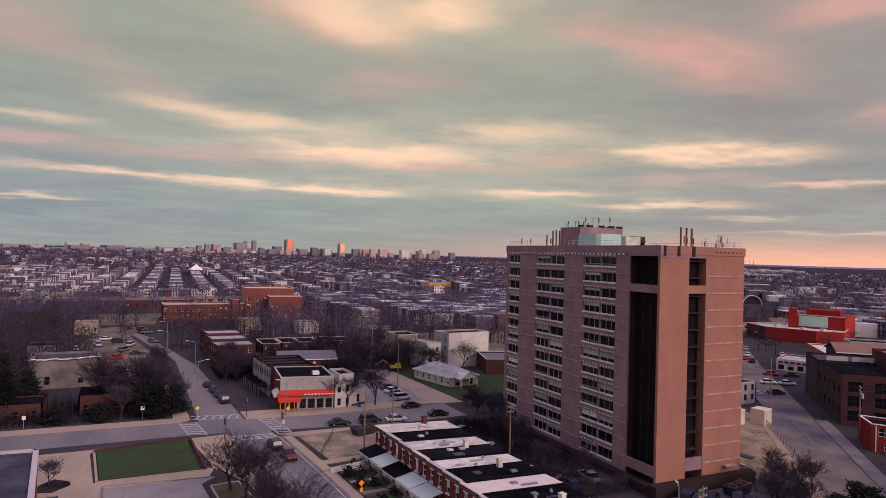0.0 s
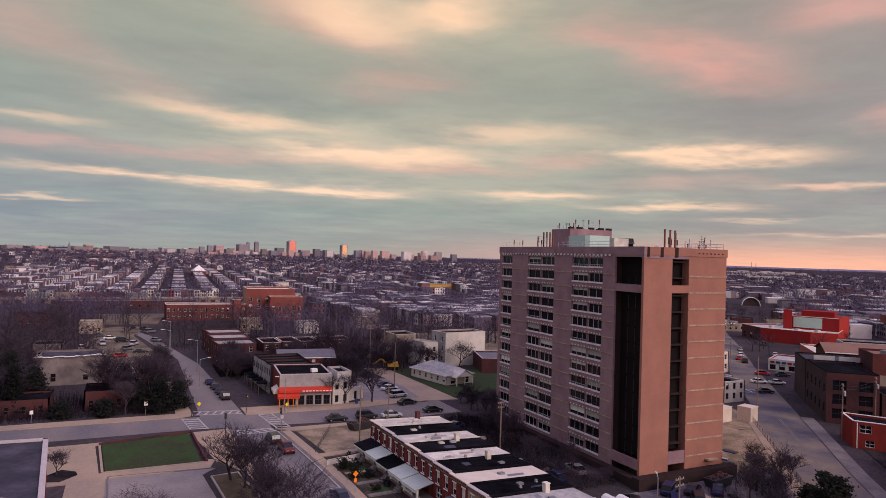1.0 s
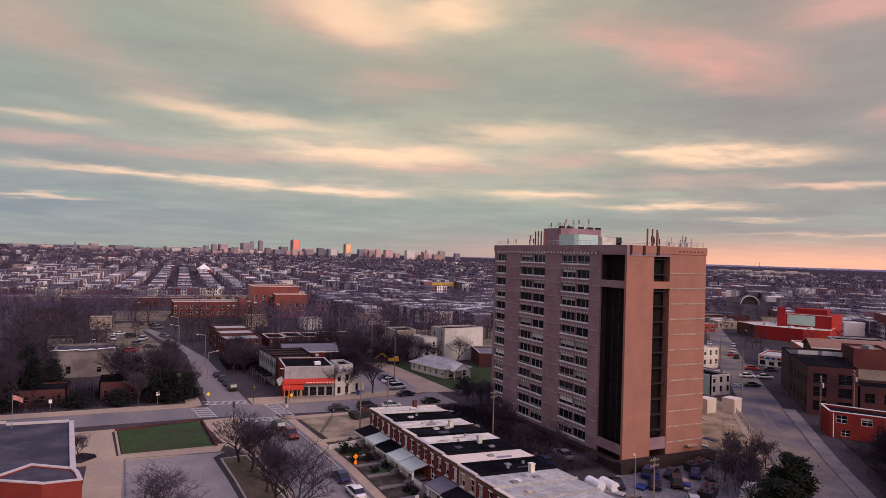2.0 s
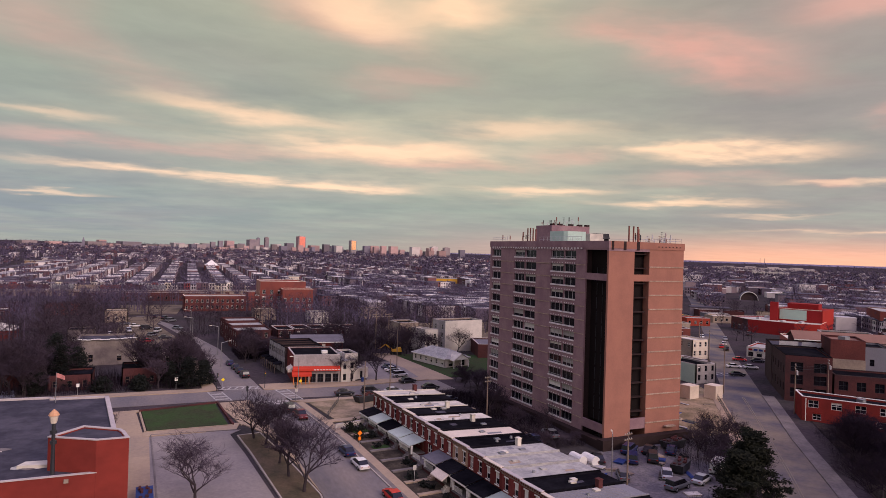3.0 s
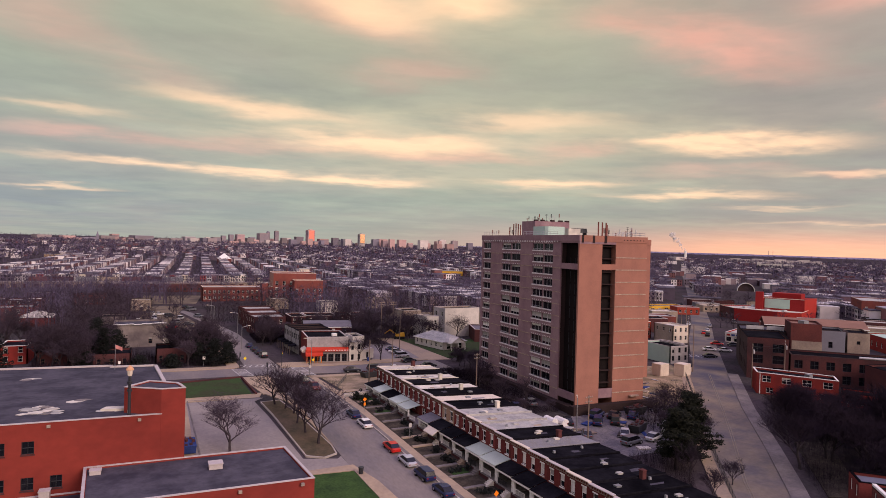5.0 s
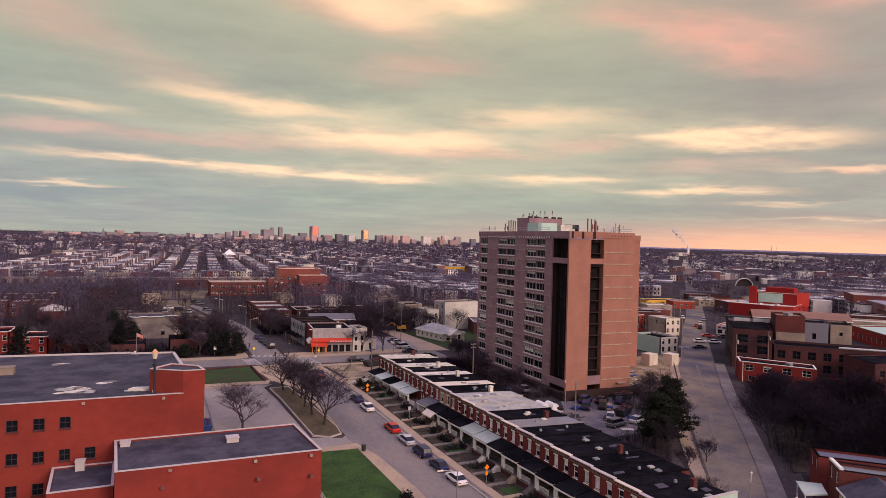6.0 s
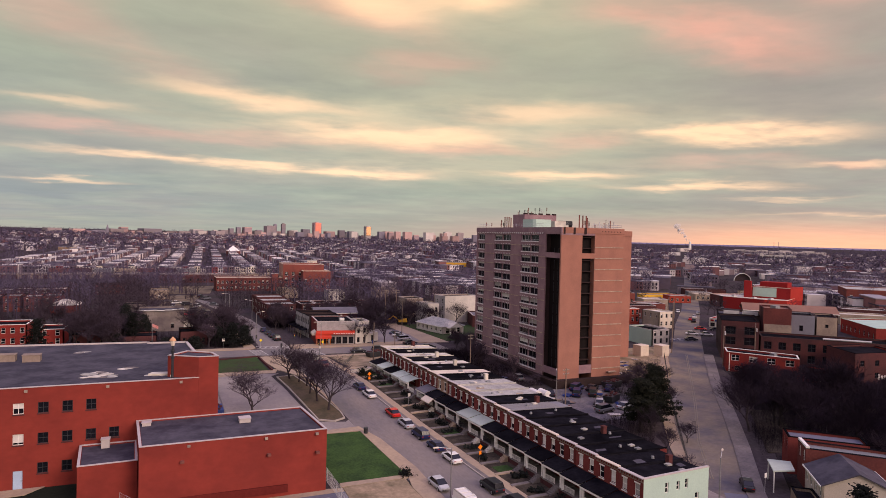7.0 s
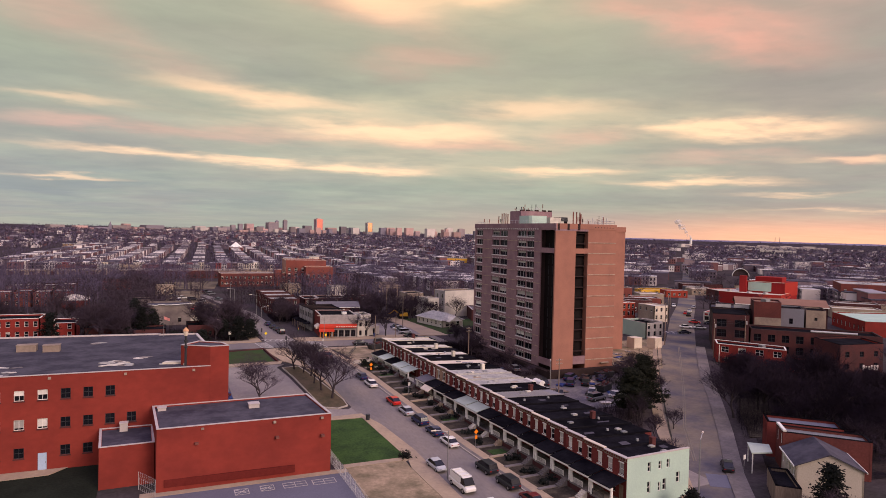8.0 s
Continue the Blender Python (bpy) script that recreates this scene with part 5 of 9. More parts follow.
    roofbox("roof_hatch", -89.2, -27.4, 3.78, 0.6, 0.55, 0.7, "coping", "pale roof vent box")
    roofbox("air_handler", -94.6, -26.4, 0.8, 0.55, 0.6, 1.5, "coping", "pale air handling unit")
    roofbox("air_handler", -111.4, -2.0, 10.0, 1.5, 0.9, 1.1, "tan_wall", "tan air handling unit")
    roofbox("air_handler", -107.4, -3.2, 10.0, 1.3, 0.9, 1.1, "tan_wall", "tan air handling unit")
    roofbox("air_handler", -118.5, -2.4, 10.0, 1.25, 0.9, 1.1, "tan_wall", "tan air handling unit")
    for cx, cy, n, sx, sy in ((-96.2, -18.4, 18, 1.9, 2.2), (-112.0, -20, 12, 3.0, 3.4), (-87.4, -20.4, 6, 1.8, 0.8), (-100.0, 3.5, 3, 1.5, 1.2), (-92.5, -14.0, 3, 0.8, 0.7)):
        for k in range(n):
            px, py = cx + rnd.uniform(-sx, sx), cy + rnd.uniform(-sy, sy)
            pts = []
            r = rnd.uniform(0.5, 1.1)
            for q in range(7):
                a = q * 2 * math.pi / 7
                pts.append((px + math.cos(a) * r * rnd.uniform(0.6, 1.3), py + math.sin(a) * r * rnd.uniform(0.5, 0.9)))
            bm = bm_new()
            prism(bm, pts, deck - 0.05, deck + 0.015 + 0.004 * k)
            part("roof_patch", bm, rnd.choice(("grey_roof", "white_roof", "asphalt")), S, "pale worn patch on the roof felt")
    bm = bm_new()
    prism(bm, [(-89.2, -20.8), (-86.2, -21.4), (-85.9, -19.9), (-88.6, -19.6)], deck - 0.05, deck + 0.3)
    box(bm, -86.0, -84.9, -22.8, -21.9, deck - 0.05, deck + 0.35)
    part("roof_debris", bm, "white_roof", S)
    for ob in list(bpy.data.objects):
        if ob not in kids_before and ob.parent is S:
            ob.matrix_basis = sub @ ob.matrix_basis
    # finial vent beside the stair block
    V = thing("roof_cupola", "small pale copper-roofed vent cupola on a post", "roof vent", Matrix.Translation((-85.75, -24.35, 9.95)))
    bm = bm_new()
    tube(bm, (0, 0, 0), (0, 0, 5.2), 0.2, 0.16, 8)
    for z in (3.2, 4.2):
        tube(bm, (0, 0, z), (0, 0, z + 0.3), 0.3, 0.3, 8)
    part("post", bm, "dark_steel", V)
    bm = bm_new()
    tube(bm, (0, 0, 5.2), (0, 0, 5.95), 0.26, 0.4, 8)
    part("lantern", bm, "cream", V)
    bm = bm_new()
    tube(bm, (0, 0, 5.95), (0, 0, 6.2), 0.5, 0.38, 8)
    tube(bm, (0, 0, 6.2), (0, 0, 6.55), 0.38, 0.05, 8)
    part("cap", bm, "orange_tan", V)
    # flag on its pole
    F = thing("flagpole", "white flagpole with a faded red flag", "flagpole", Matrix.Translation((-88.9, 8.8, 10.0)))
    bm = bm_new()
    tube(bm, (0, 0, 0), (0, 0, 4.3), 0.05, 0.03, 8)
    part("pole", bm, "steel", F)
    bm = bm_new()
    for k in range(6):
        u0, u1 = k / 6 * 1.1, (k + 1) / 6 * 1.1
        z = lambda u: 4.2 - 0.4 * u
        o = lambda u: 0.15 * math.sin(u * 4)
        v = [bm.verts.new(c) for c in ((u0, o(u0), z(u0)), (u1, o(u1), z(u1)), (u1, o(u1), z(u1) - 0.6), (u0, o(u0), z(u0) - 0.6))]
        bm.faces.new(v)
    part("flag", bm, "flag_red", F, "faded red flag")


M["orange_tan"] = mat("tan_copper", (0.55, 0.3, 0.17), 0.6, var=0.1)
M["school_dark"] = mat("darker_red_brick", (0.115, 0.018, 0.015), 0.9, var=0.12, scale=0.5, fine=2.5)
M["flag_red"] = mat("faded_red_cloth", (0.5, 0.2, 0.18), 0.8, var=0.2, scale=2.0)
school()

# ---------------------------------------------------------------- more materials
M["pale_wall"] = mat("pale_render", (0.36, 0.325, 0.315), 0.85, var=0.16, scale=0.4, fine=2, other=(0.28, 0.25, 0.245))
M["white_wall"] = mat("white_render", (0.58, 0.52, 0.46), 0.85, var=0.1, scale=0.3, fine=2, other=(0.5, 0.45, 0.4))
M["row_bright"] = mat("red_brick", (0.33, 0.055, 0.035), 0.9, var=0.12, scale=0.3, fine=6, other=(0.28, 0.05, 0.035))
M["far_brick"] = mat("red_brick_far", (0.205, 0.06, 0.048), 0.9, var=0.16, scale=0.2, fine=3, other=(0.16, 0.052, 0.045))
M["far_brick_pale"] = mat("buff_red_brick", (0.34, 0.18, 0.135), 0.9, var=0.12, scale=0.2, fine=3)
M["soot"] = mat("dim_black_brick", (0.05, 0.034, 0.034), 0.9, var=0.3, scale=0.2, fine=3)
M["grey_render"] = mat("blue_grey_render", (0.2, 0.195, 0.22), 0.85, var=0.12, scale=0.2)
M["ind_brick_red"] = mat("rose_brick", (0.30, 0.1, 0.085), 0.9, var=0.15, scale=0.2)

M["tall_brick"] = mat("dull_red_brick", (0.15, 0.046, 0.04), 0.9, var=0.18, scale=0.15, fine=3, other=(0.11, 0.037, 0.034))

M["row_office"] = mat("wine_red_brick", (0.24, 0.034, 0.028), 0.9, var=0.14, scale=0.3, fine=5, other=(0.18, 0.03, 0.026))

# ---------------------------------------------------------------- other buildings


def settle(T):
    inv = T.matrix_basis.inverted()
    for c in T.children:
        c.matrix_basis = inv @ c.matrix_basis


def block(name, label, cat, pts, z1, wall, roof="tar", wins=None, z0=None, group="", up=0.4, cop="coping", fmat="white", blind=0.3, seed=1, fin=True):
    """A flat-roofed building on a plan outline (counter-clockwise). wins: edge -> (columns, feet of the rows, width, height)."""
    cx, cy = sum(p[0] for p in pts) / len(pts), sum(p[1] for p in pts) / len(pts)
    zg = G(cx, cy)
    T = thing(name, label, cat, Matrix.Translation((cx, cy, zg)), group)
    z0 = zg - 1.0 if z0 is None else z0
    rnd = random.Random(seed)
    n = len(pts)
    for e in range(n):
        a, b = Vector(pts[e]), Vector(pts[(e + 1) % n])
        ln = (b - a).length
        d = (b - a).normalized()
        holes, put = [], []
        if wins and e in wins:
            for cols, rows, w, h in ([wins[e]] if isinstance(wins[e], tuple) else wins[e]):
                for k in range(cols):
                    u = ln * (k + 0.5) / cols
                    for z in rows:
                        holes.append((u - w / 2, u + w / 2, zg + z, zg + z + h))
                        put.append((u, zg + z, w, h))
        bm = bm_new()
        wall_run(bm, a, b, z0, z1, 0.3, holes)
        part("wall", bm, wall[e % len(wall)] if isinstance(wall, (list, tuple)) else wall, T)
        for u, z, w, h in put:
            p = a + d * u
            nx, ny = d.y, -d.x
            window_on(T, (p.x - nx * 0.14, p.y - ny * 0.14, z), nx, ny, w, h, fmat, bars=0 if w < 1.3 else 1, blind=rnd.choice((0, 0, blind)))
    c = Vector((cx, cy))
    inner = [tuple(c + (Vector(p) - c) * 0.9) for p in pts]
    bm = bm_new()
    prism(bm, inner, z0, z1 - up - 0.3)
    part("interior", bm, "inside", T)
    deck = [tuple(c + (Vector(p) - c) * 0.985) for p in pts]
    bm = bm_new()
    prism(bm, deck, z1 - up - 0.15, z1 - up)
    part("roof", bm, roof, T)
    bm = bm_new()
    for e in range(n):
        a, b = Vector(pts[e]), Vector(pts[(e + 1) % n])
        wall_run(bm, a, b, z1, z1 + 0.12, 0.36)
    part("coping", bm, cop, T)
    if fin:
        settle(T)
    return T


def gabled(name, label, cat, a, b, depth, eave, ridge, wall, roof, wins=None, group="", over=0.4, fmat="white", seed=2, hip=0.0):
    """A house with a ridge roof: front wall from a to b, body to the left of that way."""
    a, b = Vector(a), Vector(b)
    d = (b - a).normalized()
    nl = Vector((-d.y, d.x))
    ln = (b - a).length
    m = (a + b) / 2 + nl * depth / 2
    zg = G(m.x, m.y)
    T = thing(name, label, cat, Matrix.Translation((m.x, m.y, zg)) @ Matrix.Rotation(math.atan2(d.y, d.x), 4, "Z"), group)
    L2, D2 = ln / 2, depth / 2
    e, r = eave, ridge
    corners = [(-L2, -D2), (L2, -D2), (L2, D2), (-L2, D2)]
    rnd = random.Random(seed)
    for k in range(4):
        p, q = Vector(corners[k]), Vector(corners[(k + 1) % 4])
        w_ln = (q - p).length
        dd = (q - p).normalized()
        holes, put = [], []
        if wins and k in wins:
            cols, rows, w, h = wins[k]
            for c in range(cols):
                u = w_ln * (c + 0.5) / cols
                for z in rows:
                    holes.append((u - w / 2, u + w / 2, z, z + h))
                    put.append((u, z, w, h))
        bm = bm_new()
        wall_run(bm, p, q, -1.0, e, 0.25, holes)
        if k in (1, 3) and hip == 0:
            x = p.x
            s = 0.25 if k == 3 else -0.25
            v = [bm.verts.new(c) for c in ((x, -D2, e), (x, D2, e), (x, 0, r), (x + s, -D2, e), (x + s, D2, e), (x + s, 0, r))]
            for f in ((0, 1, 2), (5, 4, 3), (0, 3, 4, 1), (1, 4, 5, 2), (2, 5, 3, 0)):
                bm.faces.new([v[i] for i in f])
        part("wall", bm, wall, T)
        for u, z, w, h in put:
            c = p + dd * u
            nx, ny = dd.y, -dd.x
            window_on(T, (c.x - nx * 0.1, c.y - ny * 0.1, z), nx, ny, w, h, fmat, bars=0, blind=rnd.choice((0, 0.5)))
    bm = bm_new()
    box(bm, -L2 + 0.6, L2 - 0.6, -D2 + 0.6, D2 - 0.6, -0.9, e - 0.1)
    part("interior", bm, "inside", T)
    bm = bm_new()
    o = over
    zo = e - (r - e) * o / D2
    for s in (-1, 1):
        up = [(-L2 - o + (hip + o if hip else 0), 0, r), (L2 + o - (hip + o if hip else 0), 0, r)]
        lo = [(L2 + o, s * (D2 + o), zo), (-L2 - o, s * (D2 + o), zo)]
        pts = up + lo
        t = [bm.verts.new((x, y, z + 0.16)) for x, y, z in pts]
        u = [bm.verts.new((x, y, z)) for x, y, z in pts]
        bm.faces.new(t)
        bm.faces.new(u[::-1])
        for i in range(4):
            bm.faces.new((t[i], u[i], u[(i + 1) % 4], t[(i + 1) % 4]))
    if hip:
        for s in (-1, 1):
            pts = [(s * (L2 - hip), 0, r), (s * (L2 + o), -(D2 + o), zo), (s * (L2 + o), D2 + o, zo)]
            t = [bm.verts.new((x, y, z + 0.16)) for x, y, z in pts]
            u = [bm.verts.new((x, y, z)) for x, y, z in pts]
            bm.faces.new(t)
            bm.faces.new(u[::-1])
    part("roof", bm, roof, T)
    bm = bm_new()
    box(bm, -L2 - o, L2 + o, -D2 - o - 0.06, -D2 - o + 0.02, zo - 0.05, zo + 0.2)
    box(bm, -L2 - o, L2 + o, D2 + o - 0.02, D2 + o + 0.06, zo - 0.05, zo + 0.2)
    part("gutter", bm, "white", T)
    return T


def corner_shop():
    T = block("corner_shop", "two-storey corner shop with pale upper wall and red awning", "shop",
              [(-43.0, 67.8), (-31.6, 65.9), (-30.4, 79.5), (-41.8, 81.5)], 5.75, ["pale_wall", "pale_wall", "row_brick", "row_brick"], "tar",
              {0: [(6, (0.3,), 1.5, 2.1)], 3: [(3, (4.3,), 0.9, 1.6)]}, fmat="dark_steel", fin=False, up=0.18)
    a, b = Vector((-43.2, 67.75)), Vector((-31.6, 65.8))
    d = (b - a).normalized()
    nr = Vector((d.y, -d.x))

    def slab(name, p, q, n, zt, zb, out, m, label=""):
        bm = bm_new()
        pts = [(*p, zt), (*q, zt), (*(q + n * out), zb), (*(p + n * out), zb), (*(p + n * out), zb - 0.55), (*(q + n * out), zb - 0.55), (*p, zb - 0.5), (*q, zb - 0.5)]
        v = [bm.verts.new(c) for c in pts]
        for f in ((0, 1, 2, 3), (3, 2, 5, 4), (4, 5, 7, 6), (0, 3, 4, 6), (1, 7, 5, 2)):
            bm.faces.new([v[i] for i in f])
        part(name, bm, m, T, label)

    slab("awning", a, b, nr, 3.0, 2.5, 1.3, "awning", "orange-red shop awning with illegible lettering")
    slab("awning", a - d * 0.2 + nr * 0.2, a + d * 4.6, nr, 2.2, 1.3, 1.9, "awning", "orange-red shop awning")
    a2 = Vector((-42.6, 73.0))
    slab("side_awning", a2, Vector((-43.0, 68.2)), Vector((-1, 0)), 2.7, 2.0, 1.2, "cream")
    for k in range(9):
        p = a + d * (5.2 + k * 0.75) + nr * 1.33
        bm = bm_new()
        v = [bm.verts.new((*(p + d * (i * 0.5)), z)) for i, z in ((0, 2.15), (1, 2.15), (1, 2.4), (0, 2.4))]
        bm.faces.new(v)
        v2 = [bm.verts.new((*(p + nr * 0.03 + d * (i * 0.5)), z)) for i, z in ((0, 2.15), (1, 2.15), (1, 2.4), (0, 2.4))]
        bm.faces.new(v2)
        part("lettering_bar", bm, "ledge_pale", T)
    for k in range(5):
        p = a + d * (0.2 + k * 1.0) + nr * 1.85
        bm = bm_new()
        tube(bm, (*p, G(*p)), (*p, 1.0), 0.06, 0.06, 6)
        part("awning_post", bm, "orange_sign", T)
    bm = bm_new()
    box(bm, -35.2, -33.8, 70, 71.4, 5.2, 6.3)
    part("roof_unit", bm, "white", T)
    bm = bm_new()
    box(bm, -31.6, -30.6, 67.5, 68.5, 5.2, 6.0)
    part("roof_unit", bm, "steel", T)
    settle(T)
    block("white_annex", "small white rendered annex beside the shop", "shop annex", [(-31.2, 66.0), (-27.0, 67.0), (-27.4, 75), (-30.4, 75)], 4.0, "white_wall", "grey_roof", {0: [(2, (0.5, 3.4), 0.9, 1.6)]}, fmat="dark_steel")
    block("white_shed", "low white shed beside the annex", "shed", [(-26.8, 68.6), (-22.4, 70.6), (-23.4, 76), (-27, 75)], 1.4, "white_wall", "grey_roof", {0: [(1, (0.2,), 0.9, 1.9)]}, fmat="dark_steel")
    block("white_house", "narrow white two-storey house behind the annex", "house", [(-28.5, 72), (-24.8, 72.6), (-25.2, 80), (-28.8, 80)], 4.9, "white_wall", "tar", {0: [(2, (3.7,), 0.8, 1.4)]})
    for k in range(4):
        y = 81.8 + k * 4.3
        block("terraced_house", "narrow two-storey terraced house with pale front windows", "house", [(-42.4 - k * 0.3, y), (-32, y - 0.6), (-32, y + 3.6), (-42.7 - k * 0.3, y + 4.25)], 5.6 + 0.1 * (k % 2), ["soot", "soot", "soot", "pale_wall"], "school_roof",
              {3: [(2, (1.2, 4.2), 1.2, 1.7)]}, group="side street terrace", cop="tar", fmat="dark_steel", blind=0)
        porch = thing("porch", "dark lean-to porch before a terraced house", "porch", Matrix.Translation((-43.0 - k * 0.3, y + 0.3, G(-43, y))), "side street porches")
        bm = bm_new()
        prism(bm, [(-2.2, 0), (0, 0), (0, 3.6), (-2.2, 3.6)], 2.5, lambda u, v: 2.95 + 0.2 * u)
        part("roof", bm, "tar", porch)
        for v in (0.1, 3.5):
            bm = bm_new()
            tube(bm, (-2.05, v, -0.2), (-2.05, v, 2.55), 0.09, 0.09, 6)
            part("post", bm, "wood", porch)
    gabled("brick_house", "small brick house with a grey ridge roof", "house", (-37, 99), (-22, 97), 8, 6.0, 7.6, "row_brick", "slate", {0: (4, (1.2, 3.9), 0.9, 1.5), 1: (2, (3.9,), 0.9, 1.4)})


corner_shop()


def bungalow():
    T = gabled("bungalow", "long white bungalow with a grey hipped roof and porch", "house", (0.0, 94.0), (3.6, 78.0), 9.2, 2.7, 4.7, "white_wall", "grey_roof", {0: (6, (0.8,), 1.0, 1.3), 1: (2, (0.3,), 1.6, 1.9)}, hip=3.6)
    bm = bm_new()
    for s in (-1, 1):
        v = [bm.verts.new(c) for c in ((5.0, 0, 4.3), (10.6, 0, 4.3), (10.6, s * 3.2, 2.4), (5.0, s * 3.2, 2.4))]
        bm.faces.new(v)
        v = [bm.verts.new(c) for c in ((5.0, 0, 4.12), (10.6, 0, 4.12), (10.6, s * 3.2, 2.22), (5.0, s * 3.2, 2.22))]
        bm.faces.new(v)
    part("porch_roof", bm, "white_roof", T)
    bm = bm_new()
    v = [bm.verts.new(c) for c in ((10.3, -2.9, 2.45), (10.3, 2.9, 2.45), (10.3, 0, 4.1), (10.45, -2.9, 2.45), (10.45, 2.9, 2.45), (10.45, 0, 4.1))]
    for f in ((0, 1, 2), (5, 4, 3), (0, 3, 4, 1), (1, 4, 5, 2), (2, 5, 3, 0)):
        bm.faces.new([v[i] for i in f])
    part("porch_gable", bm, "white", T)
    for y in (-2.8, 0, 2.8):
        bm = bm_new()
        tube(bm, (10.3, y, -1), (10.3, y, 2.4), 0.14, 0.14, 8)
        part("porch_column", bm, "white", T)


bungalow()
block("white_house", "three-storey house with a blank white gable wall", "house", [(16.5, 106), (31.5, 107.5), (31, 115), (15, 113.5)], 9.2, ["white_wall", "white_wall", "tan_wall", "pale_wall"], "tar", {3: [(2, (1.6, 4.8, 7.6), 1.0, 1.7)]})
block("white_house", "small white house end behind the gable wall", "house", [(10.0, 108), (14.6, 107.5), (12.0, 116), (8.0, 116)], 6.2, "white_wall", "white_roof", {0: [(2, (1.5, 4.6), 0.9, 1.6)]})
block("brick_shed", "low dark red brick shed with a dark roof", "shed", [(22, 92), (41, 86), (46, 101), (27, 107)], 3.1, "ind_brick", "slate")
block("tan_house", "tan stone house among bare trees", "house", [(8, 128), (16, 128), (16, 138), (8, 138)], 6.3, "tan_wall", "tar", {0: [(3, (1.4, 4.2), 0.9, 1.6)]})
# brick institution far up the street
T = block("institution", "four-storey red brick institution with a pale cornice", "public building", [(-20, 264), (4, 262), (5, 282), (-19, 284)], 14.2, ["far_brick", "far_brick", "far_brick", "far_brick_pale"], "white_roof",
          {0: [(6, (2.0, 5.4, 8.8), 1.6, 2.2)], 3: [(3, (2.0, 5.4, 8.8), 1.5, 2.3)]}, cop="cream", up=0.6)
block("institution_wing", "lower red brick wing with a pale roof", "public building", [(-10, 254), (6, 253), (6.5, 262), (-9.5, 263)], 10.6, "far_brick", "white_roof", {0: [(5, (2.0, 5.4), 1.4, 2.0)]}, cop="cream")
block("long_brick_block", "long two-storey red brick block with a pale cornice", "public building", [(-58, 262), (-20.5, 262), (-20.5, 276), (-58, 276)], 6.4, "tall_brick", "grey_roof", {0: [(15, (1.2, 4.4), 1.1, 1.7)]}, cop="cream")
block("chimney_block", "square brick chimney block", "public building", [(-27, 261.3), (-23, 261.3), (-23, 265), (-27, 265)], 8.6, "far_brick", "tar")
# roofless shell and houses in the wood
T = block("roofless_shell", "roofless stained pale masonry shell", "ruin", [(-94, 107), (-79.8, 108), (-79.5, 120), (-94, 120)], 5.6, "shell_stone", "school_roof", {0: [(2, (1.0,), 1.2, 2.0)]}, fmat="wood", cop="shell_stone", fin=False)
bm = bm_new()
for k in range(14):
    x = -95 + k * 1.15
    z = 5.75 + (0.25 if k > 9 else 0) + 0.1 * math.sin(k * 1.7)
    box(bm, x, x + 1.2, 106.6, 107.3, z, z + 0.14)
part("torn_roof_edge", bm, "white", T, "torn white roof edge")
settle(T)
block("low_white_shed", "low white shed with a flat roof", "shed", [(-80, 112), (-70, 113), (-70, 117), (-80, 117)], 0.9, "white_wall", "white_roof")
for x, y, w, h in ((-82, 76, 8, 3.4), (-73, 77, 7, 3.2), (-97, 74, 9, 2.8), (-110, 78, 9, 3.2)):
    block("brick_house", "dark red brick house half hidden by trees", "house", [(x, y), (x + w, y), (x + w, y + 9), (x, y + 9)], h - 0.6, "ind_brick", "tar", {0: [(3, (0.8,), 0.9, 1.5)]}, fmat="wood", blind=0, cop="tar", group="houses in the wood")
for x, w, y, z, c in ((-141, 18.5, 88, 4.6, "row_office"), (-119.4, 6.6, 85, 3.4, "row_office"), (-160, 16, 92, 4.2, "row_office")):
    T = block("brick_house", "red brick terraced house with white window surrounds", "house", [(x, y), (x + w, y), (x + w, y + 11), (x, y + 11)], z, c, "tar", {0: [(int(w / 2.2), (0.6, 3.6 if z > 4 else 3.0), 1.1, 1.6)]}, group="red houses behind the school", cop="white")
gabled("pavilion", "small pavilion with a pale pyramid roof", "pavilion", (-127, 165), (-117, 165), 10, 3.6, 5.4, "row_brick", "white_roof", hip=4.5)
for k in range(3):
    y = 126 + k * 13
    block("terraced_house", "brick terraced house with a pale roof", "house", [(-49.5, y), (-38, y), (-38, y + 12), (-50.5, y + 12)], 5.0 + 0.2 * k, "ind_brick", "grey_roof", {0: [(3, (1.2, 4.0), 0.9, 1.6)], 3: [(4, (1.2, 4.2), 0.9, 1.6)]}, group="side street terrace", cop="ind_brick")
for k in range(5):
    block("terraced_house", "dark brick terraced house", "house", [(-36 + k * 6, 128 + k * 0.5), (-30.2 + k * 6, 128 + k * 0.5), (-30.2 + k * 6, 140), (-36 + k * 6, 140)], 4.8 + 0.15 * (k % 2), "ind_brick", "tar", {0: [(2, (1.0, 3.9), 1.0, 1.7)]}, group="side street terrace")

# ---- east side
# south wall coloured cream as if lit, west wall darker tan as if shaded
block("tan_house", "tan two-storey corner house with a pale roof", "house", [(93.5, 71), (101, 71), (101, 81), (93.5, 81)], 5.2, ["cream", "cream", "tan_wall", "tan_wall"], "white_roof", {0: [(3, (1.2, 4.2), 1.0, 1.6)], 3: [(3, (4.2,), 0.9, 1.5)]})
block("brick_house", "red brick house with tall white windows", "house", [(82, 85), (95.5, 85), (95.5, 96), (82, 96)], 5.0, "row_bright", "white_roof", {0: [(6, (1.2, 4.0), 1.1, 1.9)]}, cop="white")
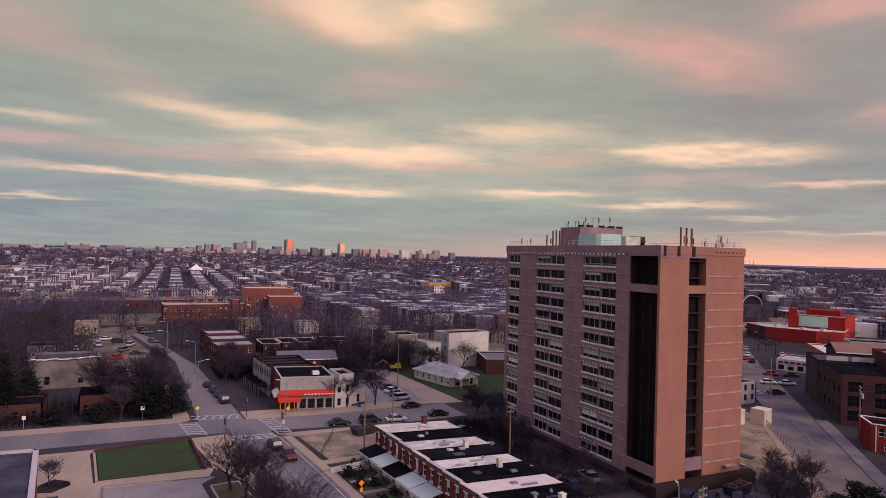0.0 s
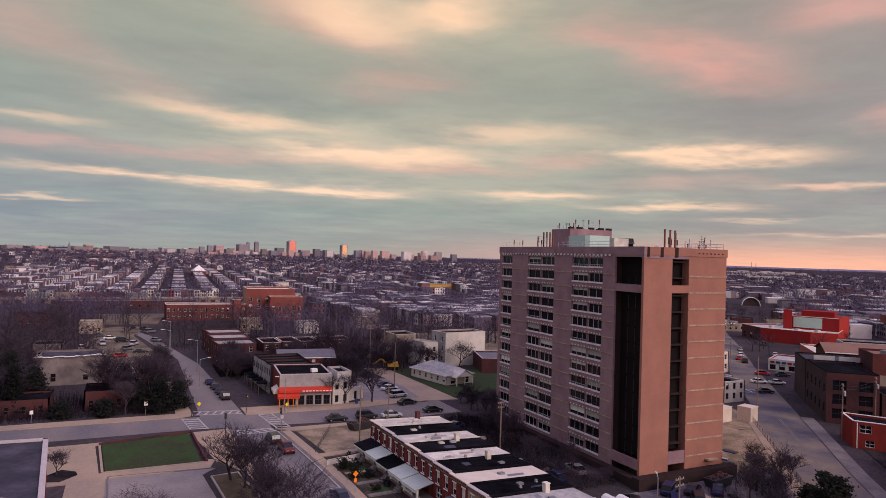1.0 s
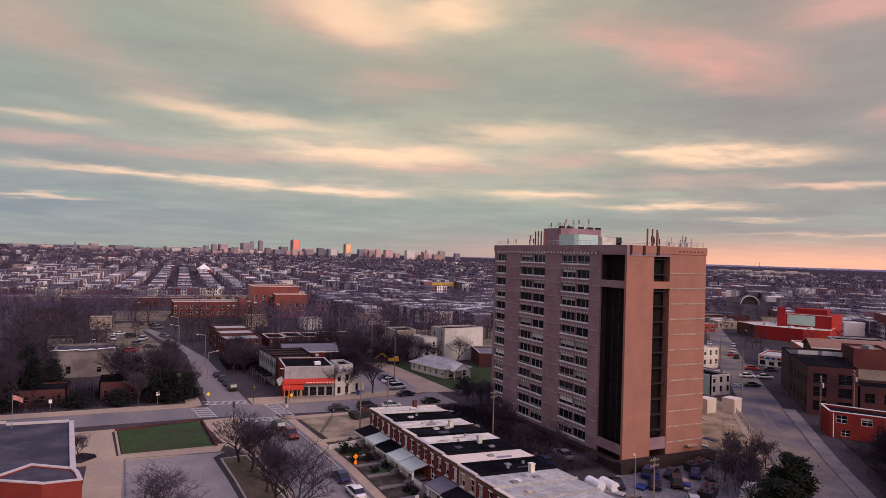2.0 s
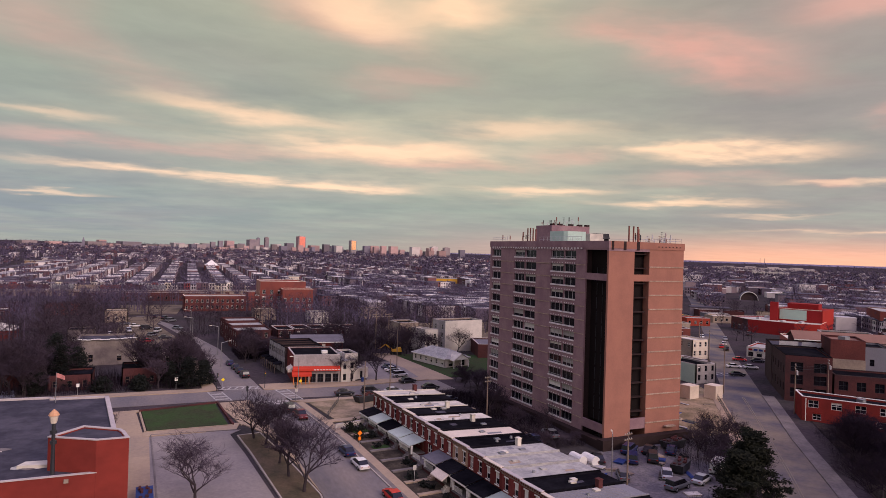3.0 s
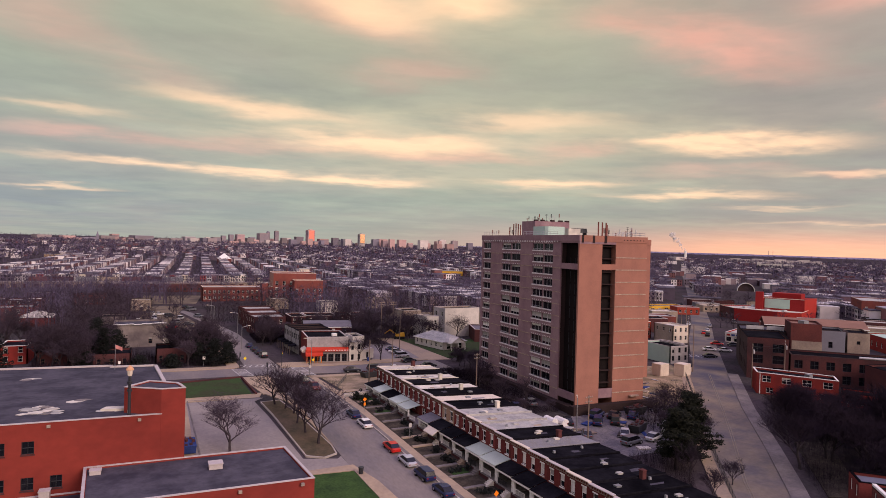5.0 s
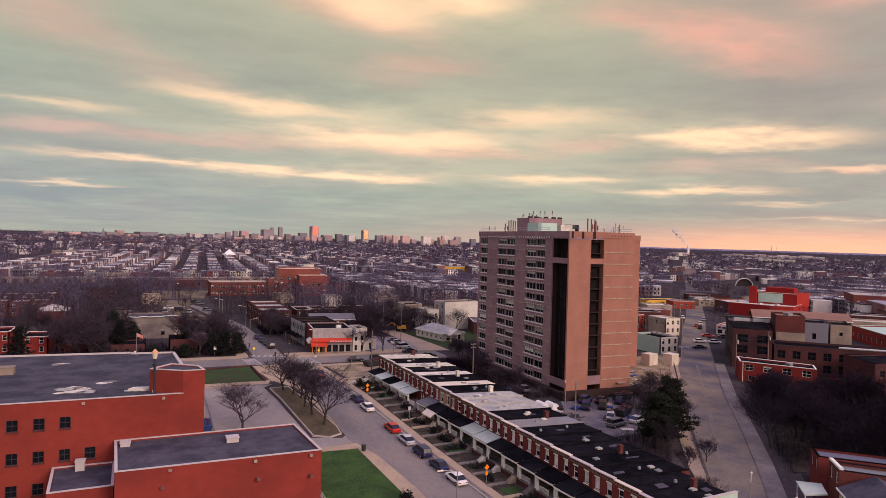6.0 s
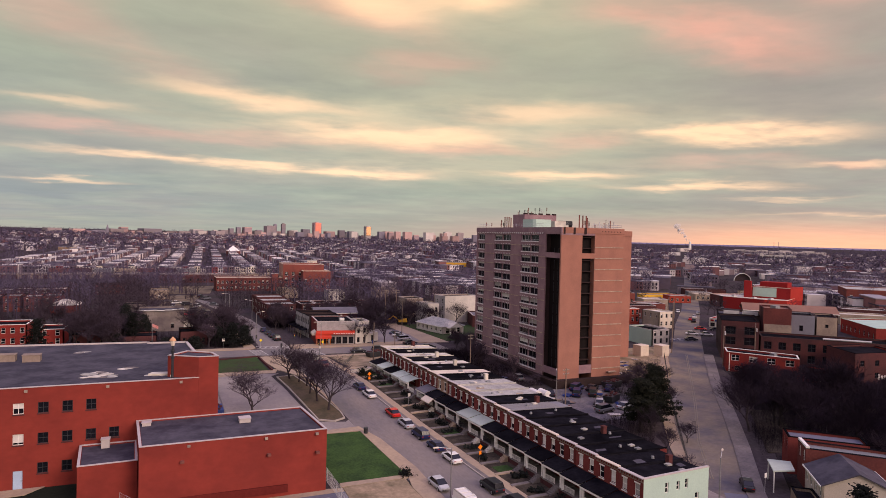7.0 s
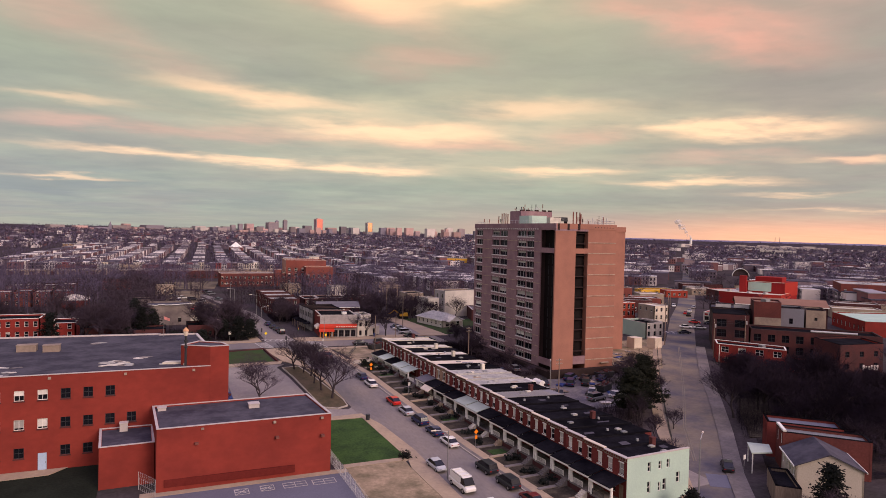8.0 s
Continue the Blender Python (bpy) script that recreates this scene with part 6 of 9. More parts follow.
block("pale_shed", "pale green-white building with a black flat roof", "shed", [(61, 37.5), (68.4, 37.5), (68.4, 50), (61, 50)], 3.8, ["pale_wall", "pale_wall", "mint", "mint"], "tar", {0: [(3, (0.9, 3.3), 0.9, 1.5)]}, fmat="dark_steel")
block("pale_shed", "low shed with a pale flat roof beside the road", "shed", [(72, 52), (81, 52), (81, 62), (72, 62)], 1.8, "tan_wall", "grey_roof", {0: [(2, (0.6,), 1.0, 1.2)]})
for x, y, rz in ((45.4, 24.4, 8), (51.6, 22.6, 14)):
    T = thing("storage_container", "cream storage container in the yard", "container", Matrix.Translation((x, y, G(x, y) + 0.1)) @ Matrix.Rotation(radians(rz), 4, "Z"), "storage containers")
    bm = bm_new()
    box(bm, -1.7, 1.7, -1.5, 1.5, 0, 3.1)
    part("body", bm, "cream", T)
    for k in range(9):
        bm = bm_new()
        box(bm, -1.6 + k * 0.38, -1.46 + k * 0.38, -1.56, -1.5, 0.15, 2.95)
        part("rib", bm, "cream", T)
    bm = bm_new()
    box(bm, -1.76, 1.76, -1.58, 1.52, 3.1, 3.22)
    part("roof", bm, "cream", T)


def brick_office():
    T = block("brick_office", "small red brick building with white-framed windows", "office building", [(55.4, 1.4), (65.3, -13.2), (70.2, -8.6), (60.6, 7.2)], 3.2, "row_office", "tar",
              {0: [(4, (3.2,), 2.0, 1.6), (3, (0.6,), 1.6, 1.3)]}, cop="white", fin=False)
    bm = bm_new()
    tube(bm, (55.6, 0.6, G(57, 4)), (55.6, 0.6, 3.0), 0.09, 0.09, 6)
    part("downpipe", bm, "white", T)
    bm = bm_new()
    box(bm, 64.2, 65.4, -6.4, -5.0, 2.8, 3.5)
    part("roof_unit", bm, "steel", T)
    settle(T)
    block("brick_shed", "low brick lean-to with a dark roof", "shed", [(65.8, -13.6), (70.2, -20.2), (75.4, -16.4), (71.2, -9.6)], 0.6, "row_office", "tar", {0: [(3, (0.8,), 1.0, 1.2)]}, cop="tar")
    T = block("brick_works", "dark brick works with pale scrawls on its wall", "factory", [(77.5, -19.6), (92, -21.6), (98, -10), (83, -7.6)], 5.2, ["ind_brick", "row_office", "ind_brick", "ind_brick"], "tar", {0: [(3, (1.2, 4.4), 1.4, 1.5)]}, fmat="dark_steel", cop="tar", blind=0, fin=False)
    rr = random.Random(6)
    for k in range(6):
        bm = bm_new()
        u = 7.6 + k * 0.95
        p, q = Vector((77.5, -19.75)) + Vector((14.5, -2)).normalized() * u, Vector((77.5, -19.75)) + Vector((14.5, -2)).normalized() * (u + 0.6)
        z = G(85, -20) + 0.8 + rr.uniform(-0.1, 0.3)
        wall_run(bm, tuple(p), tuple(q), z, z + rr.uniform(1.0, 1.5), 0.05)
        part("scrawl_bar", bm, "ledge_pale", T)
    settle(T)


brick_office()


def old_factory():
    """Street building with big openings, lower range beside it, a dark-roofed rear part and the blocks that rise behind."""
    # street and rear walls get near-black brick, their shade put into the colour
    block("factory_building", "sooty three-storey brick factory with large dark windows", "factory", [(68, 15.5), (75.4, 8.3), (90.5, 23.5), (82, 30.5)], 9.7, ["ind_brick", "ind_brick", "soot", "soot"], "tar",
          {0: [(2, (1.0, 4.2, 7.3), 2.8, 2.3)], 3: [(5, (2.0, 6.4), 1.3, 2.0)]}, fmat="dark_steel", cop="tar", blind=0)
    T = block("factory_range", "lower sooty dark brick range with barred openings", "factory", [(75.8, 8.0), (100.4, -15.9), (108, -8), (83.5, 15.8)], 5.7, "ind_brick", "tar",
              {0: [(9, (0.8, 4.2), 2.0, 2.2)]}, fmat="dark_steel", cop="soot", blind=0, fin=False)
    bm = bm_new()
    a, d = Vector((86, -1.7)), Vector((0.72, -0.7))
    tube(bm, (*(a + d * 2), 6.1), (*(a + d * 14), 6.1), 0.3, 0.3, 8)
    part("roof_duct", bm, "steel_pale", T)
    settle(T)
    T = block("rear_factory", "factory building with a dark sheet roof behind the street block", "factory", [(82.4, 31), (92, 22.5), (104, 34), (94, 42.5)], 9.4, "soot", "school_roof", cop="tar", fin=False)
    for u in (0.1, 0.55):
        bm = bm_new()
        p = Vector((82.6, 30.4)).lerp(Vector((92, 22.1)), u)
        q = Vector((82.6, 30.4)).lerp(Vector((92, 22.1)), u + 0.38)
        wall_run(bm, tuple(p), tuple(q), 9.7, 10.9, 0.2)
        part("roof_panel", bm, "steel_pale", T, "pale sheet panel on the roof edge")
    settle(T)
    gabled("factory_hall", "factory hall with a brown gable roof", "factory", (106, 41.5), (128, 21.5), 12, 10.6, 12.6, "ind_brick", "brown_roof", over=0.5)
    T = block("factory_tower", "tall blank red brick factory block", "factory", [(87, 17), (92.6, 11.4), (101, 19.5), (95, 25.5)], 12.8, ["tall_brick", "tall_brick", "ind_brick", "ind_brick"], "brown_roof", cop="ind_brick", fin=False)
    bm = bm_new()
    wall_run(bm, (87.1, 16.7), (92.5, 11.2), 5.4, 7.9, 0.25)
    part("rendered_panel", bm, "tan_wall", T, "stained pale rendered panel low on the brick")
    bm = bm_new()
    box(bm, 90.5, 92.5, 15.5, 17.5, 12.3, 13.6)
    part("roof_unit", bm, "steel", T)
    settle(T)
    block("grey_block", "blue-grey rendered factory block", "factory", [(100.8, 19.2), (106, 13.6), (115, 22), (109, 28)], 10.2, "grey_render", "tar", {0: [(1, (6.6,), 1.1, 1.8)]}, fmat="dark_steel", cop="soot")
    block("tan_factory", "tan rendered factory block", "factory", [(106.4, 13.2), (110.5, 9.2), (120, 18), (115.4, 22)], 10.0, ["tan_wall", "ind_brick", "tan_wall", "tan_wall"], "tar", {0: [(1, (8.2,), 0.9, 1.0)]}, fmat="dark_steel", cop="soot")
    block("pale_roofed_works", "wine-red brick works with a pale flat roof", "factory", [(164, 46), (146, 20), (172, 4), (192, 34)], 4.0, "row_office", "mint", {0: [(8, (1.5,), 1.2, 1.8)]}, cop="mint")
    block("pale_roofed_works", "brick works with a wide pale flat roof", "factory", [(132, 62), (150, 44), (172, 66), (153, 84)], 4.4, "ind_brick_red", "white_roof", {0: [(8, (1.5,), 1.2, 1.8)]}, cop="cream")
    block("warehouse", "large brown-red brick warehouse with small windows", "warehouse", [(258, 110), (300, 62), (325, 85), (283, 133)], 9.6, "far_brick", "grey_roof", {0: [(14, (2.0, 6.0), 1.4, 2.0)]}, fmat="dark_steel")
    for k, (x, y) in enumerate(((186, 62), (205, 75), (178, 84), (122, -6), (140, -12), (212, 48), (225, 70))):
        block("works_shed", "low works shed with a flat roof", "shed", [(x, y), (x + 14, y - 13), (x + 22, y - 5), (x + 8, y + 8)], 3.2 + 0.5 * (k % 3), ("tan_wall", "ind_brick", "pale_wall")[k % 3], ("white_roof", "grey_roof", "tar")[k % 3], {0: [(4, (1.0,), 1.2, 1.4)]}, group="works sheds")


old_factory()


M["lamp_steel"] = mat("dull_lamp_steel", (0.2, 0.19, 0.19), 0.6, 0.3, var=0.2)
M["cream_dim"] = mat("cream_render", (0.42, 0.36, 0.3), 0.85, var=0.12, scale=0.3)
# brighter copy of the red cladding, sunlight put into the colour
M["red_lit"] = mat("red_as_if_sunlit", (0.34, 0.034, 0.026), 0.7, var=0.08, scale=0.1, fine=2)
# far city colours with the distance haze mixed in
M["city_pink"] = mat("hazy_pink_walls", (0.42, 0.27, 0.25), 0.8, var=0.12, scale=0.01, fine=0.05, bump=0.0, rand=0.2)
M["city_dark"] = mat("hazy_slate_walls", (0.19, 0.165, 0.2), 0.7, var=0.12, scale=0.01, fine=0.05, bump=0.0, rand=0.25)
M["city_pale"] = mat("hazy_pale_walls", (0.5, 0.43, 0.4), 0.8, var=0.12, scale=0.01, fine=0.05, bump=0.0, rand=0.2)
M["city_glass"] = glassy("far_glass", (0.05, 0.045, 0.06), 0.2)
# saturated colours that paint a sun glint on two far towers
M["gold"] = mat("sunlit_gold_glass", (0.9, 0.5, 0.25), 0.25, 0.9, var=0.1, scale=0.05, fine=0.2, bump=0.0)
M["rose_glass"] = mat("sunlit_rose_glass", (0.75, 0.24, 0.17), 0.3, 0.8, var=0.1, scale=0.05, fine=0.2, bump=0.0)
M["yellow_brick"] = mat("buff_brick", (0.3, 0.2, 0.12), 0.9, var=0.12, scale=0.1)


def red_factory():
    T = block("red_factory", "red-clad factory with pale roofs and a taller block", "factory", [(189, 130), (195.6, 110), (203, 102.5), (232, 118), (222, 140), (196, 146)], 4.7, ["red_metal", "red_lit", "red_lit", "red_metal", "red_metal", "ind_brick"], "white_roof",
              {5: [(3, (0.4,), 2.4, 2.6)]}, cop="cream", fmat="dark_steel", fin=False)
    bm = bm_new()
    prism(bm, [(205, 127), (213.4, 109.2), (233, 117.4), (225, 136)], 0, 10.2)
    part("tall_block", bm, "red_metal", T, "taller red-clad block")
    # sheet over the block's end that paints it sunlit
    bm = bm_new()
    wall_run(bm, (213.4, 108.9), (233.2, 117.2), 3.0, 10.3, 0.25)
    part("end_cladding", bm, "red_lit", T, "end face coloured orange-red as if sunlit")
    bm = bm_new()
    wall_run(bm, (205.4, 125.6), (210.4, 115), 5.2, 9.9, 0.4)
    part("white_band", bm, "mint", T, "pale green-white cladding band")
    bm = bm_new()
    wall_run(bm, (204.9, 127.3), (213.3, 109.2), 10.2, 10.45, 0.4)
    part("roof_edge", bm, "cream", T)
    bm = bm_new()
    prism(bm, [(201.6, 128), (203.4, 125), (205.6, 126.4), (204, 129.4)], 0, 13.2)
    part("chimney", bm, "red_metal", T)
    bm = bm_new()
    prism(bm, [(210, 125), (216, 113), (224, 117), (218, 129)], 10.2, 12.8)
    part("roof_house", bm, "red_metal", T)
    for x, y in ((198, 118), (203, 112), (199, 132), (212, 138)):
        bm = bm_new()
        box(bm, x - 1, x + 1, y - 0.8, y + 0.8, 4.2, 5.3)
        part("roof_unit", bm, "steel_pale", T)
    settle(T)


red_factory()
T = block("street_store", "low white shop with a blue sign strip", "shop", [(119.5, 71), (124, 60.5), (138, 67), (133, 78)], 2.2, ["white_wall", "row_bright", "row_bright", "red_metal"], "grey_roof", {0: [(4, (0.3,), 1.8, 1.6)]}, fmat="dark_steel", fin=False)
for k in range(6):
    bm = bm_new()
    a, d = Vector((119.4, 70.9)), Vector((4.5, -10.5)).normalized()
    p, q = a + d * (0.6 + k * 1.75), a + d * (1.9 + k * 1.75)
    wall_run(bm, tuple(p), tuple(q), 1.0, 1.7, 0.06)
    part("sign_bar", bm, "blue_box" if k % 3 else "red_metal", T)
settle(T)
block("yellow_shop", "low yellow-fronted shop by the road", "shop", [(171, 172), (194, 170), (198, 180), (175, 182)], 2.0, "yellow", "tar", {0: [(5, (0.5,), 2.0, 1.6)]})
for k, (x, y, h, wl) in enumerate(((178, 158, 2.6, "row_bright"), (205, 166, 2.4, "tan_wall"), (140, 160, 4.6, "far_brick"), (118, 142, 4.6, "ind_brick"), (214, 178, 2.4, "slate"), (226, 196, 3.0, "ind_brick"), (128, 185, 5.2, "far_brick"), (150, 205, 5.0, "far_brick_pale"), (104, 102, 4.4, "ind_brick"), (118, 112, 4.0, "far_brick"), (134, 128, 4.2, "tan_wall"))):
    block("street_shop", "small shop building along the far street", "shop", [(x, y), (x + 11, y - 5), (x + 15, y + 5), (x + 4, y + 10)], h, wl, ("grey_roof", "white_roof", "tar")[k % 3], {0: [(4, (1.0,), 1.2, 1.6)]}, group="far street shops")
# white arched hall far out
T = thing("arched_hall", "pale arched hall roof beyond the factory", "hall", Matrix.Translation((405, 313, G(405, 313))) @ Matrix.Rotation(radians(-45), 4, "Z") @ Matrix.Scale(0.82, 4))
bm = bm_new()
for k in range(12):
    a0, a1 = math.pi * k / 12, math.pi * (k + 1) / 12
    v = [bm.verts.new((math.cos(a) * r, y, math.sin(a) * r)) for y in (0, 3) for a, r in ((a0, 9), (a1, 9), (a1, 8.5), (a0, 8.5))]
    for f in ((0, 1, 5, 4), (3, 2, 1, 0), (7, 6, 2, 3), (4, 5, 6, 7)):
        bm.faces.new([v[i] for i in f])
part("arch", bm, "white", T)
bm = bm_new()
for k in range(12):
    a0, a1 = math.pi * k / 12, math.pi * (k + 1) / 12
    v = [bm.verts.new((math.cos(a) * 8.6, y, math.sin(a) * 8.6)) for y in (3, 26) for a in (a0, a1)]
    bm.faces.new((v[0], v[1], v[3], v[2]))
part("vault", bm, "slate", T)
bm = bm_new()
prism(bm, [(math.cos(math.pi * k / 12) * 8.3, math.sin(math.pi * k / 12) * 8.3) for k in range(13)], -0.2, 0.2)
end = part("end_wall", bm, "soot", T)
end.matrix_basis = Matrix.Translation((0, 2, 0)) @ Matrix.Rotation(math.pi / 2, 4, "X")


def lower_right_houses():
    # brick terrace end with a pale roof edge, and a rendered house with a dark ridge roof
    T = block("brick_house", "red brick house with a grey roof and pale roof edge", "house", [(3.8, -62.8), (12.4, -71.8), (15.2, -68.5), (6.6, -59.2)], 1.6, "tall_brick", "steel", {3: [(2, (4.0,), 0.9, 1.8)]}, cop="tar", fin=False)
    bm = bm_new()
    wall_run(bm, (6.7, -59.1), (3.7, -62.9), 1.75, 2.05, 0.5)
    part("roof_edge", bm, "white", T)
    bm = bm_new()
    prism(bm, [(-1.6, -61.6), (1.8, -62.6), (4.8, -59.4), (2.2, -57.2)], -1.75, -1.55)
    part("porch_roof", bm, "porch_green", T, "pale flat porch roof")
    for x, y in ((-1.3, -61.5), (2.1, -57.6)):
        bm = bm_new()
        tube(bm, (x, y, G(x, y)), (x, y, -1.7), 0.1, 0.1, 6)
        part("porch_post", bm, "white", T)
    settle(T)
    block("slate_house", "brick house with a blue-grey roof behind the porch", "house", [(6.6, -57.4), (14.8, -65.4), (18.2, -61.6), (10.0, -53.6)], 1.6, "row_brick", "asphalt_blue", {3: [(2, (3.6,), 0.9, 1.7)]}, cop="tar")
    H2 = gabled("rendered_house", "cream rendered house with a dark ridge roof", "house", (0, 0), (8.7, 0), 9.0, 4.5, 6.5, "cream_dim", "school_roof", {2: (4, (2.6,), 1.0, 1.6), 0: (4, (2.6,), 1.0, 1.6)}, over=0.3)
    H2.matrix_basis = Matrix.Translation((3.3, -70.0, G(3.3, -70.0))) @ Matrix.Rotation(radians(51.5 + 180), 4, "Z")
    block("porch_block", "dark lean-to porch with a black roof", "porch", [(-8.2, -71.6), (-5.8, -74.0), (-0.6, -67.4), (-2.8, -65.6)], -2.4, "wood", "tar", cop="tar")


lower_right_houses()

# ---------------------------------------------------------------- trees


def grow(seed, height, spread, levels=5, twigs=5, droop=0.0, forks=(3, 3, 3, 3), thin=0.035):
    """Meshes of a bare tree: trunk with limbs, and the crown of branches and twigs."""
    rnd = random.Random(seed)
    trunk, crown = bm_new(), bm_new()

    def limb(p, d, ln, r, lev):
        bm = trunk if lev < 2 else crown
        n = 7 if lev == 0 else 5 if lev == 1 else 3
        steps = 3 if lev < 3 else 2
        q = p.copy()
        for s in range(steps):
            d = (d + Vector((rnd.uniform(-1, 1), rnd.uniform(-1, 1), rnd.uniform(-0.5, 0.7) - droop)) * 0.16).normalized()
            e = q + d * ln / steps
            tube(bm, q, e, r * (1 - s / steps * 0.45), r * (1 - (s + 1) / steps * 0.45), n, caps=False)
            q = e
            if lev + 1 < levels and s > 0 or lev == 0 and s == steps - 1:
                k = forks[min(lev, len(forks) - 1)]
                for c in range(k if s == steps - 1 else max(1, k - 1)):
                    az = rnd.uniform(0, 2 * math.pi)
                    up = rnd.uniform(0.25, 1.0)
                    side = Vector((math.cos(az), math.sin(az), 0))
                    nd = (d * up + side * spread * rnd.uniform(0.5, 1.0) + Vector((0, 0, 0.25))).normalized()
                    limb(q - d * rnd.uniform(0, 0.3) * ln / steps, nd, ln * rnd.uniform(0.62, 0.88), r * 0.5, lev + 1)
        if lev >= levels - 1:
            for c in range(twigs):
                td = (d + Vector((rnd.uniform(-1, 1), rnd.uniform(-1, 1), rnd.uniform(-0.7, 0.9)))).normalized()
                s = td.orthogonal().normalized() * thin
                b = q - d * rnd.uniform(0, ln * 0.9)
                crown.faces.new([crown.verts.new(x) for x in (b - s, b + s, b + td * ln * rnd.uniform(0.6, 1.2))])

    limb(Vector((0, 0, -0.3)), Vector((0, 0, 1)), height * 0.3, height * 0.02 + 0.03, 0)
    return mesh_of("trunk", trunk, "bark"), mesh_of("crown", crown, "twig")


TREES = [grow(11, 15, 0.9, twigs=6, thin=0.03), grow(12, 17, 0.8, twigs=6, thin=0.03), grow(13, 13, 1.1, twigs=6, thin=0.03), grow(14, 18, 0.7, twigs=6, thin=0.03), grow(15, 11, 1.0, twigs=6, thin=0.03)]
THICKET = []      # the same trees with darker twigs
for tr, cr in TREES:
    cr = cr.copy()
    cr.materials[0] = M["dark_twig"]
    THICKET.append((tr, cr))
ISLE = [grow(31, 11, 1.05, 5, 5, thin=0.024), grow(32, 13, 0.95, 5, 5, thin=0.024)]
BIG = [grow(21, 11, 1.15, 6, 2, thin=0.02), grow(22, 14, 0.95, 6, 2, thin=0.02)]


ROADSIDE = (BIG[1][0], BIG[1][1].copy())
ROADSIDE[1].materials[0] = M["dark_twig"]


def tree(kind, x, y, s=1.0, rot=0.0, label="bare winter tree with dark spreading twigs", group="", z=None):
    tr, cr = kind
    T = thing("bare_tree", label, "tree", Matrix.LocRotScale((x, y, (G(x, y) if z is None else z)), Euler((0, 0, rot)), (s, s, s)), group)
    part("trunk", tr, None, T)
    part("crown", cr, None, T)


rt = random.Random(77)
for x, y, k, s in ((-59.3, 22.4, 0, 0.75), (-57.0, 14.8, 1, 0.62), (-57.4, 9.2, 3, 0.55), (-56.9, 3.6, 1, 0.68), (-55.9, -2.2, 0, 0.9), (-58.0, 18.6, 2, 0.6)):
    tree(ISLE[k % 2], x, y, s * 1.3, rt.uniform(0, 6), "bare spreading tree on the planted island", "island trees")
tree(BIG[0], -70.8, -2.2, 1.05, 1.0, "bare spreading tree beside the car park", "")
for x, y, s in ((-32.7, 67.0, 0.5), (-28.2, 66.4, 0.5), (-21.8, 65.6, 0.62)):
    tree(TREES[1], x, y, s, rt.uniform(0, 6), "small bare street tree by the shop", "shop street trees")
tree(BIG[1], 19.0, 101.5, 0.75, 0.8, "dark bare tree before the white gable wall")
tree(TREES[4], -83.2, 33.2, 0.45, 0.3, "small bare tree in a planter")
# woods north-west of the crossing and beyond the shop


GROVES = {}


def grove_tree(v, f, r, x, y, s):
    """Adds a bare tree of limbs and twigs to the vertices v and faces f."""
    z, h = G(x, y), 13.0 * s

    def blade(p, q, w):
        side = (q - p).cross(Vector((r.uniform(-1, 1), r.uniform(-1, 1), 0.3))).normalized() * w
        i = len(v)
        v.extend((tuple(p - side), tuple(p + side), tuple(q)))
        f.append((i, i + 1, i + 2))

    foot = Vector((x, y, z - 0.3))
    top = foot + Vector((r.uniform(-0.8, 0.8), r.uniform(-0.8, 0.8), h * 0.8))
    for k in range(3):
        blade(foot, top, 0.022 * h)
    for k in range(16):
        u = 0.25 + 0.7 * k / 16
        p = foot.lerp(top, u)
        a = k * 2.4 + r.uniform(-0.5, 0.5)
        q = p + Vector((math.cos(a), math.sin(a), r.uniform(0.5, 1.3))) * h * 0.34 * (1.15 - u * 0.6)
        blade(p, q, 0.007 * h)
        for c in range(13):
            b = p.lerp(q, r.uniform(0.3, 1.0))
            blade(b, b + Vector((math.cos(a) + r.uniform(-1.1, 1.1), math.sin(a) + r.uniform(-1.1, 1.1), r.uniform(-0.2, 1.4))) * h * 0.095, 0.045)


def grove(n, x0, x1, y0, y1, s0, s1, seed, group, avoid=(), joined=False):
    r = random.Random(seed)
    done = 0
    while done < n:
        x, y = r.uniform(x0, x1), r.uniform(y0, y1)
        if any(a <= x <= b and c <= y <= d for a, b, c, d in avoid):
            continue
        if joined:
            grove_tree(*GROVES.setdefault("far", ([], [])), r, x, y, r.uniform(s0, s1))
        else:
            tree(r.choice(TREES), x, y, r.uniform(s0, s1), r.uniform(0, 6.3), group=group)
        done += 1


grove(60, -150, -65, 71, 106, 0.45, 0.85, 5, "wood by the street", ((-152, -112, 70, 100), (-92.5, -79.5, 70, 107), (-66, -50, 60, 110)))
grove(22, -150, -114, 102, 190, 0.6, 1.0, 36, "wood by the street", joined=True)
grove(12, -50.4, -45, 100, 126, 0.4, 0.6, 41, "trees by the side street")
grove(9, -66.5, -63.5, 76, 135, 0.4, 0.65, 42, "trees by the side street")
grove(16, -96, -80, 120, 190, 0.5, 0.9, 37, "wood by the street", joined=True)
grove(46, -116, -93, 128, 222, 0.75, 1.1, 6, "wood by the street", joined=True)
grove(44, -46, 12, 88, 126, 0.45, 0.8, 7, "wood behind the shop", ((-46, -24, 64, 100), (-14, 14, 62, 99)))
grove(70, -40, 70, 140, 240, 0.7, 1.1, 8, "wood behind the shop", ((-52, -34, 120, 170),), joined=True)
grove(12, -5, 1, 44, 60, 0.3, 0.45, 9, "trees beside the tower", ((-0.5, 30, -10, 47),))
grove(12, -12, -3.5, 2, 44, 0.28, 0.45, 19, "trees beside the tower")
ROAD_T = lambda x, y: (x - 23) * 0.75 - (y + 20.5) * 0.66      # metres east of the slanting street's middle
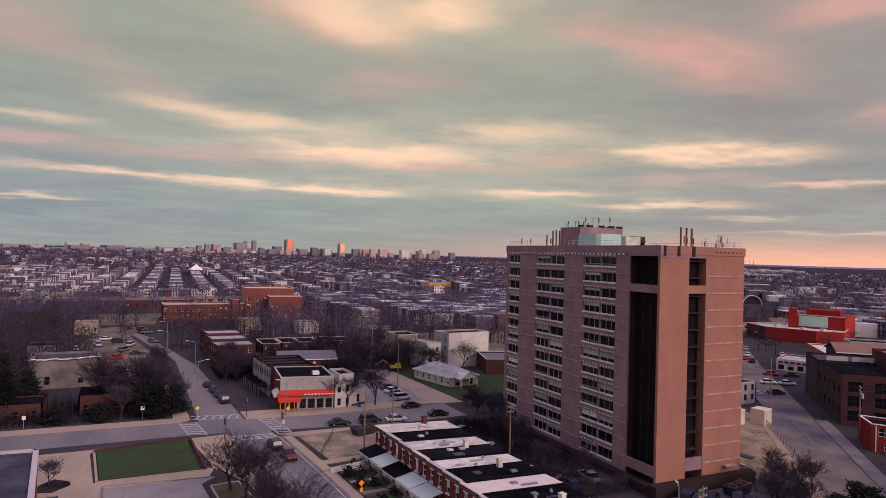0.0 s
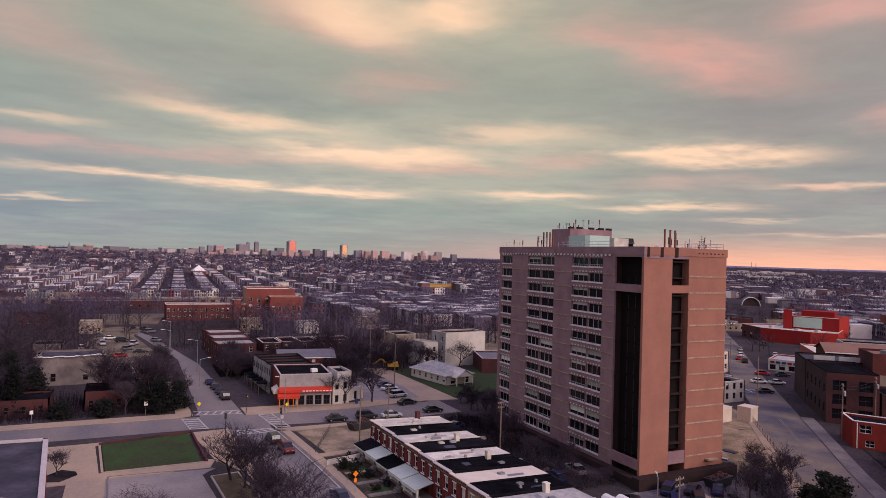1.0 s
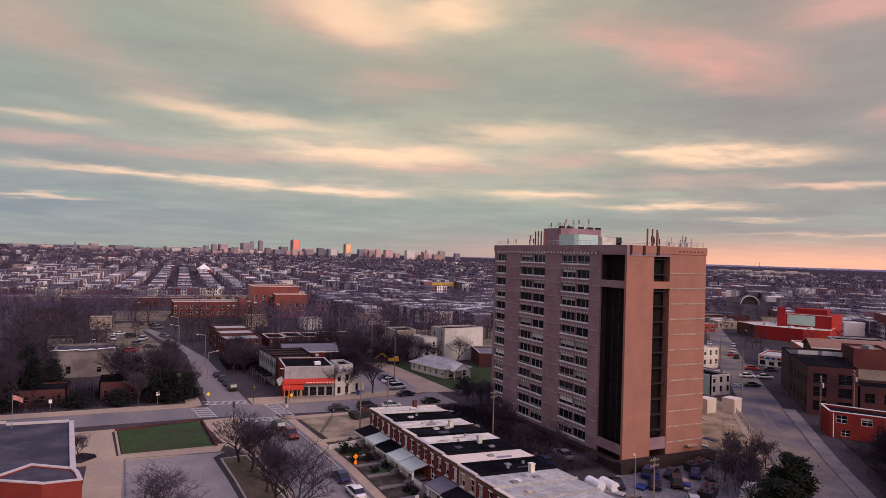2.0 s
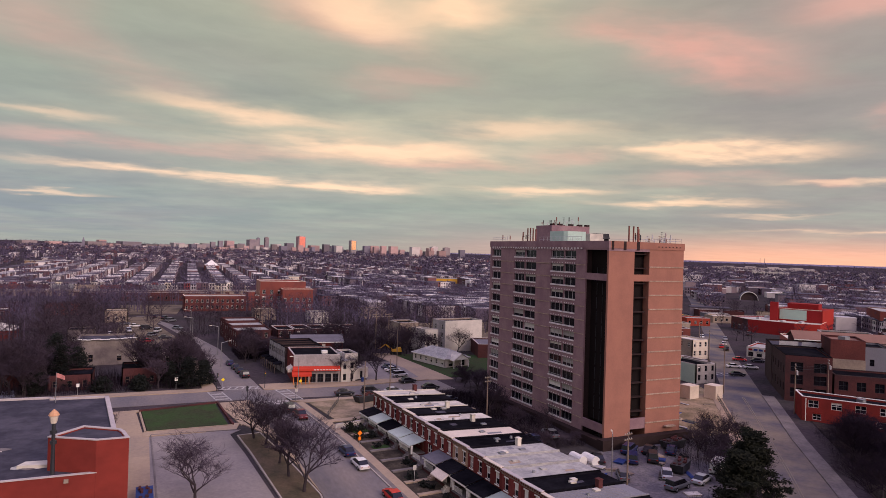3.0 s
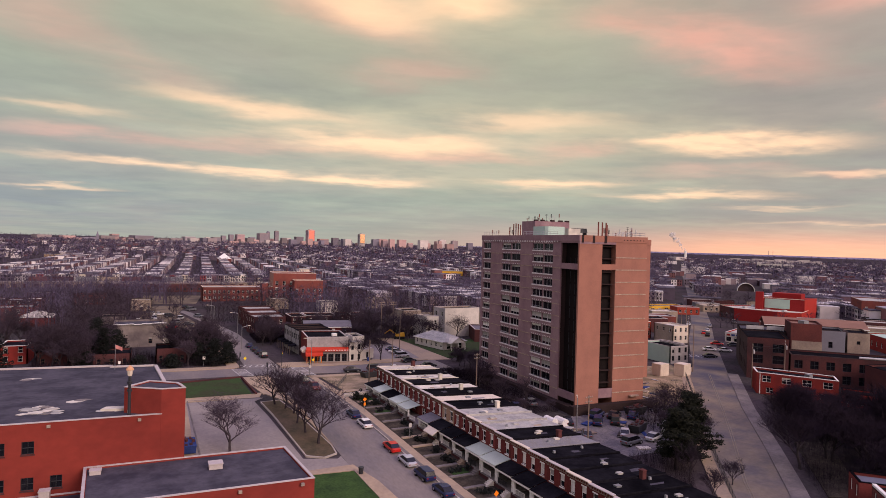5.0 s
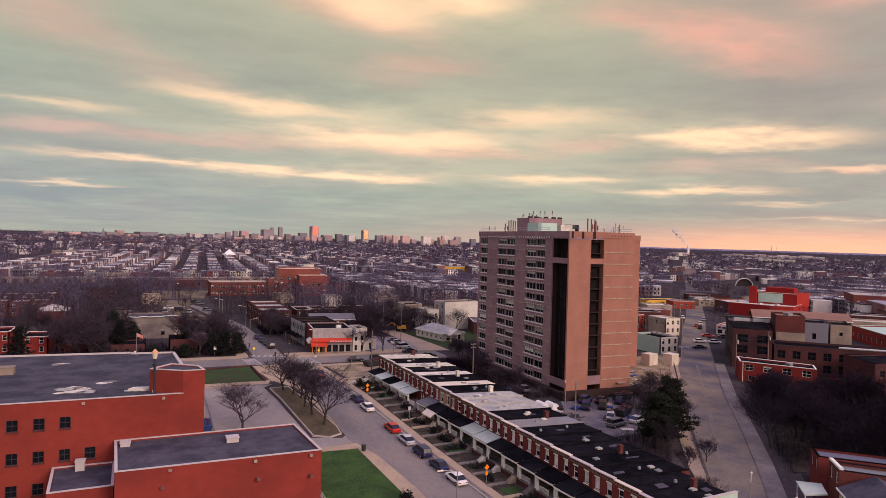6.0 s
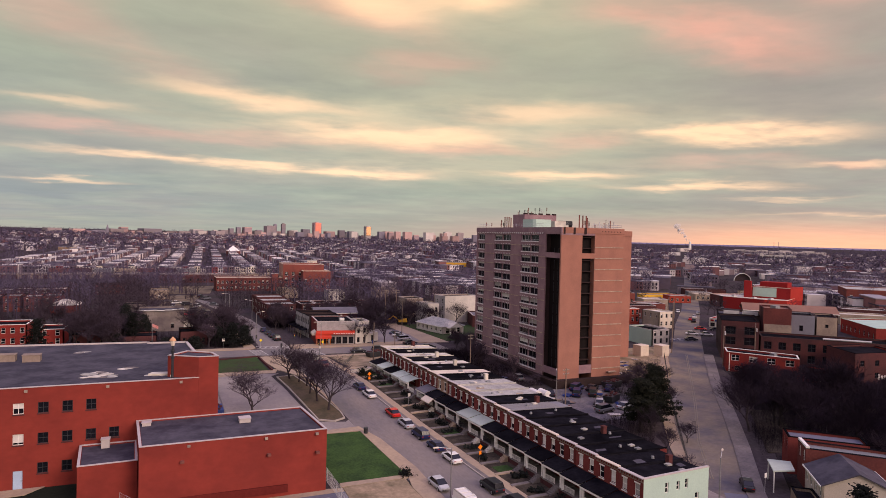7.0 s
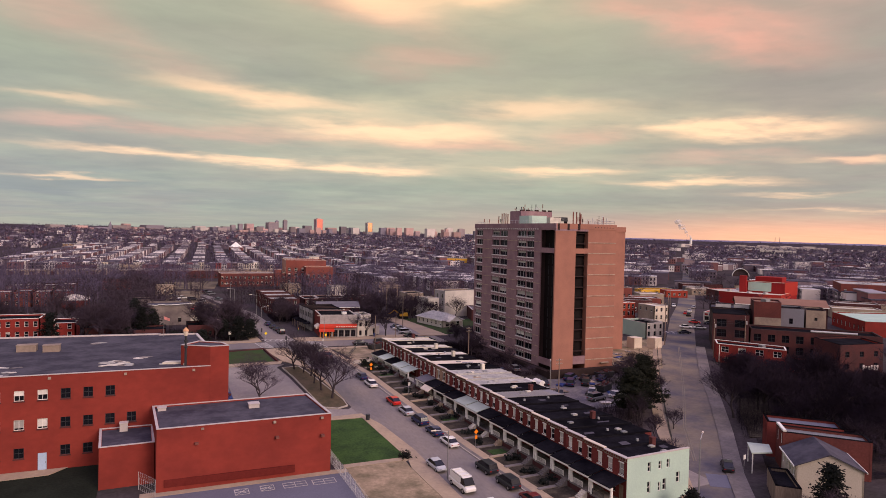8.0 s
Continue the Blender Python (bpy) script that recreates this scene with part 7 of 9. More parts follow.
below_sight_line = lambda x, y: max(2.5, 36 - 33 * math.hypot(x + 89, y + 138) / 203)      # greatest height that stays under the camera's sight line to the works
rw = random.Random(10)
done = 0
while done < 84:
    x, y = rw.uniform(8, 80), rw.uniform(-66, -8)
    if not 11.5 < ROAD_T(x, y) < 44 or (x < 20 and y < -52) or (x > 52 and y > -14):
        continue
    tree(rw.choice(THICKET), x, y, min(rw.uniform(0.5, 0.85), below_sight_line(x, y) / 13), rw.uniform(0, 6.3), "dark bare tree in the thicket by the street", "wood by the slanting street")
    done += 1
grove(30, 60, 110, -80, -30, 0.6, 0.9, 12, "wood by the slanting street", joined=True)
grove(20, -75, -40, 165, 250, 0.6, 0.9, 13, "trees by the side street", ((-72, -58, 60, 260),), joined=True)
grove(26, -130, -60, 215, 330, 0.5, 0.9, 14, "wood by the street", ((-100, -58, 240, 320),), joined=True)
for x, y, s in ((18.2, -39.6, 0.85), (33, -27, 0.75), (26, -45, 0.9), (44, -18, 0.6), (38, -30, 0.8), (52, -14, 0.5)):
    tree(ROADSIDE, x, y, s * 1.1, rt.uniform(0, 6), "dark bare tree beside the slanting street", "roadside trees")
for x, y, s in ((17, -8, 0.5), (21, -4, 0.5), (13, -10, 0.45), (25, -8, 0.4)):
    tree(TREES[0], x, y, s, rt.uniform(0, 6), "thin bare tree near the tower", "trees beside the tower")
for x, y, s in ((-7.0, -81.0, 0.5), (-9.8, -79.0, 0.42), (16.5, -74.0, 0.6), (20.0, -66.0, 0.7), (-12.5, -55.0, 0.45)):
    tree(TREES[2], x, y, s, rt.uniform(0, 6), "small bare tree beside the houses", "")


for x, y, s in ((8, -19, 0.42), (12, -24, 0.4), (-3, -36, 0.4), (2, -40, 0.45), (-6, -44, 0.36), (15, -14, 0.45), (19, -10, 0.45), (-9.5, -50, 0.34)):
    tree(rt.choice(TREES), x, y, s, rt.uniform(0, 6), "thin bare tree near the tower", "trees beside the tower")


def evergreen(name, label, x, y, h, r, seed, n=2600, low=0.12, material="needle", leaf=0.42, parts=9):
    """A trunk with limbs and an uneven crown of many small leaf tufts set in clumps."""
    rnd = random.Random(seed)
    T = thing(name, label, "tree", Matrix.Translation((x, y, G(x, y))))
    bm = bm_new()
    tube(bm, (0, 0, -0.3), (0.1, 0, h * 0.55), r * 0.09, r * 0.05, 8, caps=False)
    tube(bm, (0.1, 0, h * 0.55), (0, 0.1, h * 0.93), r * 0.05, 0.04, 6, caps=False)
    tips = []
    for k in range(parts * 6):
        z = h * (low + (0.95 - low) * (k / (parts * 6)))
        az = k * 2.4 + rnd.uniform(-0.5, 0.5)
        reach = r * (1.0 - max(0.0, (z / h - low) / (1 - low)) ** 1.35 * 0.84) * rnd.uniform(0.5, 1.12)
        p, q = Vector((0, 0, z)), Vector((math.cos(az) * reach, math.sin(az) * reach, z + rnd.uniform(-0.1, 0.25) * reach))
        tube(bm, p, q, 0.07, 0.02, 3, caps=False)
        tips += [p.lerp(q, u) for u in (0.45, 0.7, 0.95)]
    part("trunk", bm, "bark", T)
    bm = bm_new()
    for k in range(n):
        c = rnd.choice(tips) + Vector((rnd.gauss(0, 0.42), rnd.gauss(0, 0.42), rnd.gauss(0, 0.2)))
        a = Vector((rnd.uniform(-1, 1), rnd.uniform(-1, 1), rnd.uniform(-0.4, 0.9))).normalized() * leaf * rnd.uniform(0.6, 1.2)
        b = a.orthogonal().normalized() * leaf * 0.35
        bm.faces.new([bm.verts.new(v) for v in (c - a, c + b, c + a, c - b)])
    part("crown", bm, material, T)


evergreen("pine_tree", "tall dark green pine beside the tower car park", 3.4, -29.6, 12.4, 5.0, 3, 10000, 0.18, leaf=0.3)
evergreen("pine_tree", "dark green pine beside the tower car park", -1.6, -31.6, 10.6, 4.6, 4, 8000, 0.2, leaf=0.3)
evergreen("pine_tree", "low dark pine beside the slanting street", 9.5, -22.5, 7.5, 3.2, 14, 4000, leaf=0.3)
for x, y, h, r in ((-70.5, 78.0, 9.5, 4.6), (-97, 88, 12, 5.0), (-92, 84, 9, 4.0), (-67.5, 69.8, 7.4, 3.4), (-63.8, 72.4, 6.2, 2.8), (-71.5, 72.5, 6.0, 2.6), (-94.5, 76, 10.5, 3.0), (-99, 72, 5.0, 3.0), (-86, 71.5, 3.0, 2.6), (-78.0, 70.8, 3.4, 2.6), (-97.5, 84, 11, 3.6), (-74.5, 86, 8.5, 3.6), (-101, 80, 8, 3.4), (-118, 74, 9.5, 3.8)):
    evergreen("ivy_tree", "dark ivy-covered tree by the pavement", x, y, h, r, int(x * 7) % 997, 1500, 0.06, "ivy", 0.4)
for x, y, h in ((-41.6, 16.8, 2.4), (-42.0, 21.6, 1.9)):
    evergreen("cypress", "small clipped dark green cypress", x, y, h, 0.55, int(h * 31), 500, 0.02, "needle", 0.22, 5)
evergreen("ivy_tree", "dark ivy-covered tree before the rendered house", -4.6, -77.4, 7.8, 2.5, 52, 2600, 0.2, "ivy", 0.3)
evergreen("shrub", "dark shrub at the end of the terrace", -20.2, -68.0, 3.2, 1.4, 55, 700, 0.05, "ivy", 0.3)
evergreen("shrub", "round dark shrub by the lawn corner", -51.9, -36.6, 1.1, 1.1, 56, 260, 0.05, "ivy", 0.24)


def undergrowth():
    """Low brush under the trees north of the main street, round the tower yard and along the slope."""
    r = random.Random(31)
    zones = ((3500, -51, -37, 100, 127, 3.0), (2200, -60, -20, 160, 256, 2.6), (14000, -160, -66, 69.6, 106, 4.2), (5000, -46, 14, 100, 128, 3.6), (4000, -34, 70, 142, 240, 3.0), (26000, 8, 86, -68, -6, 5.0),
             (5000, -13, -1.9, 2, 46, 2.0), (3500, -9, 22, -46, -24, 2.6), (2500, 16, 30, -14, -2, 2.2), (3000, -14, -2, -60, -36, 1.8), (1600, -160, -98, 106, 190, 3.0))
    v, f = [], []
    for n, x0, x1, y0, y1, top in zones:
        for k in range(n):
            x, y = r.uniform(x0, x1), r.uniform(y0, y1)
            if x < -111 and y < 101:
                continue
            if 69 < y < 107 and (-95 < x < -79 and y > 84 or x > -72 and y > 74):
                continue
            t = ((x - 23) * 0.75 - (y + 20.5) * 0.66)
            if y < 0 and (-8.5 < t < 9.5 or (x < 20 and y < -50 and x > -9) or (x > 53 and y > -21)):
                continue
            if x > -20 and 60 < y < 100 and -14 < x < 14:
                continue
            h = min(top, below_sight_line(x, y) if top == 5.0 else 9.0) * r.uniform(0.25, 1.0) * (0.5 + noise.noise((x * 0.15, y * 0.15, 3.0)) + 0.3)
            if h < 0.3:
                continue
            z = G(x, y)
            for q in range(2):
                ax, ay = r.uniform(-0.7, 0.7), r.uniform(-0.7, 0.7)
                s = 0.035
                b = h * 0.3 * q
                i = len(v)
                v += [(x - s, y - s * 0.5, z + b), (x + s, y + s * 0.5, z + b), (x + ax, y + ay, z + b + h * 0.75)]
                f.append((i, i + 1, i + 2))
    me = bpy.data.meshes.new("undergrowth")
    me.from_pydata(v, [], f)
    me.materials.append(M["brush"])
    tagged(new("undergrowth", me), "tangled dark brown brush under the trees", "undergrowth", kind="stuff")


undergrowth()

# ---------------------------------------------------------------- vehicles
PAINT = {}


def paint(name, col, rough=0.3):
    if name not in PAINT:
        mt = glassy("car_paint_" + name, col, rough)
        mt.node_tree.nodes["Principled BSDF"].inputs["Coat Weight"].default_value = 0.12
        mt.node_tree.nodes["Principled BSDF"].inputs["Specular IOR Level"].default_value = 0.25
        PAINT[name] = mt
    return PAINT[name]


def loft(bm, rings):
    """Skin over cross-sections of equal length, closed at both ends."""
    vs = [[bm.verts.new(p) for p in r] for r in rings]
    n = len(rings[0])
    for a, b in zip(vs, vs[1:]):
        for k in range(n):
            bm.faces.new((a[k], a[(k + 1) % n], b[(k + 1) % n], b[k]))
    bm.faces.new(vs[0][::-1])
    bm.faces.new(vs[-1])


CAR_WHEEL = None


def vehicle(kind, colour):
    """A parked vehicle, pointing along +y, its wheels on z 0: body, glasshouse, four wheels, lamps."""
    L_, W_, hb, hr, f, c0, c1, r0, r1 = dict(
        sedan=(4.6, 1.8, 0.92, 1.44, 0.3, 1.35, 0.3, -1.1, -1.75), suv=(4.7, 1.9, 1.08, 1.75, 0.34, 1.5, 0.65, -1.9, -2.15),
        hatch=(4.1, 1.75, 0.95, 1.5, 0.3, 1.25, 0.35, -1.4, -1.85), van=(5.3, 2.0, 1.25, 2.15, 0.38, 2.1, 1.4, -2.45, -2.57), pickup=(5.3, 1.9, 1.08, 1.75, 0.42, 1.45, 0.75, -0.55, -0.85))[kind]
    T = thing("car" if kind != "van" else "van", f"{colour} {'panel van' if kind == 'van' else kind if kind != 'suv' else 'off-road car'} standing at the kerb", "car" if kind != "van" else "van")
    col = dict(white=(0.7, 0.66, 0.62), silver=(0.42, 0.41, 0.42), black=(0.018, 0.018, 0.022), navy=(0.014, 0.018, 0.065), red=(0.5, 0.02, 0.015), maroon=(0.13, 0.012, 0.014), grey=(0.13, 0.13, 0.14))[colour]
    pm = paint(colour, col)
    h2 = W_ / 2
    bm = bm_new()

    def ring(y, zl, zt, w, t=0.82):
        return [(-w * 0.9, y, zl), (w * 0.9, y, zl), (w, y, zl + 0.12), (w, y, zt - 0.22), (w * t, y, zt), (-w * t, y, zt), (-w, y, zt - 0.22), (-w, y, zl + 0.12)]
    e = L_ / 2
    bed = kind == "pickup"
    loft(bm, [ring(-e, f + 0.12, hb * 0.88, h2 * 0.86), ring(-e + 0.12, f, hb * 0.97, h2 * 0.96), ring(-e + 0.7, f, hb, h2), ring(r1, f, hb * 1.02, h2), ring(c0, f, hb * 1.0, h2), ring(e - 0.75, f, hb * 0.93, h2 * 0.98), ring(e - 0.15, f, hb * 0.82, h2 * 0.92), ring(e, f + 0.14, hb * 0.68, h2 * 0.8)])
    part("body", bm, pm, T)
    bm = bm_new()
    zb = hb - 0.03

    def ring2(y, z, w):
        return [(-w, y, zb), (w, y, zb), (w * 0.86, y, z), (-w * 0.86, y, z)]
    loft(bm, [ring2(r1, zb + 0.04, h2 * 0.9), ring2(r0, hr - 0.03, h2 * 0.88), ring2((r0 + c1) / 2, hr, h2 * 0.9), ring2(c1, hr - 0.04, h2 * 0.89), ring2(c0, zb + 0.04, h2 * 0.9)])
    part("glasshouse", bm, "glass", T, "dark car windows")
    bm = bm_new()
    w = h2 * 0.80
    loft(bm, [[(-w, r0 + 0.05, hr - 0.02), (w, r0 + 0.05, hr - 0.02), (w * 0.92, r0 + 0.1, hr + 0.05), (-w * 0.92, r0 + 0.1, hr + 0.05)], [(-w, c1 - 0.05, hr - 0.03), (w, c1 - 0.05, hr - 0.03), (w * 0.92, c1 - 0.15, hr + 0.04), (-w * 0.92, c1 - 0.15, hr + 0.04)]])
    part("roof", bm, pm, T)
    if kind == "van":
        bm = bm_new()
        for s in (-1, 1):
            v = [bm.verts.new(q) for q in ((s * h2 * 0.93, r0, hb), (s * h2 * 0.93, 0.9, hb), (s * h2 * 0.84, 0.9, hr - 0.05), (s * h2 * 0.84, r0, hr - 0.05))]
            bm.faces.new(v)
        box(bm, -h2 * 0.8, h2 * 0.8, -2.6, -2.5, hb, hr - 0.1)
        part("side_panels", bm, pm, T)
        bm = bm_new()
        for k in range(3):
            box(bm, -0.8, 0.8, -1.8 + k * 1.2, -1.7 + k * 1.2, hr + 0.12, hr + 0.18)
        box(bm, -0.8, -0.74, -2.2, 1.2, hr + 0.02, hr + 0.14)
        box(bm, 0.74, 0.8, -2.2, 1.2, hr + 0.02, hr + 0.14)
        part("roof_rack", bm, "white", T)
    if bed:
        bm = bm_new()
        box(bm, -h2 * 0.8, h2 * 0.8, -e + 0.15, -0.95, hb + 0.01, hb + 0.03)
        part("load_bed", bm, "rubber", T)
    for s in (-1, 1):
        bm = bm_new()
        box(bm, s * h2 * 0.5 - 0.22, s * h2 * 0.5 + 0.22, e - 0.16, e - 0.02, f + 0.3, f + 0.44)
        part("headlight", bm, "rim", T)
        bm = bm_new()
        box(bm, s * h2 * 0.66 - 0.16, s * h2 * 0.66 + 0.16, -e - 0.01, -e + 0.1, hb * 0.7, hb * 0.84)
        part("tail_light", bm, "red_metal", T)
        for y in (-e + 0.95, e - 0.9):
            bm = bm_new()
            r = f + 0.03
            tube(bm, (s * (h2 - 0.2), y, r), (s * (h2 + 0.02), y, r), r, r, 14)
            wh = part("wheel", bm, "rubber", T)
            bm = bm_new()
            tube(bm, (s * (h2 + 0.0), y, r), (s * (h2 + 0.035), y, r), r * 0.6, r * 0.55, 10)
            part("rim", bm, "rim", wh)
    return T


MADE = {}


def park(kind, colour, x, y, heading, group="cars along the terrace street", dz=0.06):
    """heading: degrees from +y towards +x."""
    e = 1.5
    d = Vector((math.sin(radians(heading)), math.cos(radians(heading)), 0))
    slope = (G(x + d.x * e, y + d.y * e) - G(x - d.x * e, y - d.y * e)) / (2 * e)
    m = Matrix.Translation((x, y, G(x, y) + dz)) @ Matrix.Rotation(-radians(heading), 4, "Z") @ Matrix.Rotation(math.atan(slope), 4, "X")
    key = (kind, colour)
    if key not in MADE:
        MADE[key] = vehicle(kind, colour)
        MADE[key].matrix_basis = m
        MADE[key]["group"] = group
    else:
        tagged(copy_thing(MADE[key], m), group=group)


ke = -4.6
for kind, colour, y in (("sedan", "navy", 10.6), ("sedan", "white", 4.6), ("sedan", "red", -8.2), ("sedan", "silver", -14.6), ("suv", "navy", -21.0), ("sedan", "navy", -27.2), ("sedan", "white", -33.0), ("suv", "black", -45.6), ("suv", "black", -51.8), ("sedan", "maroon", -58.0)):
    park(kind, colour, kerb_e(y) - 1.25, y, ke)
for kind, colour, x, y in (("sedan", "silver", -48.6, -42.2), ("van", "white", -47.8, -50.4), ("sedan", "white", -47.0, -58.5)):
    park(kind, colour, x, y, 180 + ke)
park("suv", "black", -49.6, 40.4, ke)
park("pickup", "maroon", -48.6, 34.0, 180 + ke)
gm = "cars near the crossing"
for kind, colour, x, y, h in (("sedan", "black", -34.4, 51.6, 92), ("suv", "black", -28.0, 51.4, 95), ("sedan", "silver", -22.6, 50.6, 93), ("sedan", "black", -14.8, 61.0, 84), ("sedan", "black", -12.2, 52.2, 92), ("suv", "silver", -13.9, 69.0, 78), ("hatch", "grey", -13.4, 73.4, 78), ("sedan", "white", -13.0, 77.4, 78), ("sedan", "navy", -12.6, 81.2, 78),
                              ("suv", "black", -53.2, 79.6, -3), ("sedan", "black", -53.6, 85.8, -3), ("sedan", "black", -54.0, 91.8, -3), ("sedan", "navy", -54.6, 98.6, -3)):
    park(kind, colour, x, y, h, gm)
gt = "cars around the tower"
for kind, colour, x, y, h in (("suv", "navy", 0.6, -7.2, 40), ("van", "white", 11.5, -16.0, 60), ("suv", "black", 4.4, -8.0, 40), ("sedan", "navy", 10.4, -6.2, 50), ("sedan", "black", -5.4, -5.0, 20), ("sedan", "silver", 1.5, -14.5, 40), ("sedan", "black", -3.6, -58.6, 40), ("sedan", "grey", -6.0, 8.5, 5), ("sedan", "navy", -10.8, 6.8, 5), ("sedan", "navy", -13.6, 38, 60), ("suv", "navy", 3.0, -3.6, 60), ("sedan", "black", 6.6, -4.8, 60), ("suv", "grey", -0.5, -19.0, 80), ("sedan", "silver", 5.2, -18.5, 70), ("hatch", "grey", -6.0, -12.5, 30)):
    park(kind, colour, x, y, h, gt)
ge = "cars on the far street"
for kind, colour, x, y, h in (("sedan", "black", 83, 43, 115), ("sedan", "white", 94, 54, 120), ("sedan", "silver", 98, 51, 118), ("suv", "black", 124, 84, 45), ("sedan", "red", 128, 90, 45), ("sedan", "white", 136, 96, 45), ("suv", "black", 92, 38, 45), ("sedan", "silver", 150, 108, 45), ("sedan", "white", 145, 116, 225)):
    park(kind, colour, x, y, h, ge)
gl = "cars on the littered lots"
for kind, colour, x, y, h in (("sedan", "black", -70, 158, 90), ("sedan", "red", -76, 150, 60), ("suv", "silver", -72, 178, 20), ("sedan", "white", -80, 196, 90), ("sedan", "grey", -84, 205, 90), ("suv", "black", -76, 188, 70)):
    park(kind, colour, x, y, h, gl, 0.11)


def skip(x, y, h, label, colour):
    T = thing("waste_skip", label, "skip", Matrix.Translation((x, y, G(x, y) + 0.12)) @ Matrix.Rotation(-radians(h), 4, "Z"), "waste skips")
    bm = bm_new()
    loft(bm, [[(-1.1, -2.6, 1.5), (1.1, -2.6, 1.5), (1.0, -2.0, 0.1), (-1.0, -2.0, 0.1)], [(-1.1, 2.6, 1.5), (1.1, 2.6, 1.5), (1.0, 2.0, 0.1), (-1.0, 2.0, 0.1)]])
    part("hull", bm, colour, T)
    r = random.Random(3)
    for k in range(9):
        bm = bm_new()
        a, b = r.uniform(-0.8, 0.5), r.uniform(-2.2, 1.6)
        box(bm, a, a + r.uniform(0.2, 0.5), b, b + r.uniform(0.4, 0.9), 1.4, 1.5 + r.uniform(0.1, 0.45))
        part("rubble", bm, "ind_brick", T)


skip(-32.0, 43.6, 70, "black waste skip heaped with red rubble", "dark_steel")
skip(5.5, -13.5, 60, "dark waste skip in the tower car park", "dark_steel")
skip(-77.2, 0.2, 0, "blue waste skip behind the school", "blue_box")
skip(12.5, -4.4, 80, "dark waste skip by the tower", "dark_steel")


def tanks(x, y):
    for k in range(2):
        T = thing("white_tank", "rounded white storage tank on the ground", "tank", Matrix.Translation((x + k * 1.9, y - k * 1.0, G(x, y))), "white tanks")
        bm = bm_new()
        tube(bm, (0, 0, 0.8), (0, 3.2, 0.8), 0.85, 0.85, 12)
        box(bm, -0.5, 0.5, 0.3, 0.6, 0, 0.5)
        box(bm, -0.5, 0.5, 2.5, 2.8, 0, 0.5)
        part("shell", bm, "white", T)


tanks(-9.0, -6.0)

# ---------------------------------------------------------------- poles, signs, fences, clutter


def pole(x, y, h, kind="wood", arm=0.0, turn=0.0, label="weathered wooden utility pole", group="utility poles"):
    T = thing("utility_pole" if kind == "wood" else "street_lamp", label, "pole" if kind == "wood" else "street lamp", Matrix.Translation((x, y, G(x, y))) @ Matrix.Rotation(radians(turn), 4, "Z"), group)
    bm = bm_new()
    tube(bm, (0, 0, -0.3), (0, 0, h), 0.15 if kind == "wood" else 0.11, 0.1 if kind == "wood" else 0.07, 8)
    part("post", bm, "wood" if kind == "wood" else "lamp_steel", T)
    if kind == "wood":
        for z in (h - 0.4, h - 1.2) if arm else ():
            bm = bm_new()
            box(bm, -arm, arm, -0.06, 0.06, z - 0.06, z + 0.06)
            part("cross_arm", bm, "wood", T)
            for k in range(4):
                bm = bm_new()
                tube(bm, (-arm + 0.15 + k * (2 * arm - 0.3) / 3, 0, z), (-arm + 0.15 + k * (2 * arm - 0.3) / 3, 0, z + 0.25), 0.05, 0.03, 6)
                part("insulator", bm, "steel_pale", T)
    else:
        bm = bm_new()
        tube(bm, (0, 0, h - 0.15), (arm, 0, h + 0.25), 0.05, 0.04, 6)
        part("arm", bm, "steel_pale", T)
        bm = bm_new()
        loft(bm, [[(arm - 0.1, -0.14, h + 0.16), (arm - 0.1, 0.14, h + 0.16), (arm - 0.1, 0.1, h + 0.34), (arm - 0.1, -0.1, h + 0.34)], [(arm + 0.7, -0.12, h + 0.18), (arm + 0.7, 0.12, h + 0.18), (arm + 0.7, 0.06, h + 0.28), (arm + 0.7, -0.06, h + 0.28)]])
        part("lamp_head", bm, "cream", T)
    return T


for x, y, h, a, t in ((-1.8, 112, 13.0, 1.6, 20), (-4.6, 117, 12.5, 1.4, 20), (-12.8, 74.5, 12.5, 0, 0), (-36.4, 30.6, 11.5, 0, 0), (-25.2, 46.0, 9.0, 0, 0), (-10.2, -18.5, 10.0, 0.9, 10), (-12.6, 22, 9.0, 0.8, 10), (58.4, 25.6, 13.5, 0, 0), (96, 66, 11, 1.0, 40), (110, 84, 11, 1.0, 40), (128, 100, 11, 1.0, 40), (-39.0, 140, 9, 0.9, 0)):
    pole(x, y, h, "wood", a, t)
for x, y, h, a, t in ((-56.0, 118, 9.0, 2.0, 180), (-62.0, 140, 9.5, 2.2, 180), (-57.3, 96, 7.0, 2.2, 20), (-60.5, 172, 9, 2, 180), (-42.9, 62.4, 7.4, 1.6, 150), (-15.6, -64.6, 8.6, 3.0, 40), (-48.6, -46.6, 7.6, 2.2, 180), (-9.5, -14, 8.2, 0.8, 60)):
    pole(x, y, h, "steel", a, t, "grey steel street lamp with an arm", "street lamps")
for x, y in ((58.6, 5.6), (73.5, 8.0)):
    T = pole(x, y, 11.5, "wood", 0.9, 45, "utility pole with three grey transformers", "utility poles")
    for k in range(3):
        bm = bm_new()
        tube(bm, (-0.45 + k * 0.45, -0.32, 9.0), (-0.45 + k * 0.45, -0.32, 9.9), 0.2, 0.2, 8)
        part("transformer", bm, "steel_pale", T)


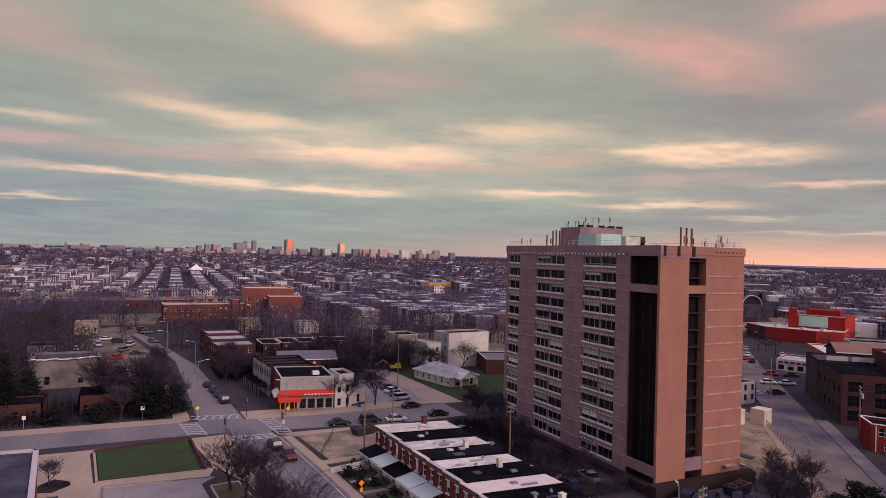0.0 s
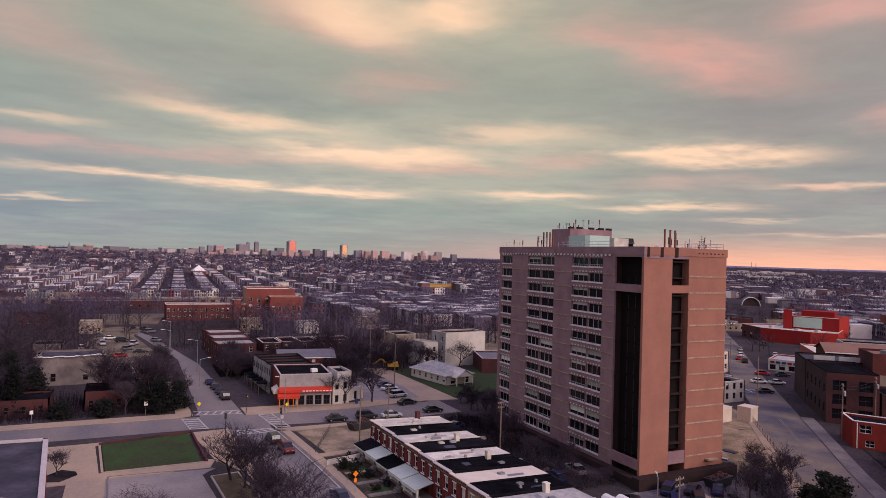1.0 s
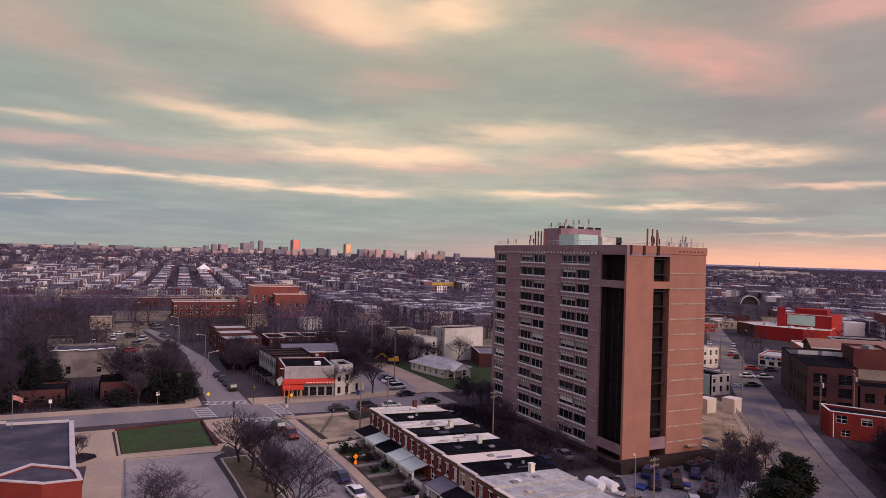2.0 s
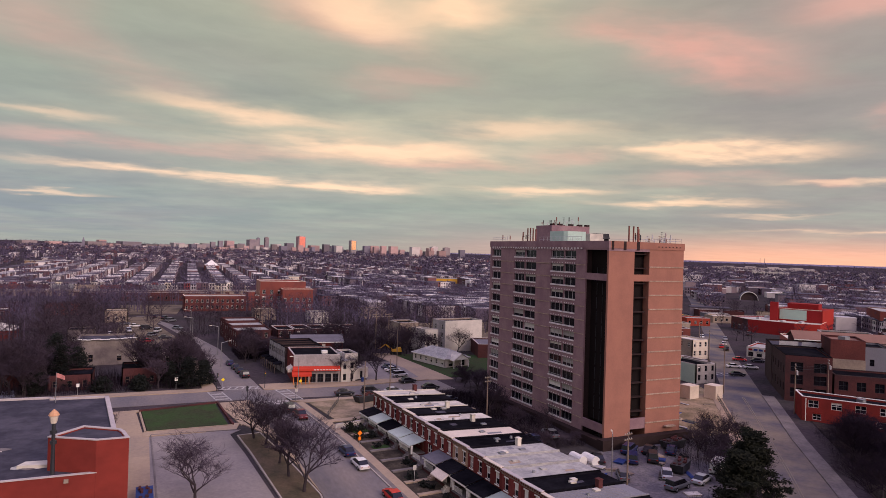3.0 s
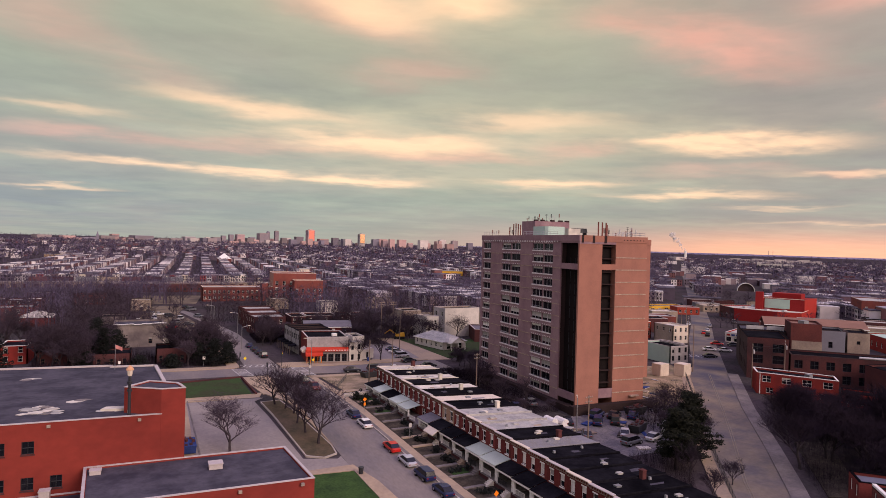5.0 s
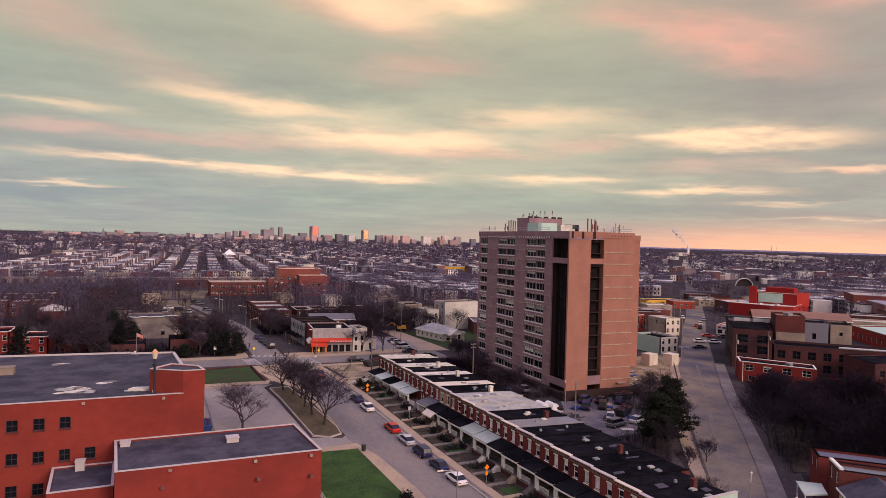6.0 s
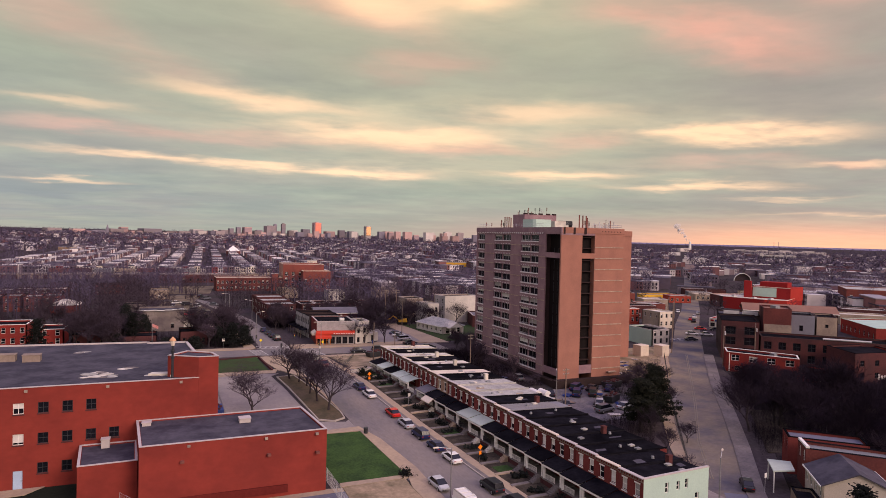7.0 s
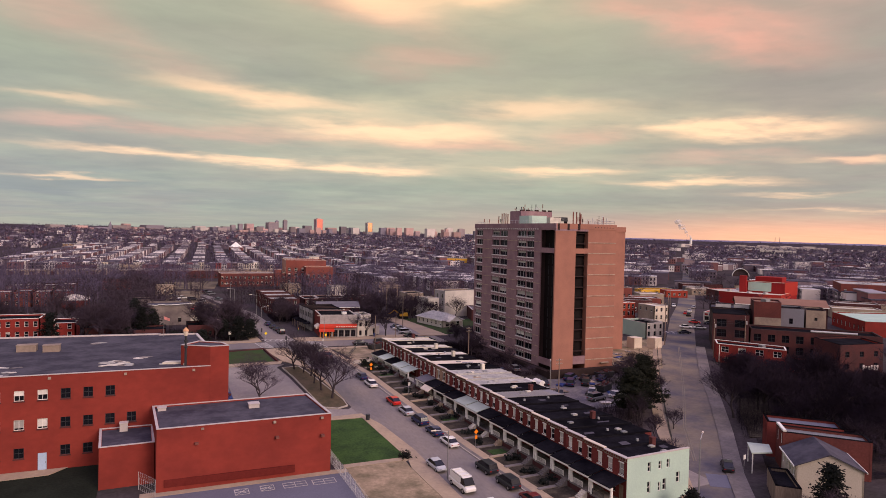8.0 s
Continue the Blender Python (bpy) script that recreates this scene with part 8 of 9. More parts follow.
def sign(x, y, h, shape, m, label, size=0.75, face=200, group=""):
    T = thing("street_sign", label, "sign", Matrix.Translation((x, y, G(x, y) + 0.1)) @ Matrix.Rotation(radians(face), 4, "Z"), group)
    bm = bm_new()
    tube(bm, (0, 0, 0), (0, 0, h), 0.035, 0.035, 6)
    part("post", bm, "steel_pale", T)
    bm = bm_new()
    pts = [(math.sin(a) * size * 0.62, math.cos(a) * size * 0.62) for a in [k * math.pi / 2 for k in range(4)]] if shape == "diamond" else [(-size / 2, -size / 2 * 1.2), (size / 2, -size / 2 * 1.2), (size / 2, size / 2 * 1.2), (-size / 2, size / 2 * 1.2)]
    f = [bm.verts.new((u, 0.05, h + v - 0.1)) for u, v in pts]
    g = [bm.verts.new((u, 0.08, h + v - 0.1)) for u, v in pts]
    bm.faces.new(f)
    bm.faces.new(g[::-1])
    for k in range(4):
        bm.faces.new((f[k], g[k], g[(k + 1) % 4], f[(k + 1) % 4]))
    part("plate", bm, m, T)


for x, y in ((-43.0, 12.4), (-38.2, -35.2)):
    sign(x, y, 2.7, "diamond", "orange_sign", "orange diamond road works sign on a post", 0.75, 190, "road works signs")
    sign(x, y, 1.75, "plate", "orange_sign", "small orange plate below the road works sign", 0.5, 190, "road works signs")
sign(-60.2, 64.6, 2.6, "diamond", "yellow_sign", "yellow diamond warning sign by the crossing", 0.75, 195)
sign(-42.6, 61.6, 1.9, "diamond", "yellow_sign", "yellow diamond warning sign by the shop", 0.7, 195)
sign(-39.4, -4.2, 2.6, "plate", "paint_white", "white street sign before the terrace", 0.6, 190)
sign(-46.6, 47.4, 2.8, "plate", "paint_white", "white street sign at the crossing", 0.6, 190)
sign(-2.8, -61.2, 2.8, "plate", "white", "white street sign by the slanting street", 0.6, 190)
sign(-70.2, 69.2, 2.4, "plate", "white", "white notice board under the trees", 0.7, 190)
sign(-90.5, 68.6, 2.2, "plate", "white", "white notice board under the trees", 0.6, 190)


def signal(x, y, face):
    T = thing("traffic_light", "dark traffic light on a post", "traffic light", Matrix.Translation((x, y, G(x, y) + 0.15)) @ Matrix.Rotation(radians(face), 4, "Z"), "traffic lights")
    bm = bm_new()
    tube(bm, (0, 0, 0), (0, 0, 4.0), 0.07, 0.06, 8)
    part("post", bm, "dark_steel", T)
    bm = bm_new()
    box(bm, -0.18, 0.18, 0.0, 0.3, 3.0, 4.1)
    hd = part("head", bm, "dark_steel", T)
    for k, m in enumerate(("red_metal", "yellow_sign", "lawn")):
        bm = bm_new()
        tube(bm, (0, 0.3, 3.9 - k * 0.34), (0, 0.34, 3.9 - k * 0.34), 0.11, 0.11, 8)
        part("lens", bm, m, hd)


for x, y, f in ((-57.0, 47.6, 10), (-46.4, 48.6, 100), (-50.6, 64.0, 190), (-61.6, 64.4, 280)):
    signal(x, y, f)


def bin_at(x, y, m, label, w=0.35):
    T = thing("litter_bin", label, "bin", Matrix.Translation((x, y, G(x, y) + 0.15)), "bins")
    bm = bm_new()
    tube(bm, (0, 0, 0), (0, 0, 1.0), w * 0.8, w, 10)
    part("drum", bm, m, T)
    bm = bm_new()
    tube(bm, (0, 0, 1.0), (0, 0, 1.12), w * 1.08, w * 0.9, 10)
    part("lid", bm, m, T)


bin_at(-52.4, -16.6, "dark_steel", "dark litter bin at the lawn corner", 0.42)
bin_at(-25.8, 64.9, "blue_box", "blue bin outside the shop", 0.4)
for k in range(7):
    y = 20 - k * 11.5
    bin_at(front_x(y) + 15.0, y, ("blue_box", "dark_steel", "lawn")[k % 3], "plastic wheeled bin behind the terrace", 0.36)


def fence(a, b, h, label, m="steel_pale", step=2.4, mesh_gap=0.28):
    a, b = Vector(a), Vector(b)
    ln = (b - a).length
    T = thing("fence", label, "fence", Matrix.Translation((a.x, a.y, G(a.x, a.y))), "wire fences")
    n = int(ln / step)
    z = lambda p: G(p.x, p.y) - G(a.x, a.y)
    for k in range(n + 1):
        p = (b - a) * (k / n)
        bm = bm_new()
        tube(bm, (p.x, p.y, z(a + p)), (p.x, p.y, z(a + p) + h), 0.035, 0.035, 5)
        part("post", bm, m, T)
    bm = bm_new()
    for k in range(n):
        p, q = (b - a) * (k / n), (b - a) * ((k + 1) / n)
        for u in (0.05, 0.35, 0.65, 1.0):
            tube(bm, (p.x, p.y, z(a + p) + h * u), (q.x, q.y, z(a + q) + h * u), 0.012, 0.012, 3, caps=False)
        w = int(step / mesh_gap)
        for i in range(w):
            r, s = p.lerp(q, i / w), p.lerp(q, (i + 1) / w)
            tube(bm, (r.x, r.y, z(a + r) + 0.05), (s.x, s.y, z(a + s) + h), 0.008, 0.008, 3, caps=False)
            tube(bm, (s.x, s.y, z(a + s) + 0.05), (r.x, r.y, z(a + r) + h), 0.008, 0.008, 3, caps=False)
    part("wire", bm, m, T)


fence((-64.3, -28.0), (-62.4, -80), 2.2, "tall wire fence round the schoolyard")
fence((-92.2, -36.2), (-90.0, -39.8), 2.6, "tall wire fence by the school annex")
fence((-15.9, -61.3), (18.1, -18.3), 1.4, "wire fence along the slanting street", "dark_steel")
fence((18.1, -18.3), (51, 20.7), 1.4, "leaning wire fence beside the dirt yard", "dark_steel")
fence((-44.0, 31.5), (-37.5, 45.5), 1.1, "low wire fence across the vacant plot", "dark_steel")


def plot_wall():
    T = thing("garden_wall", "low white rendered wall beside the vacant plot", "low wall", Matrix.Translation((-44.1, 23.9, G(-44, 24))))
    bm = bm_new()
    wall_run(bm, (0, 0), (6.6, 1.8), -0.2, 0.95, 0.2)
    part("wall", bm, "white_wall", T)
    bm = bm_new()
    wall_run(bm, (-0.05, -0.05), (6.65, 1.75), 0.95, 1.05, 0.3)
    part("coping", bm, "coping", T)


plot_wall()


def excavator():
    T = thing("excavator", "yellow excavator parked in the lane", "excavator", Matrix.Translation((-1.5, 105.5, G(-1, 105) + 0.1)) @ Matrix.Rotation(radians(75), 4, "Z"))
    bm = bm_new()
    box(bm, -1.3, -0.75, -1.8, 1.8, 0, 0.9)
    part("track", bm, "rubber", T)
    bm = bm_new()
    box(bm, 0.75, 1.3, -1.8, 1.8, 0, 0.9)
    part("track", bm, "rubber", T)
    bm = bm_new()
    box(bm, -0.75, 0.75, -1.0, 1.0, 0.4, 1.0)
    part("chassis", bm, "dark_steel", T)
    bm = bm_new()
    loft(bm, [[(-1.3, -1.9, 1.0), (1.3, -1.9, 1.0), (1.3, -1.7, 2.2), (-1.3, -1.7, 2.2)], [(-1.3, 1.4, 1.0), (1.3, 1.4, 1.0), (1.3, 1.2, 1.9), (-1.3, 1.2, 1.9)]])
    part("body", bm, "yellow", T)
    bm = bm_new()
    box(bm, -1.25, -0.2, -0.1, 1.3, 1.9, 3.1)
    part("cab", bm, "glass", T)
    bm = bm_new()
    tube(bm, (0.4, 1.2, 1.6), (0.4, 3.4, 3.2), 0.3, 0.22, 6)
    tube(bm, (0.4, 3.4, 3.2), (0.4, 5.6, 1.6), 0.22, 0.16, 6)
    part("boom", bm, "yellow", T)
    bm = bm_new()
    box(bm, -0.1, 0.9, 5.2, 6.0, 0.9, 1.7)
    part("bucket", bm, "dark_steel", T)


excavator()


def scattered_litter():
    """Planks, sheets and sacks lying about in the yards beside the tower."""
    r = random.Random(61)
    for k in range(46):
        if k < 26:
            x, y = r.uniform(20, 44), r.uniform(2, 30)
            if x - 20 > (y + 4) * 1.2:
                continue
        elif k < 38:
            x, y = r.uniform(-9, 12), r.uniform(-22, -4)
        else:
            x, y = r.uniform(-16, -9.6), r.uniform(-50, 30)
        a, b, h = r.uniform(0.4, 2.2), r.uniform(0.2, 0.9), r.uniform(0.1, 0.7)
        T = thing("rubbish_heap", "loose boards and rubbish lying in the yard", "rubbish", Matrix.Translation((x, y, G(x, y) + 0.08)) @ Matrix.Rotation(r.uniform(0, 3.1), 4, "Z"), "rubbish in the yards")
        for q in range(3):
            o = q * h * 0.3
            bm = bm_new()
            box(bm, -a + r.uniform(0, 0.5), a, -b, b - r.uniform(0, 0.3), o, o + h * 0.3)
            part("board", bm, r.choice(("wood", "white_roof", "dark_steel", "blue_box", "tan_wall", "steel_pale")), T)


scattered_litter()


def wires():
    """Sagging wires between utility poles."""
    spans = [((-36.4, 30.6, 9.4), (-25.2, 46.0, 7.2)), ((58.6, 5.6, 9.0), (73.5, 8.0, 9.0)), ((58.4, 25.6, 11.5), (96, 66, 9.2)), ((96, 66, 9.2), (110, 84, 9.2)), ((-12.8, 74.5, 10.6), (-1.8, 112, 11.2)), ((-25.2, 46, 7.2), (-12.8, 74.5, 10.6))]
    for a, b in spans:
        for o in (0.0, 0.6):
            bm = bm_new()
            p, q = Vector(a) + Vector((o, 0, -o)), Vector(b) + Vector((o, 0, -o))
            last = p
            for k in range(1, 11):
                u = k / 10
                c = p.lerp(q, u) - Vector((0, 0, 4 * 0.6 * u * (1 - u)))
                tube(bm, last, c, 0.018, 0.018, 3, caps=False)
                last = c
            tagged(part("overhead_wire", bm, "dark_steel"), "thin dark overhead wire between two poles", "wire", "overhead wires")


wires()

# ---------------------------------------------------------------- the far town


def islands(name, cols, rough=0.9, dark=0.25):
    """A surface whose separate pieces each take one of several colours."""
    mt = bpy.data.materials.new(name)
    mt.use_nodes = True
    nt = mt.node_tree
    N, L = nt.nodes.new, nt.links.new
    g, rp = N("ShaderNodeNewGeometry"), N("ShaderNodeValToRGB")
    rp.color_ramp.interpolation = "CONSTANT"
    els = rp.color_ramp.elements
    for k, c in enumerate(cols):
        e = els[k] if k < 2 else els.new(k / len(cols))
        e.position, e.color = k / len(cols), (*c, 1)
    L(g.outputs["Random Per Island"], rp.inputs[0])
    tc, n, hs, mr = N("ShaderNodeTexCoord"), N("ShaderNodeTexNoise"), N("ShaderNodeHueSaturation"), N("ShaderNodeMapRange")
    n.inputs["Scale"].default_value = 0.25
    L(tc.outputs["Object"], n.inputs["Vector"])
    L(n.outputs["Fac"], mr.inputs[0])
    mr.inputs[3].default_value, mr.inputs[4].default_value = 1 - dark, 1 + dark
    L(mr.outputs[0], hs.inputs["Value"])
    L(rp.outputs[0], hs.inputs["Color"])
    b = nt.nodes["Principled BSDF"]
    b.inputs["Roughness"].default_value = rough
    b.inputs["Specular IOR Level"].default_value = 0.2
    L(hs.outputs[0], b.inputs["Base Color"])
    return mt


FAR_HOUSE = islands("far_house_fronts", [(0.52, 0.45, 0.44), (0.15, 0.065, 0.07), (0.3, 0.22, 0.23), (0.1, 0.075, 0.1), (0.72, 0.64, 0.62), (0.13, 0.07, 0.08), (0.2, 0.155, 0.18), (0.2, 0.09, 0.09), (0.11, 0.08, 0.1)])
FAR_BAY = islands("far_bay_fronts", [(0.78, 0.7, 0.62), (0.62, 0.55, 0.5), (0.2, 0.13, 0.13), (0.74, 0.64, 0.5), (0.13, 0.1, 0.12), (0.7, 0.62, 0.56), (0.26, 0.06, 0.06), (0.55, 0.5, 0.5)])
FAR_ROOF = islands("far_flat_roofs", [(0.55, 0.5, 0.5), (0.06, 0.05, 0.07), (0.28, 0.25, 0.28), (0.08, 0.07, 0.095), (0.7, 0.64, 0.62), (0.05, 0.043, 0.062), (0.15, 0.13, 0.16), (0.09, 0.075, 0.1)])
# bare-tree browns shifted to violet, so the colour carries distance haze
FAR_TREE = islands("hazy_far_trees", [(0.075, 0.056, 0.088), (0.1, 0.076, 0.112), (0.055, 0.043, 0.07), (0.088, 0.066, 0.1)], dark=0.3)


class Heap:
    """Collects boxes and blades for one big mesh."""

    def __init__(self):
        self.v, self.f = [], []

    def box(self, cx, cy, z0, z1, hx, hy, rot, faces="stb"):
        c, s = math.cos(rot), math.sin(rot)
        i = len(self.v)
        for z in (z0, z1):
            for dx, dy in ((-hx, -hy), (hx, -hy), (hx, hy), (-hx, hy)):
                self.v.append((cx + dx * c - dy * s, cy + dx * s + dy * c, z))
        if "s" in faces:
            self.f += [(i, i + 1, i + 5, i + 4), (i + 1, i + 2, i + 6, i + 5), (i + 2, i + 3, i + 7, i + 6), (i + 3, i, i + 4, i + 7)]
        if "t" in faces:
            self.f.append((i + 4, i + 5, i + 6, i + 7))

    def blade(self, a, b, c):
        i = len(self.v)
        self.v += [a, b, c]
        self.f.append((i, i + 1, i + 2))

    def done(self, name, material, label, cat, kind="stuff"):
        me = bpy.data.meshes.new(name)
        me.from_pydata(self.v, [], self.f)
        me.materials.append(material)
        return tagged(new(name, me), label, cat, kind=kind)


def in_near(x, y):
    """Ground that is built up by hand, and corridors kept clear for the camera's view."""
    if y < 240 and -170 < x < 70:
        return True
    if y < 130 and x < 260:
        return True
    # sight corridors to the arched hall and the yellow shed
    a, d = math.degrees(math.atan2(x + 80, y + 105)), math.hypot(x + 80, y + 105)
    if 47.0 < a < 51.4 and 380 < d < 760 or 23.0 < a < 27.0 and 520 < d < 735:
        return True
    t = (x - 90) - (y - 60) * 0.94
    if -14 < t < 16:
        return True
    if 70 <= x < 235 and y < 215:
        return True
    return -75 < x < 20 and y < 300


def far_town():
    r = random.Random(91)
    walls, roofs, glass, bays = Heap(), Heap(), Heap(), Heap()
    eye = Vector((-80, -105))
    # long terraces, end on to the viewer in the west, mixed farther east
    count = 0
    tries = 0
    while count < 1350 and tries < 12000:
        tries += 1
        az = radians(r.uniform(-16, 66))
        dist = 340 + 2300 * r.random() ** 1.55
        x, y = eye.x + math.sin(az) * dist, eye.y + math.cos(az) * dist
        if in_near(x, y) or (y < 400 and x < 30):
            continue
        if r.random() < (0.3 if az < radians(34) else 0.5):
            continue
        if x < 95 and 376 < y < 850:
            continue
        rot = radians(2 if az < radians(30) else -40) + (math.pi / 2 if r.random() < (0.12 if az < radians(30) else 0.35) else 0)
        n = r.randint(5, 13) if az < radians(34) else r.randint(3, 7)
        w, dp = 5.2, 9.5
        for k in range(n):
            o = (k - n / 2) * w
            hx, hy = x + math.sin(-rot) * o, y + math.cos(rot) * o
            z = G(hx, hy)
            h = 6.2 + r.uniform(-0.3, 0.5)
            walls.box(hx, hy, z - 2, z + h, dp / 2, w / 2 - 0.05, rot, "s")
            roofs.box(hx, hy, z + h - 0.3, z + h + 0.15, dp / 2 + 0.15, w / 2 - 0.02, rot, "st")
            if dist < 900 and r.random() < 0.8:
                for q in (1.2, 4.0):
                    for sgn in (-1, 1):
                        wx, wy = hx - math.sin(rot) * 0 + math.cos(rot) * (-dp / 2 - 0.05), hy + math.sin(rot) * (-dp / 2 - 0.05)
                        glass.box(wx - math.sin(rot) * sgn * 1.2, wy + math.cos(rot) * sgn * 1.2, z + q, z + q + 1.5, 0.08, 0.45, rot, "s")
        count += 1
    # terraces on the rise in the north-west, in ordered double rows
    for col in range(7):
        for side in (-1, 1):
            x0 = -196 + col * 41 + side * 10.5
            for seg in range(6):
                y0 = 418 + seg * 74
                n = 12 if r.random() < 0.8 else 8
                for k in range(n):
                    if r.random() < 0.05:
                        continue
                    hy = y0 + k * 5.1
                    hx = x0 + (hy - 420) * 0.06
                    z = G(hx, hy)
                    h = 6.2 + 0.3 * (k % 2) + r.uniform(-0.2, 0.3)
                    walls.box(hx, hy, z - 2, z + h, 4.8, 2.5, 0.02, "s")
                    roofs.box(hx, hy, z + h - 0.25, z + h + 0.12, 4.95, 2.52, 0.02, "st")
                    if seg < 3:
                        for q in (1.2, 4.0):
                            glass.box(hx, hy - 2.53, z + q, z + q + 1.4, 0.45, 0.06, 0.02, "s")
                            glass.box(hx - 2.6, hy - 2.53, z + q, z + q + 1.4, 0.45, 0.06, 0.02, "s")
    # a terrace facing the railway, with tall bay fronts
    for k in range(46):
        x = -176 + k * 4.1
        if r.random() < 0.1:
            continue
        y = 398 + r.uniform(-2, 2)
        z = G(x, y)
        h = r.uniform(6.0, 8.0)
        bays.box(x, y, z - 1, z + h, 1.9, 5, 0, "s")
        roofs.box(x, y, z + h - 0.2, z + h + 0.2, 1.95, 5.1, 0, "st")
        for q in (1.0, 3.4, 5.4):
            for dx in (-0.8, 0.8):
                glass.box(x + dx, y - 5.03, z + q, z + q + 1.3, 0.42, 0.06, 0, "s")
    # sheds and works on the flat east
    for k in range(210):
        az, dist = radians(r.uniform(40, 66)), r.uniform(300, 900) if k % 2 else r.uniform(420, 1900)
        x, y = eye.x + math.sin(az) * dist, eye.y + math.cos(az) * dist
        if in_near(x, y) and not (x > 236 and 60 < y < 140 and not (250 < x < 335 and 52 < y < 142)):
            continue
        z, h = G(x, y), r.uniform(4, 10)
        a, b, rot = r.uniform(5, 15), r.uniform(4, 9), radians(r.choice((-40, 48)))
        walls.box(x, y, z - 2, z + h, a, b, rot, "s")
        roofs.box(x, y, z + h - 0.2, z + h + 0.3, a + 0.2, b + 0.2, rot, "st")
    walls.done("far_house_walls", FAR_HOUSE, "many far brick and painted house walls", "far houses")
    bays.done("far_bay_fronts", FAR_BAY, "pale painted house fronts facing the railway", "far houses")
    roofs.done("far_house_roofs", FAR_ROOF, "many far flat roofs, pale and dark", "far roofs")
    glass.done("far_windows", M["glass"], "dark windows of the far terraces", "far windows")


far_town()


def far_woods():
    r = random.Random(17)
    hp = Heap()
    eye = (-80, -105)
    for k in range(22000):
        az = radians(r.uniform(-17, 67))
        dist = 250 + 4000 * r.random() ** 2.1
        x, y = eye[0] + math.sin(az) * dist, eye[1] + math.cos(az) * dist
        if in_near(x, y) and not (150 < y < 260 and x < 70 and (x < -112 or x > -30) and r.random() < 0.3):
            continue
        if -215 < x < 95 and 405 < y < 880 and r.random() < 0.72:
            continue
        z = G(x, y)
        far, near = dist > 900, dist < 480
        h, w = r.uniform(8, 14), r.uniform(3.0, 6.0)
        n = 14 if far else 90 if near else 34
        if far:
            w *= 1.6
        wide, long = (0.95, 3.2) if far else (0.07, 2.0) if near else (0.24, 2.4)
        for q in range(n):
            a = r.uniform(0, 2 * math.pi)
            cz = z + h * (0.28 + 0.66 * r.random())
            rr = w * r.random() ** 0.6 * math.sin(math.pi * min(0.95, max(0.15, (cz - z) / h))) ** 0.6
            p = (x + math.cos(a) * rr, y + math.sin(a) * rr, cz)
            t = a + r.uniform(-0.7, 0.7)
            d = long * r.uniform(0.5, 1.2)
            u = r.uniform(0.2, 1.1)
            hp.blade((p[0] - math.sin(t) * wide, p[1] + math.cos(t) * wide, p[2]), (p[0] + math.sin(t) * wide, p[1] - math.cos(t) * wide, p[2]), (p[0] + math.cos(t) * d * math.cos(u), p[1] + math.sin(t) * d * math.cos(u), p[2] + d * math.sin(u)))
        hp.blade((x - 0.25, y, z), (x + 0.25, y, z), (x, y, z + h * 0.8))
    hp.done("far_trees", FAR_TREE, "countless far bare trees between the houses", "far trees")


far_woods()


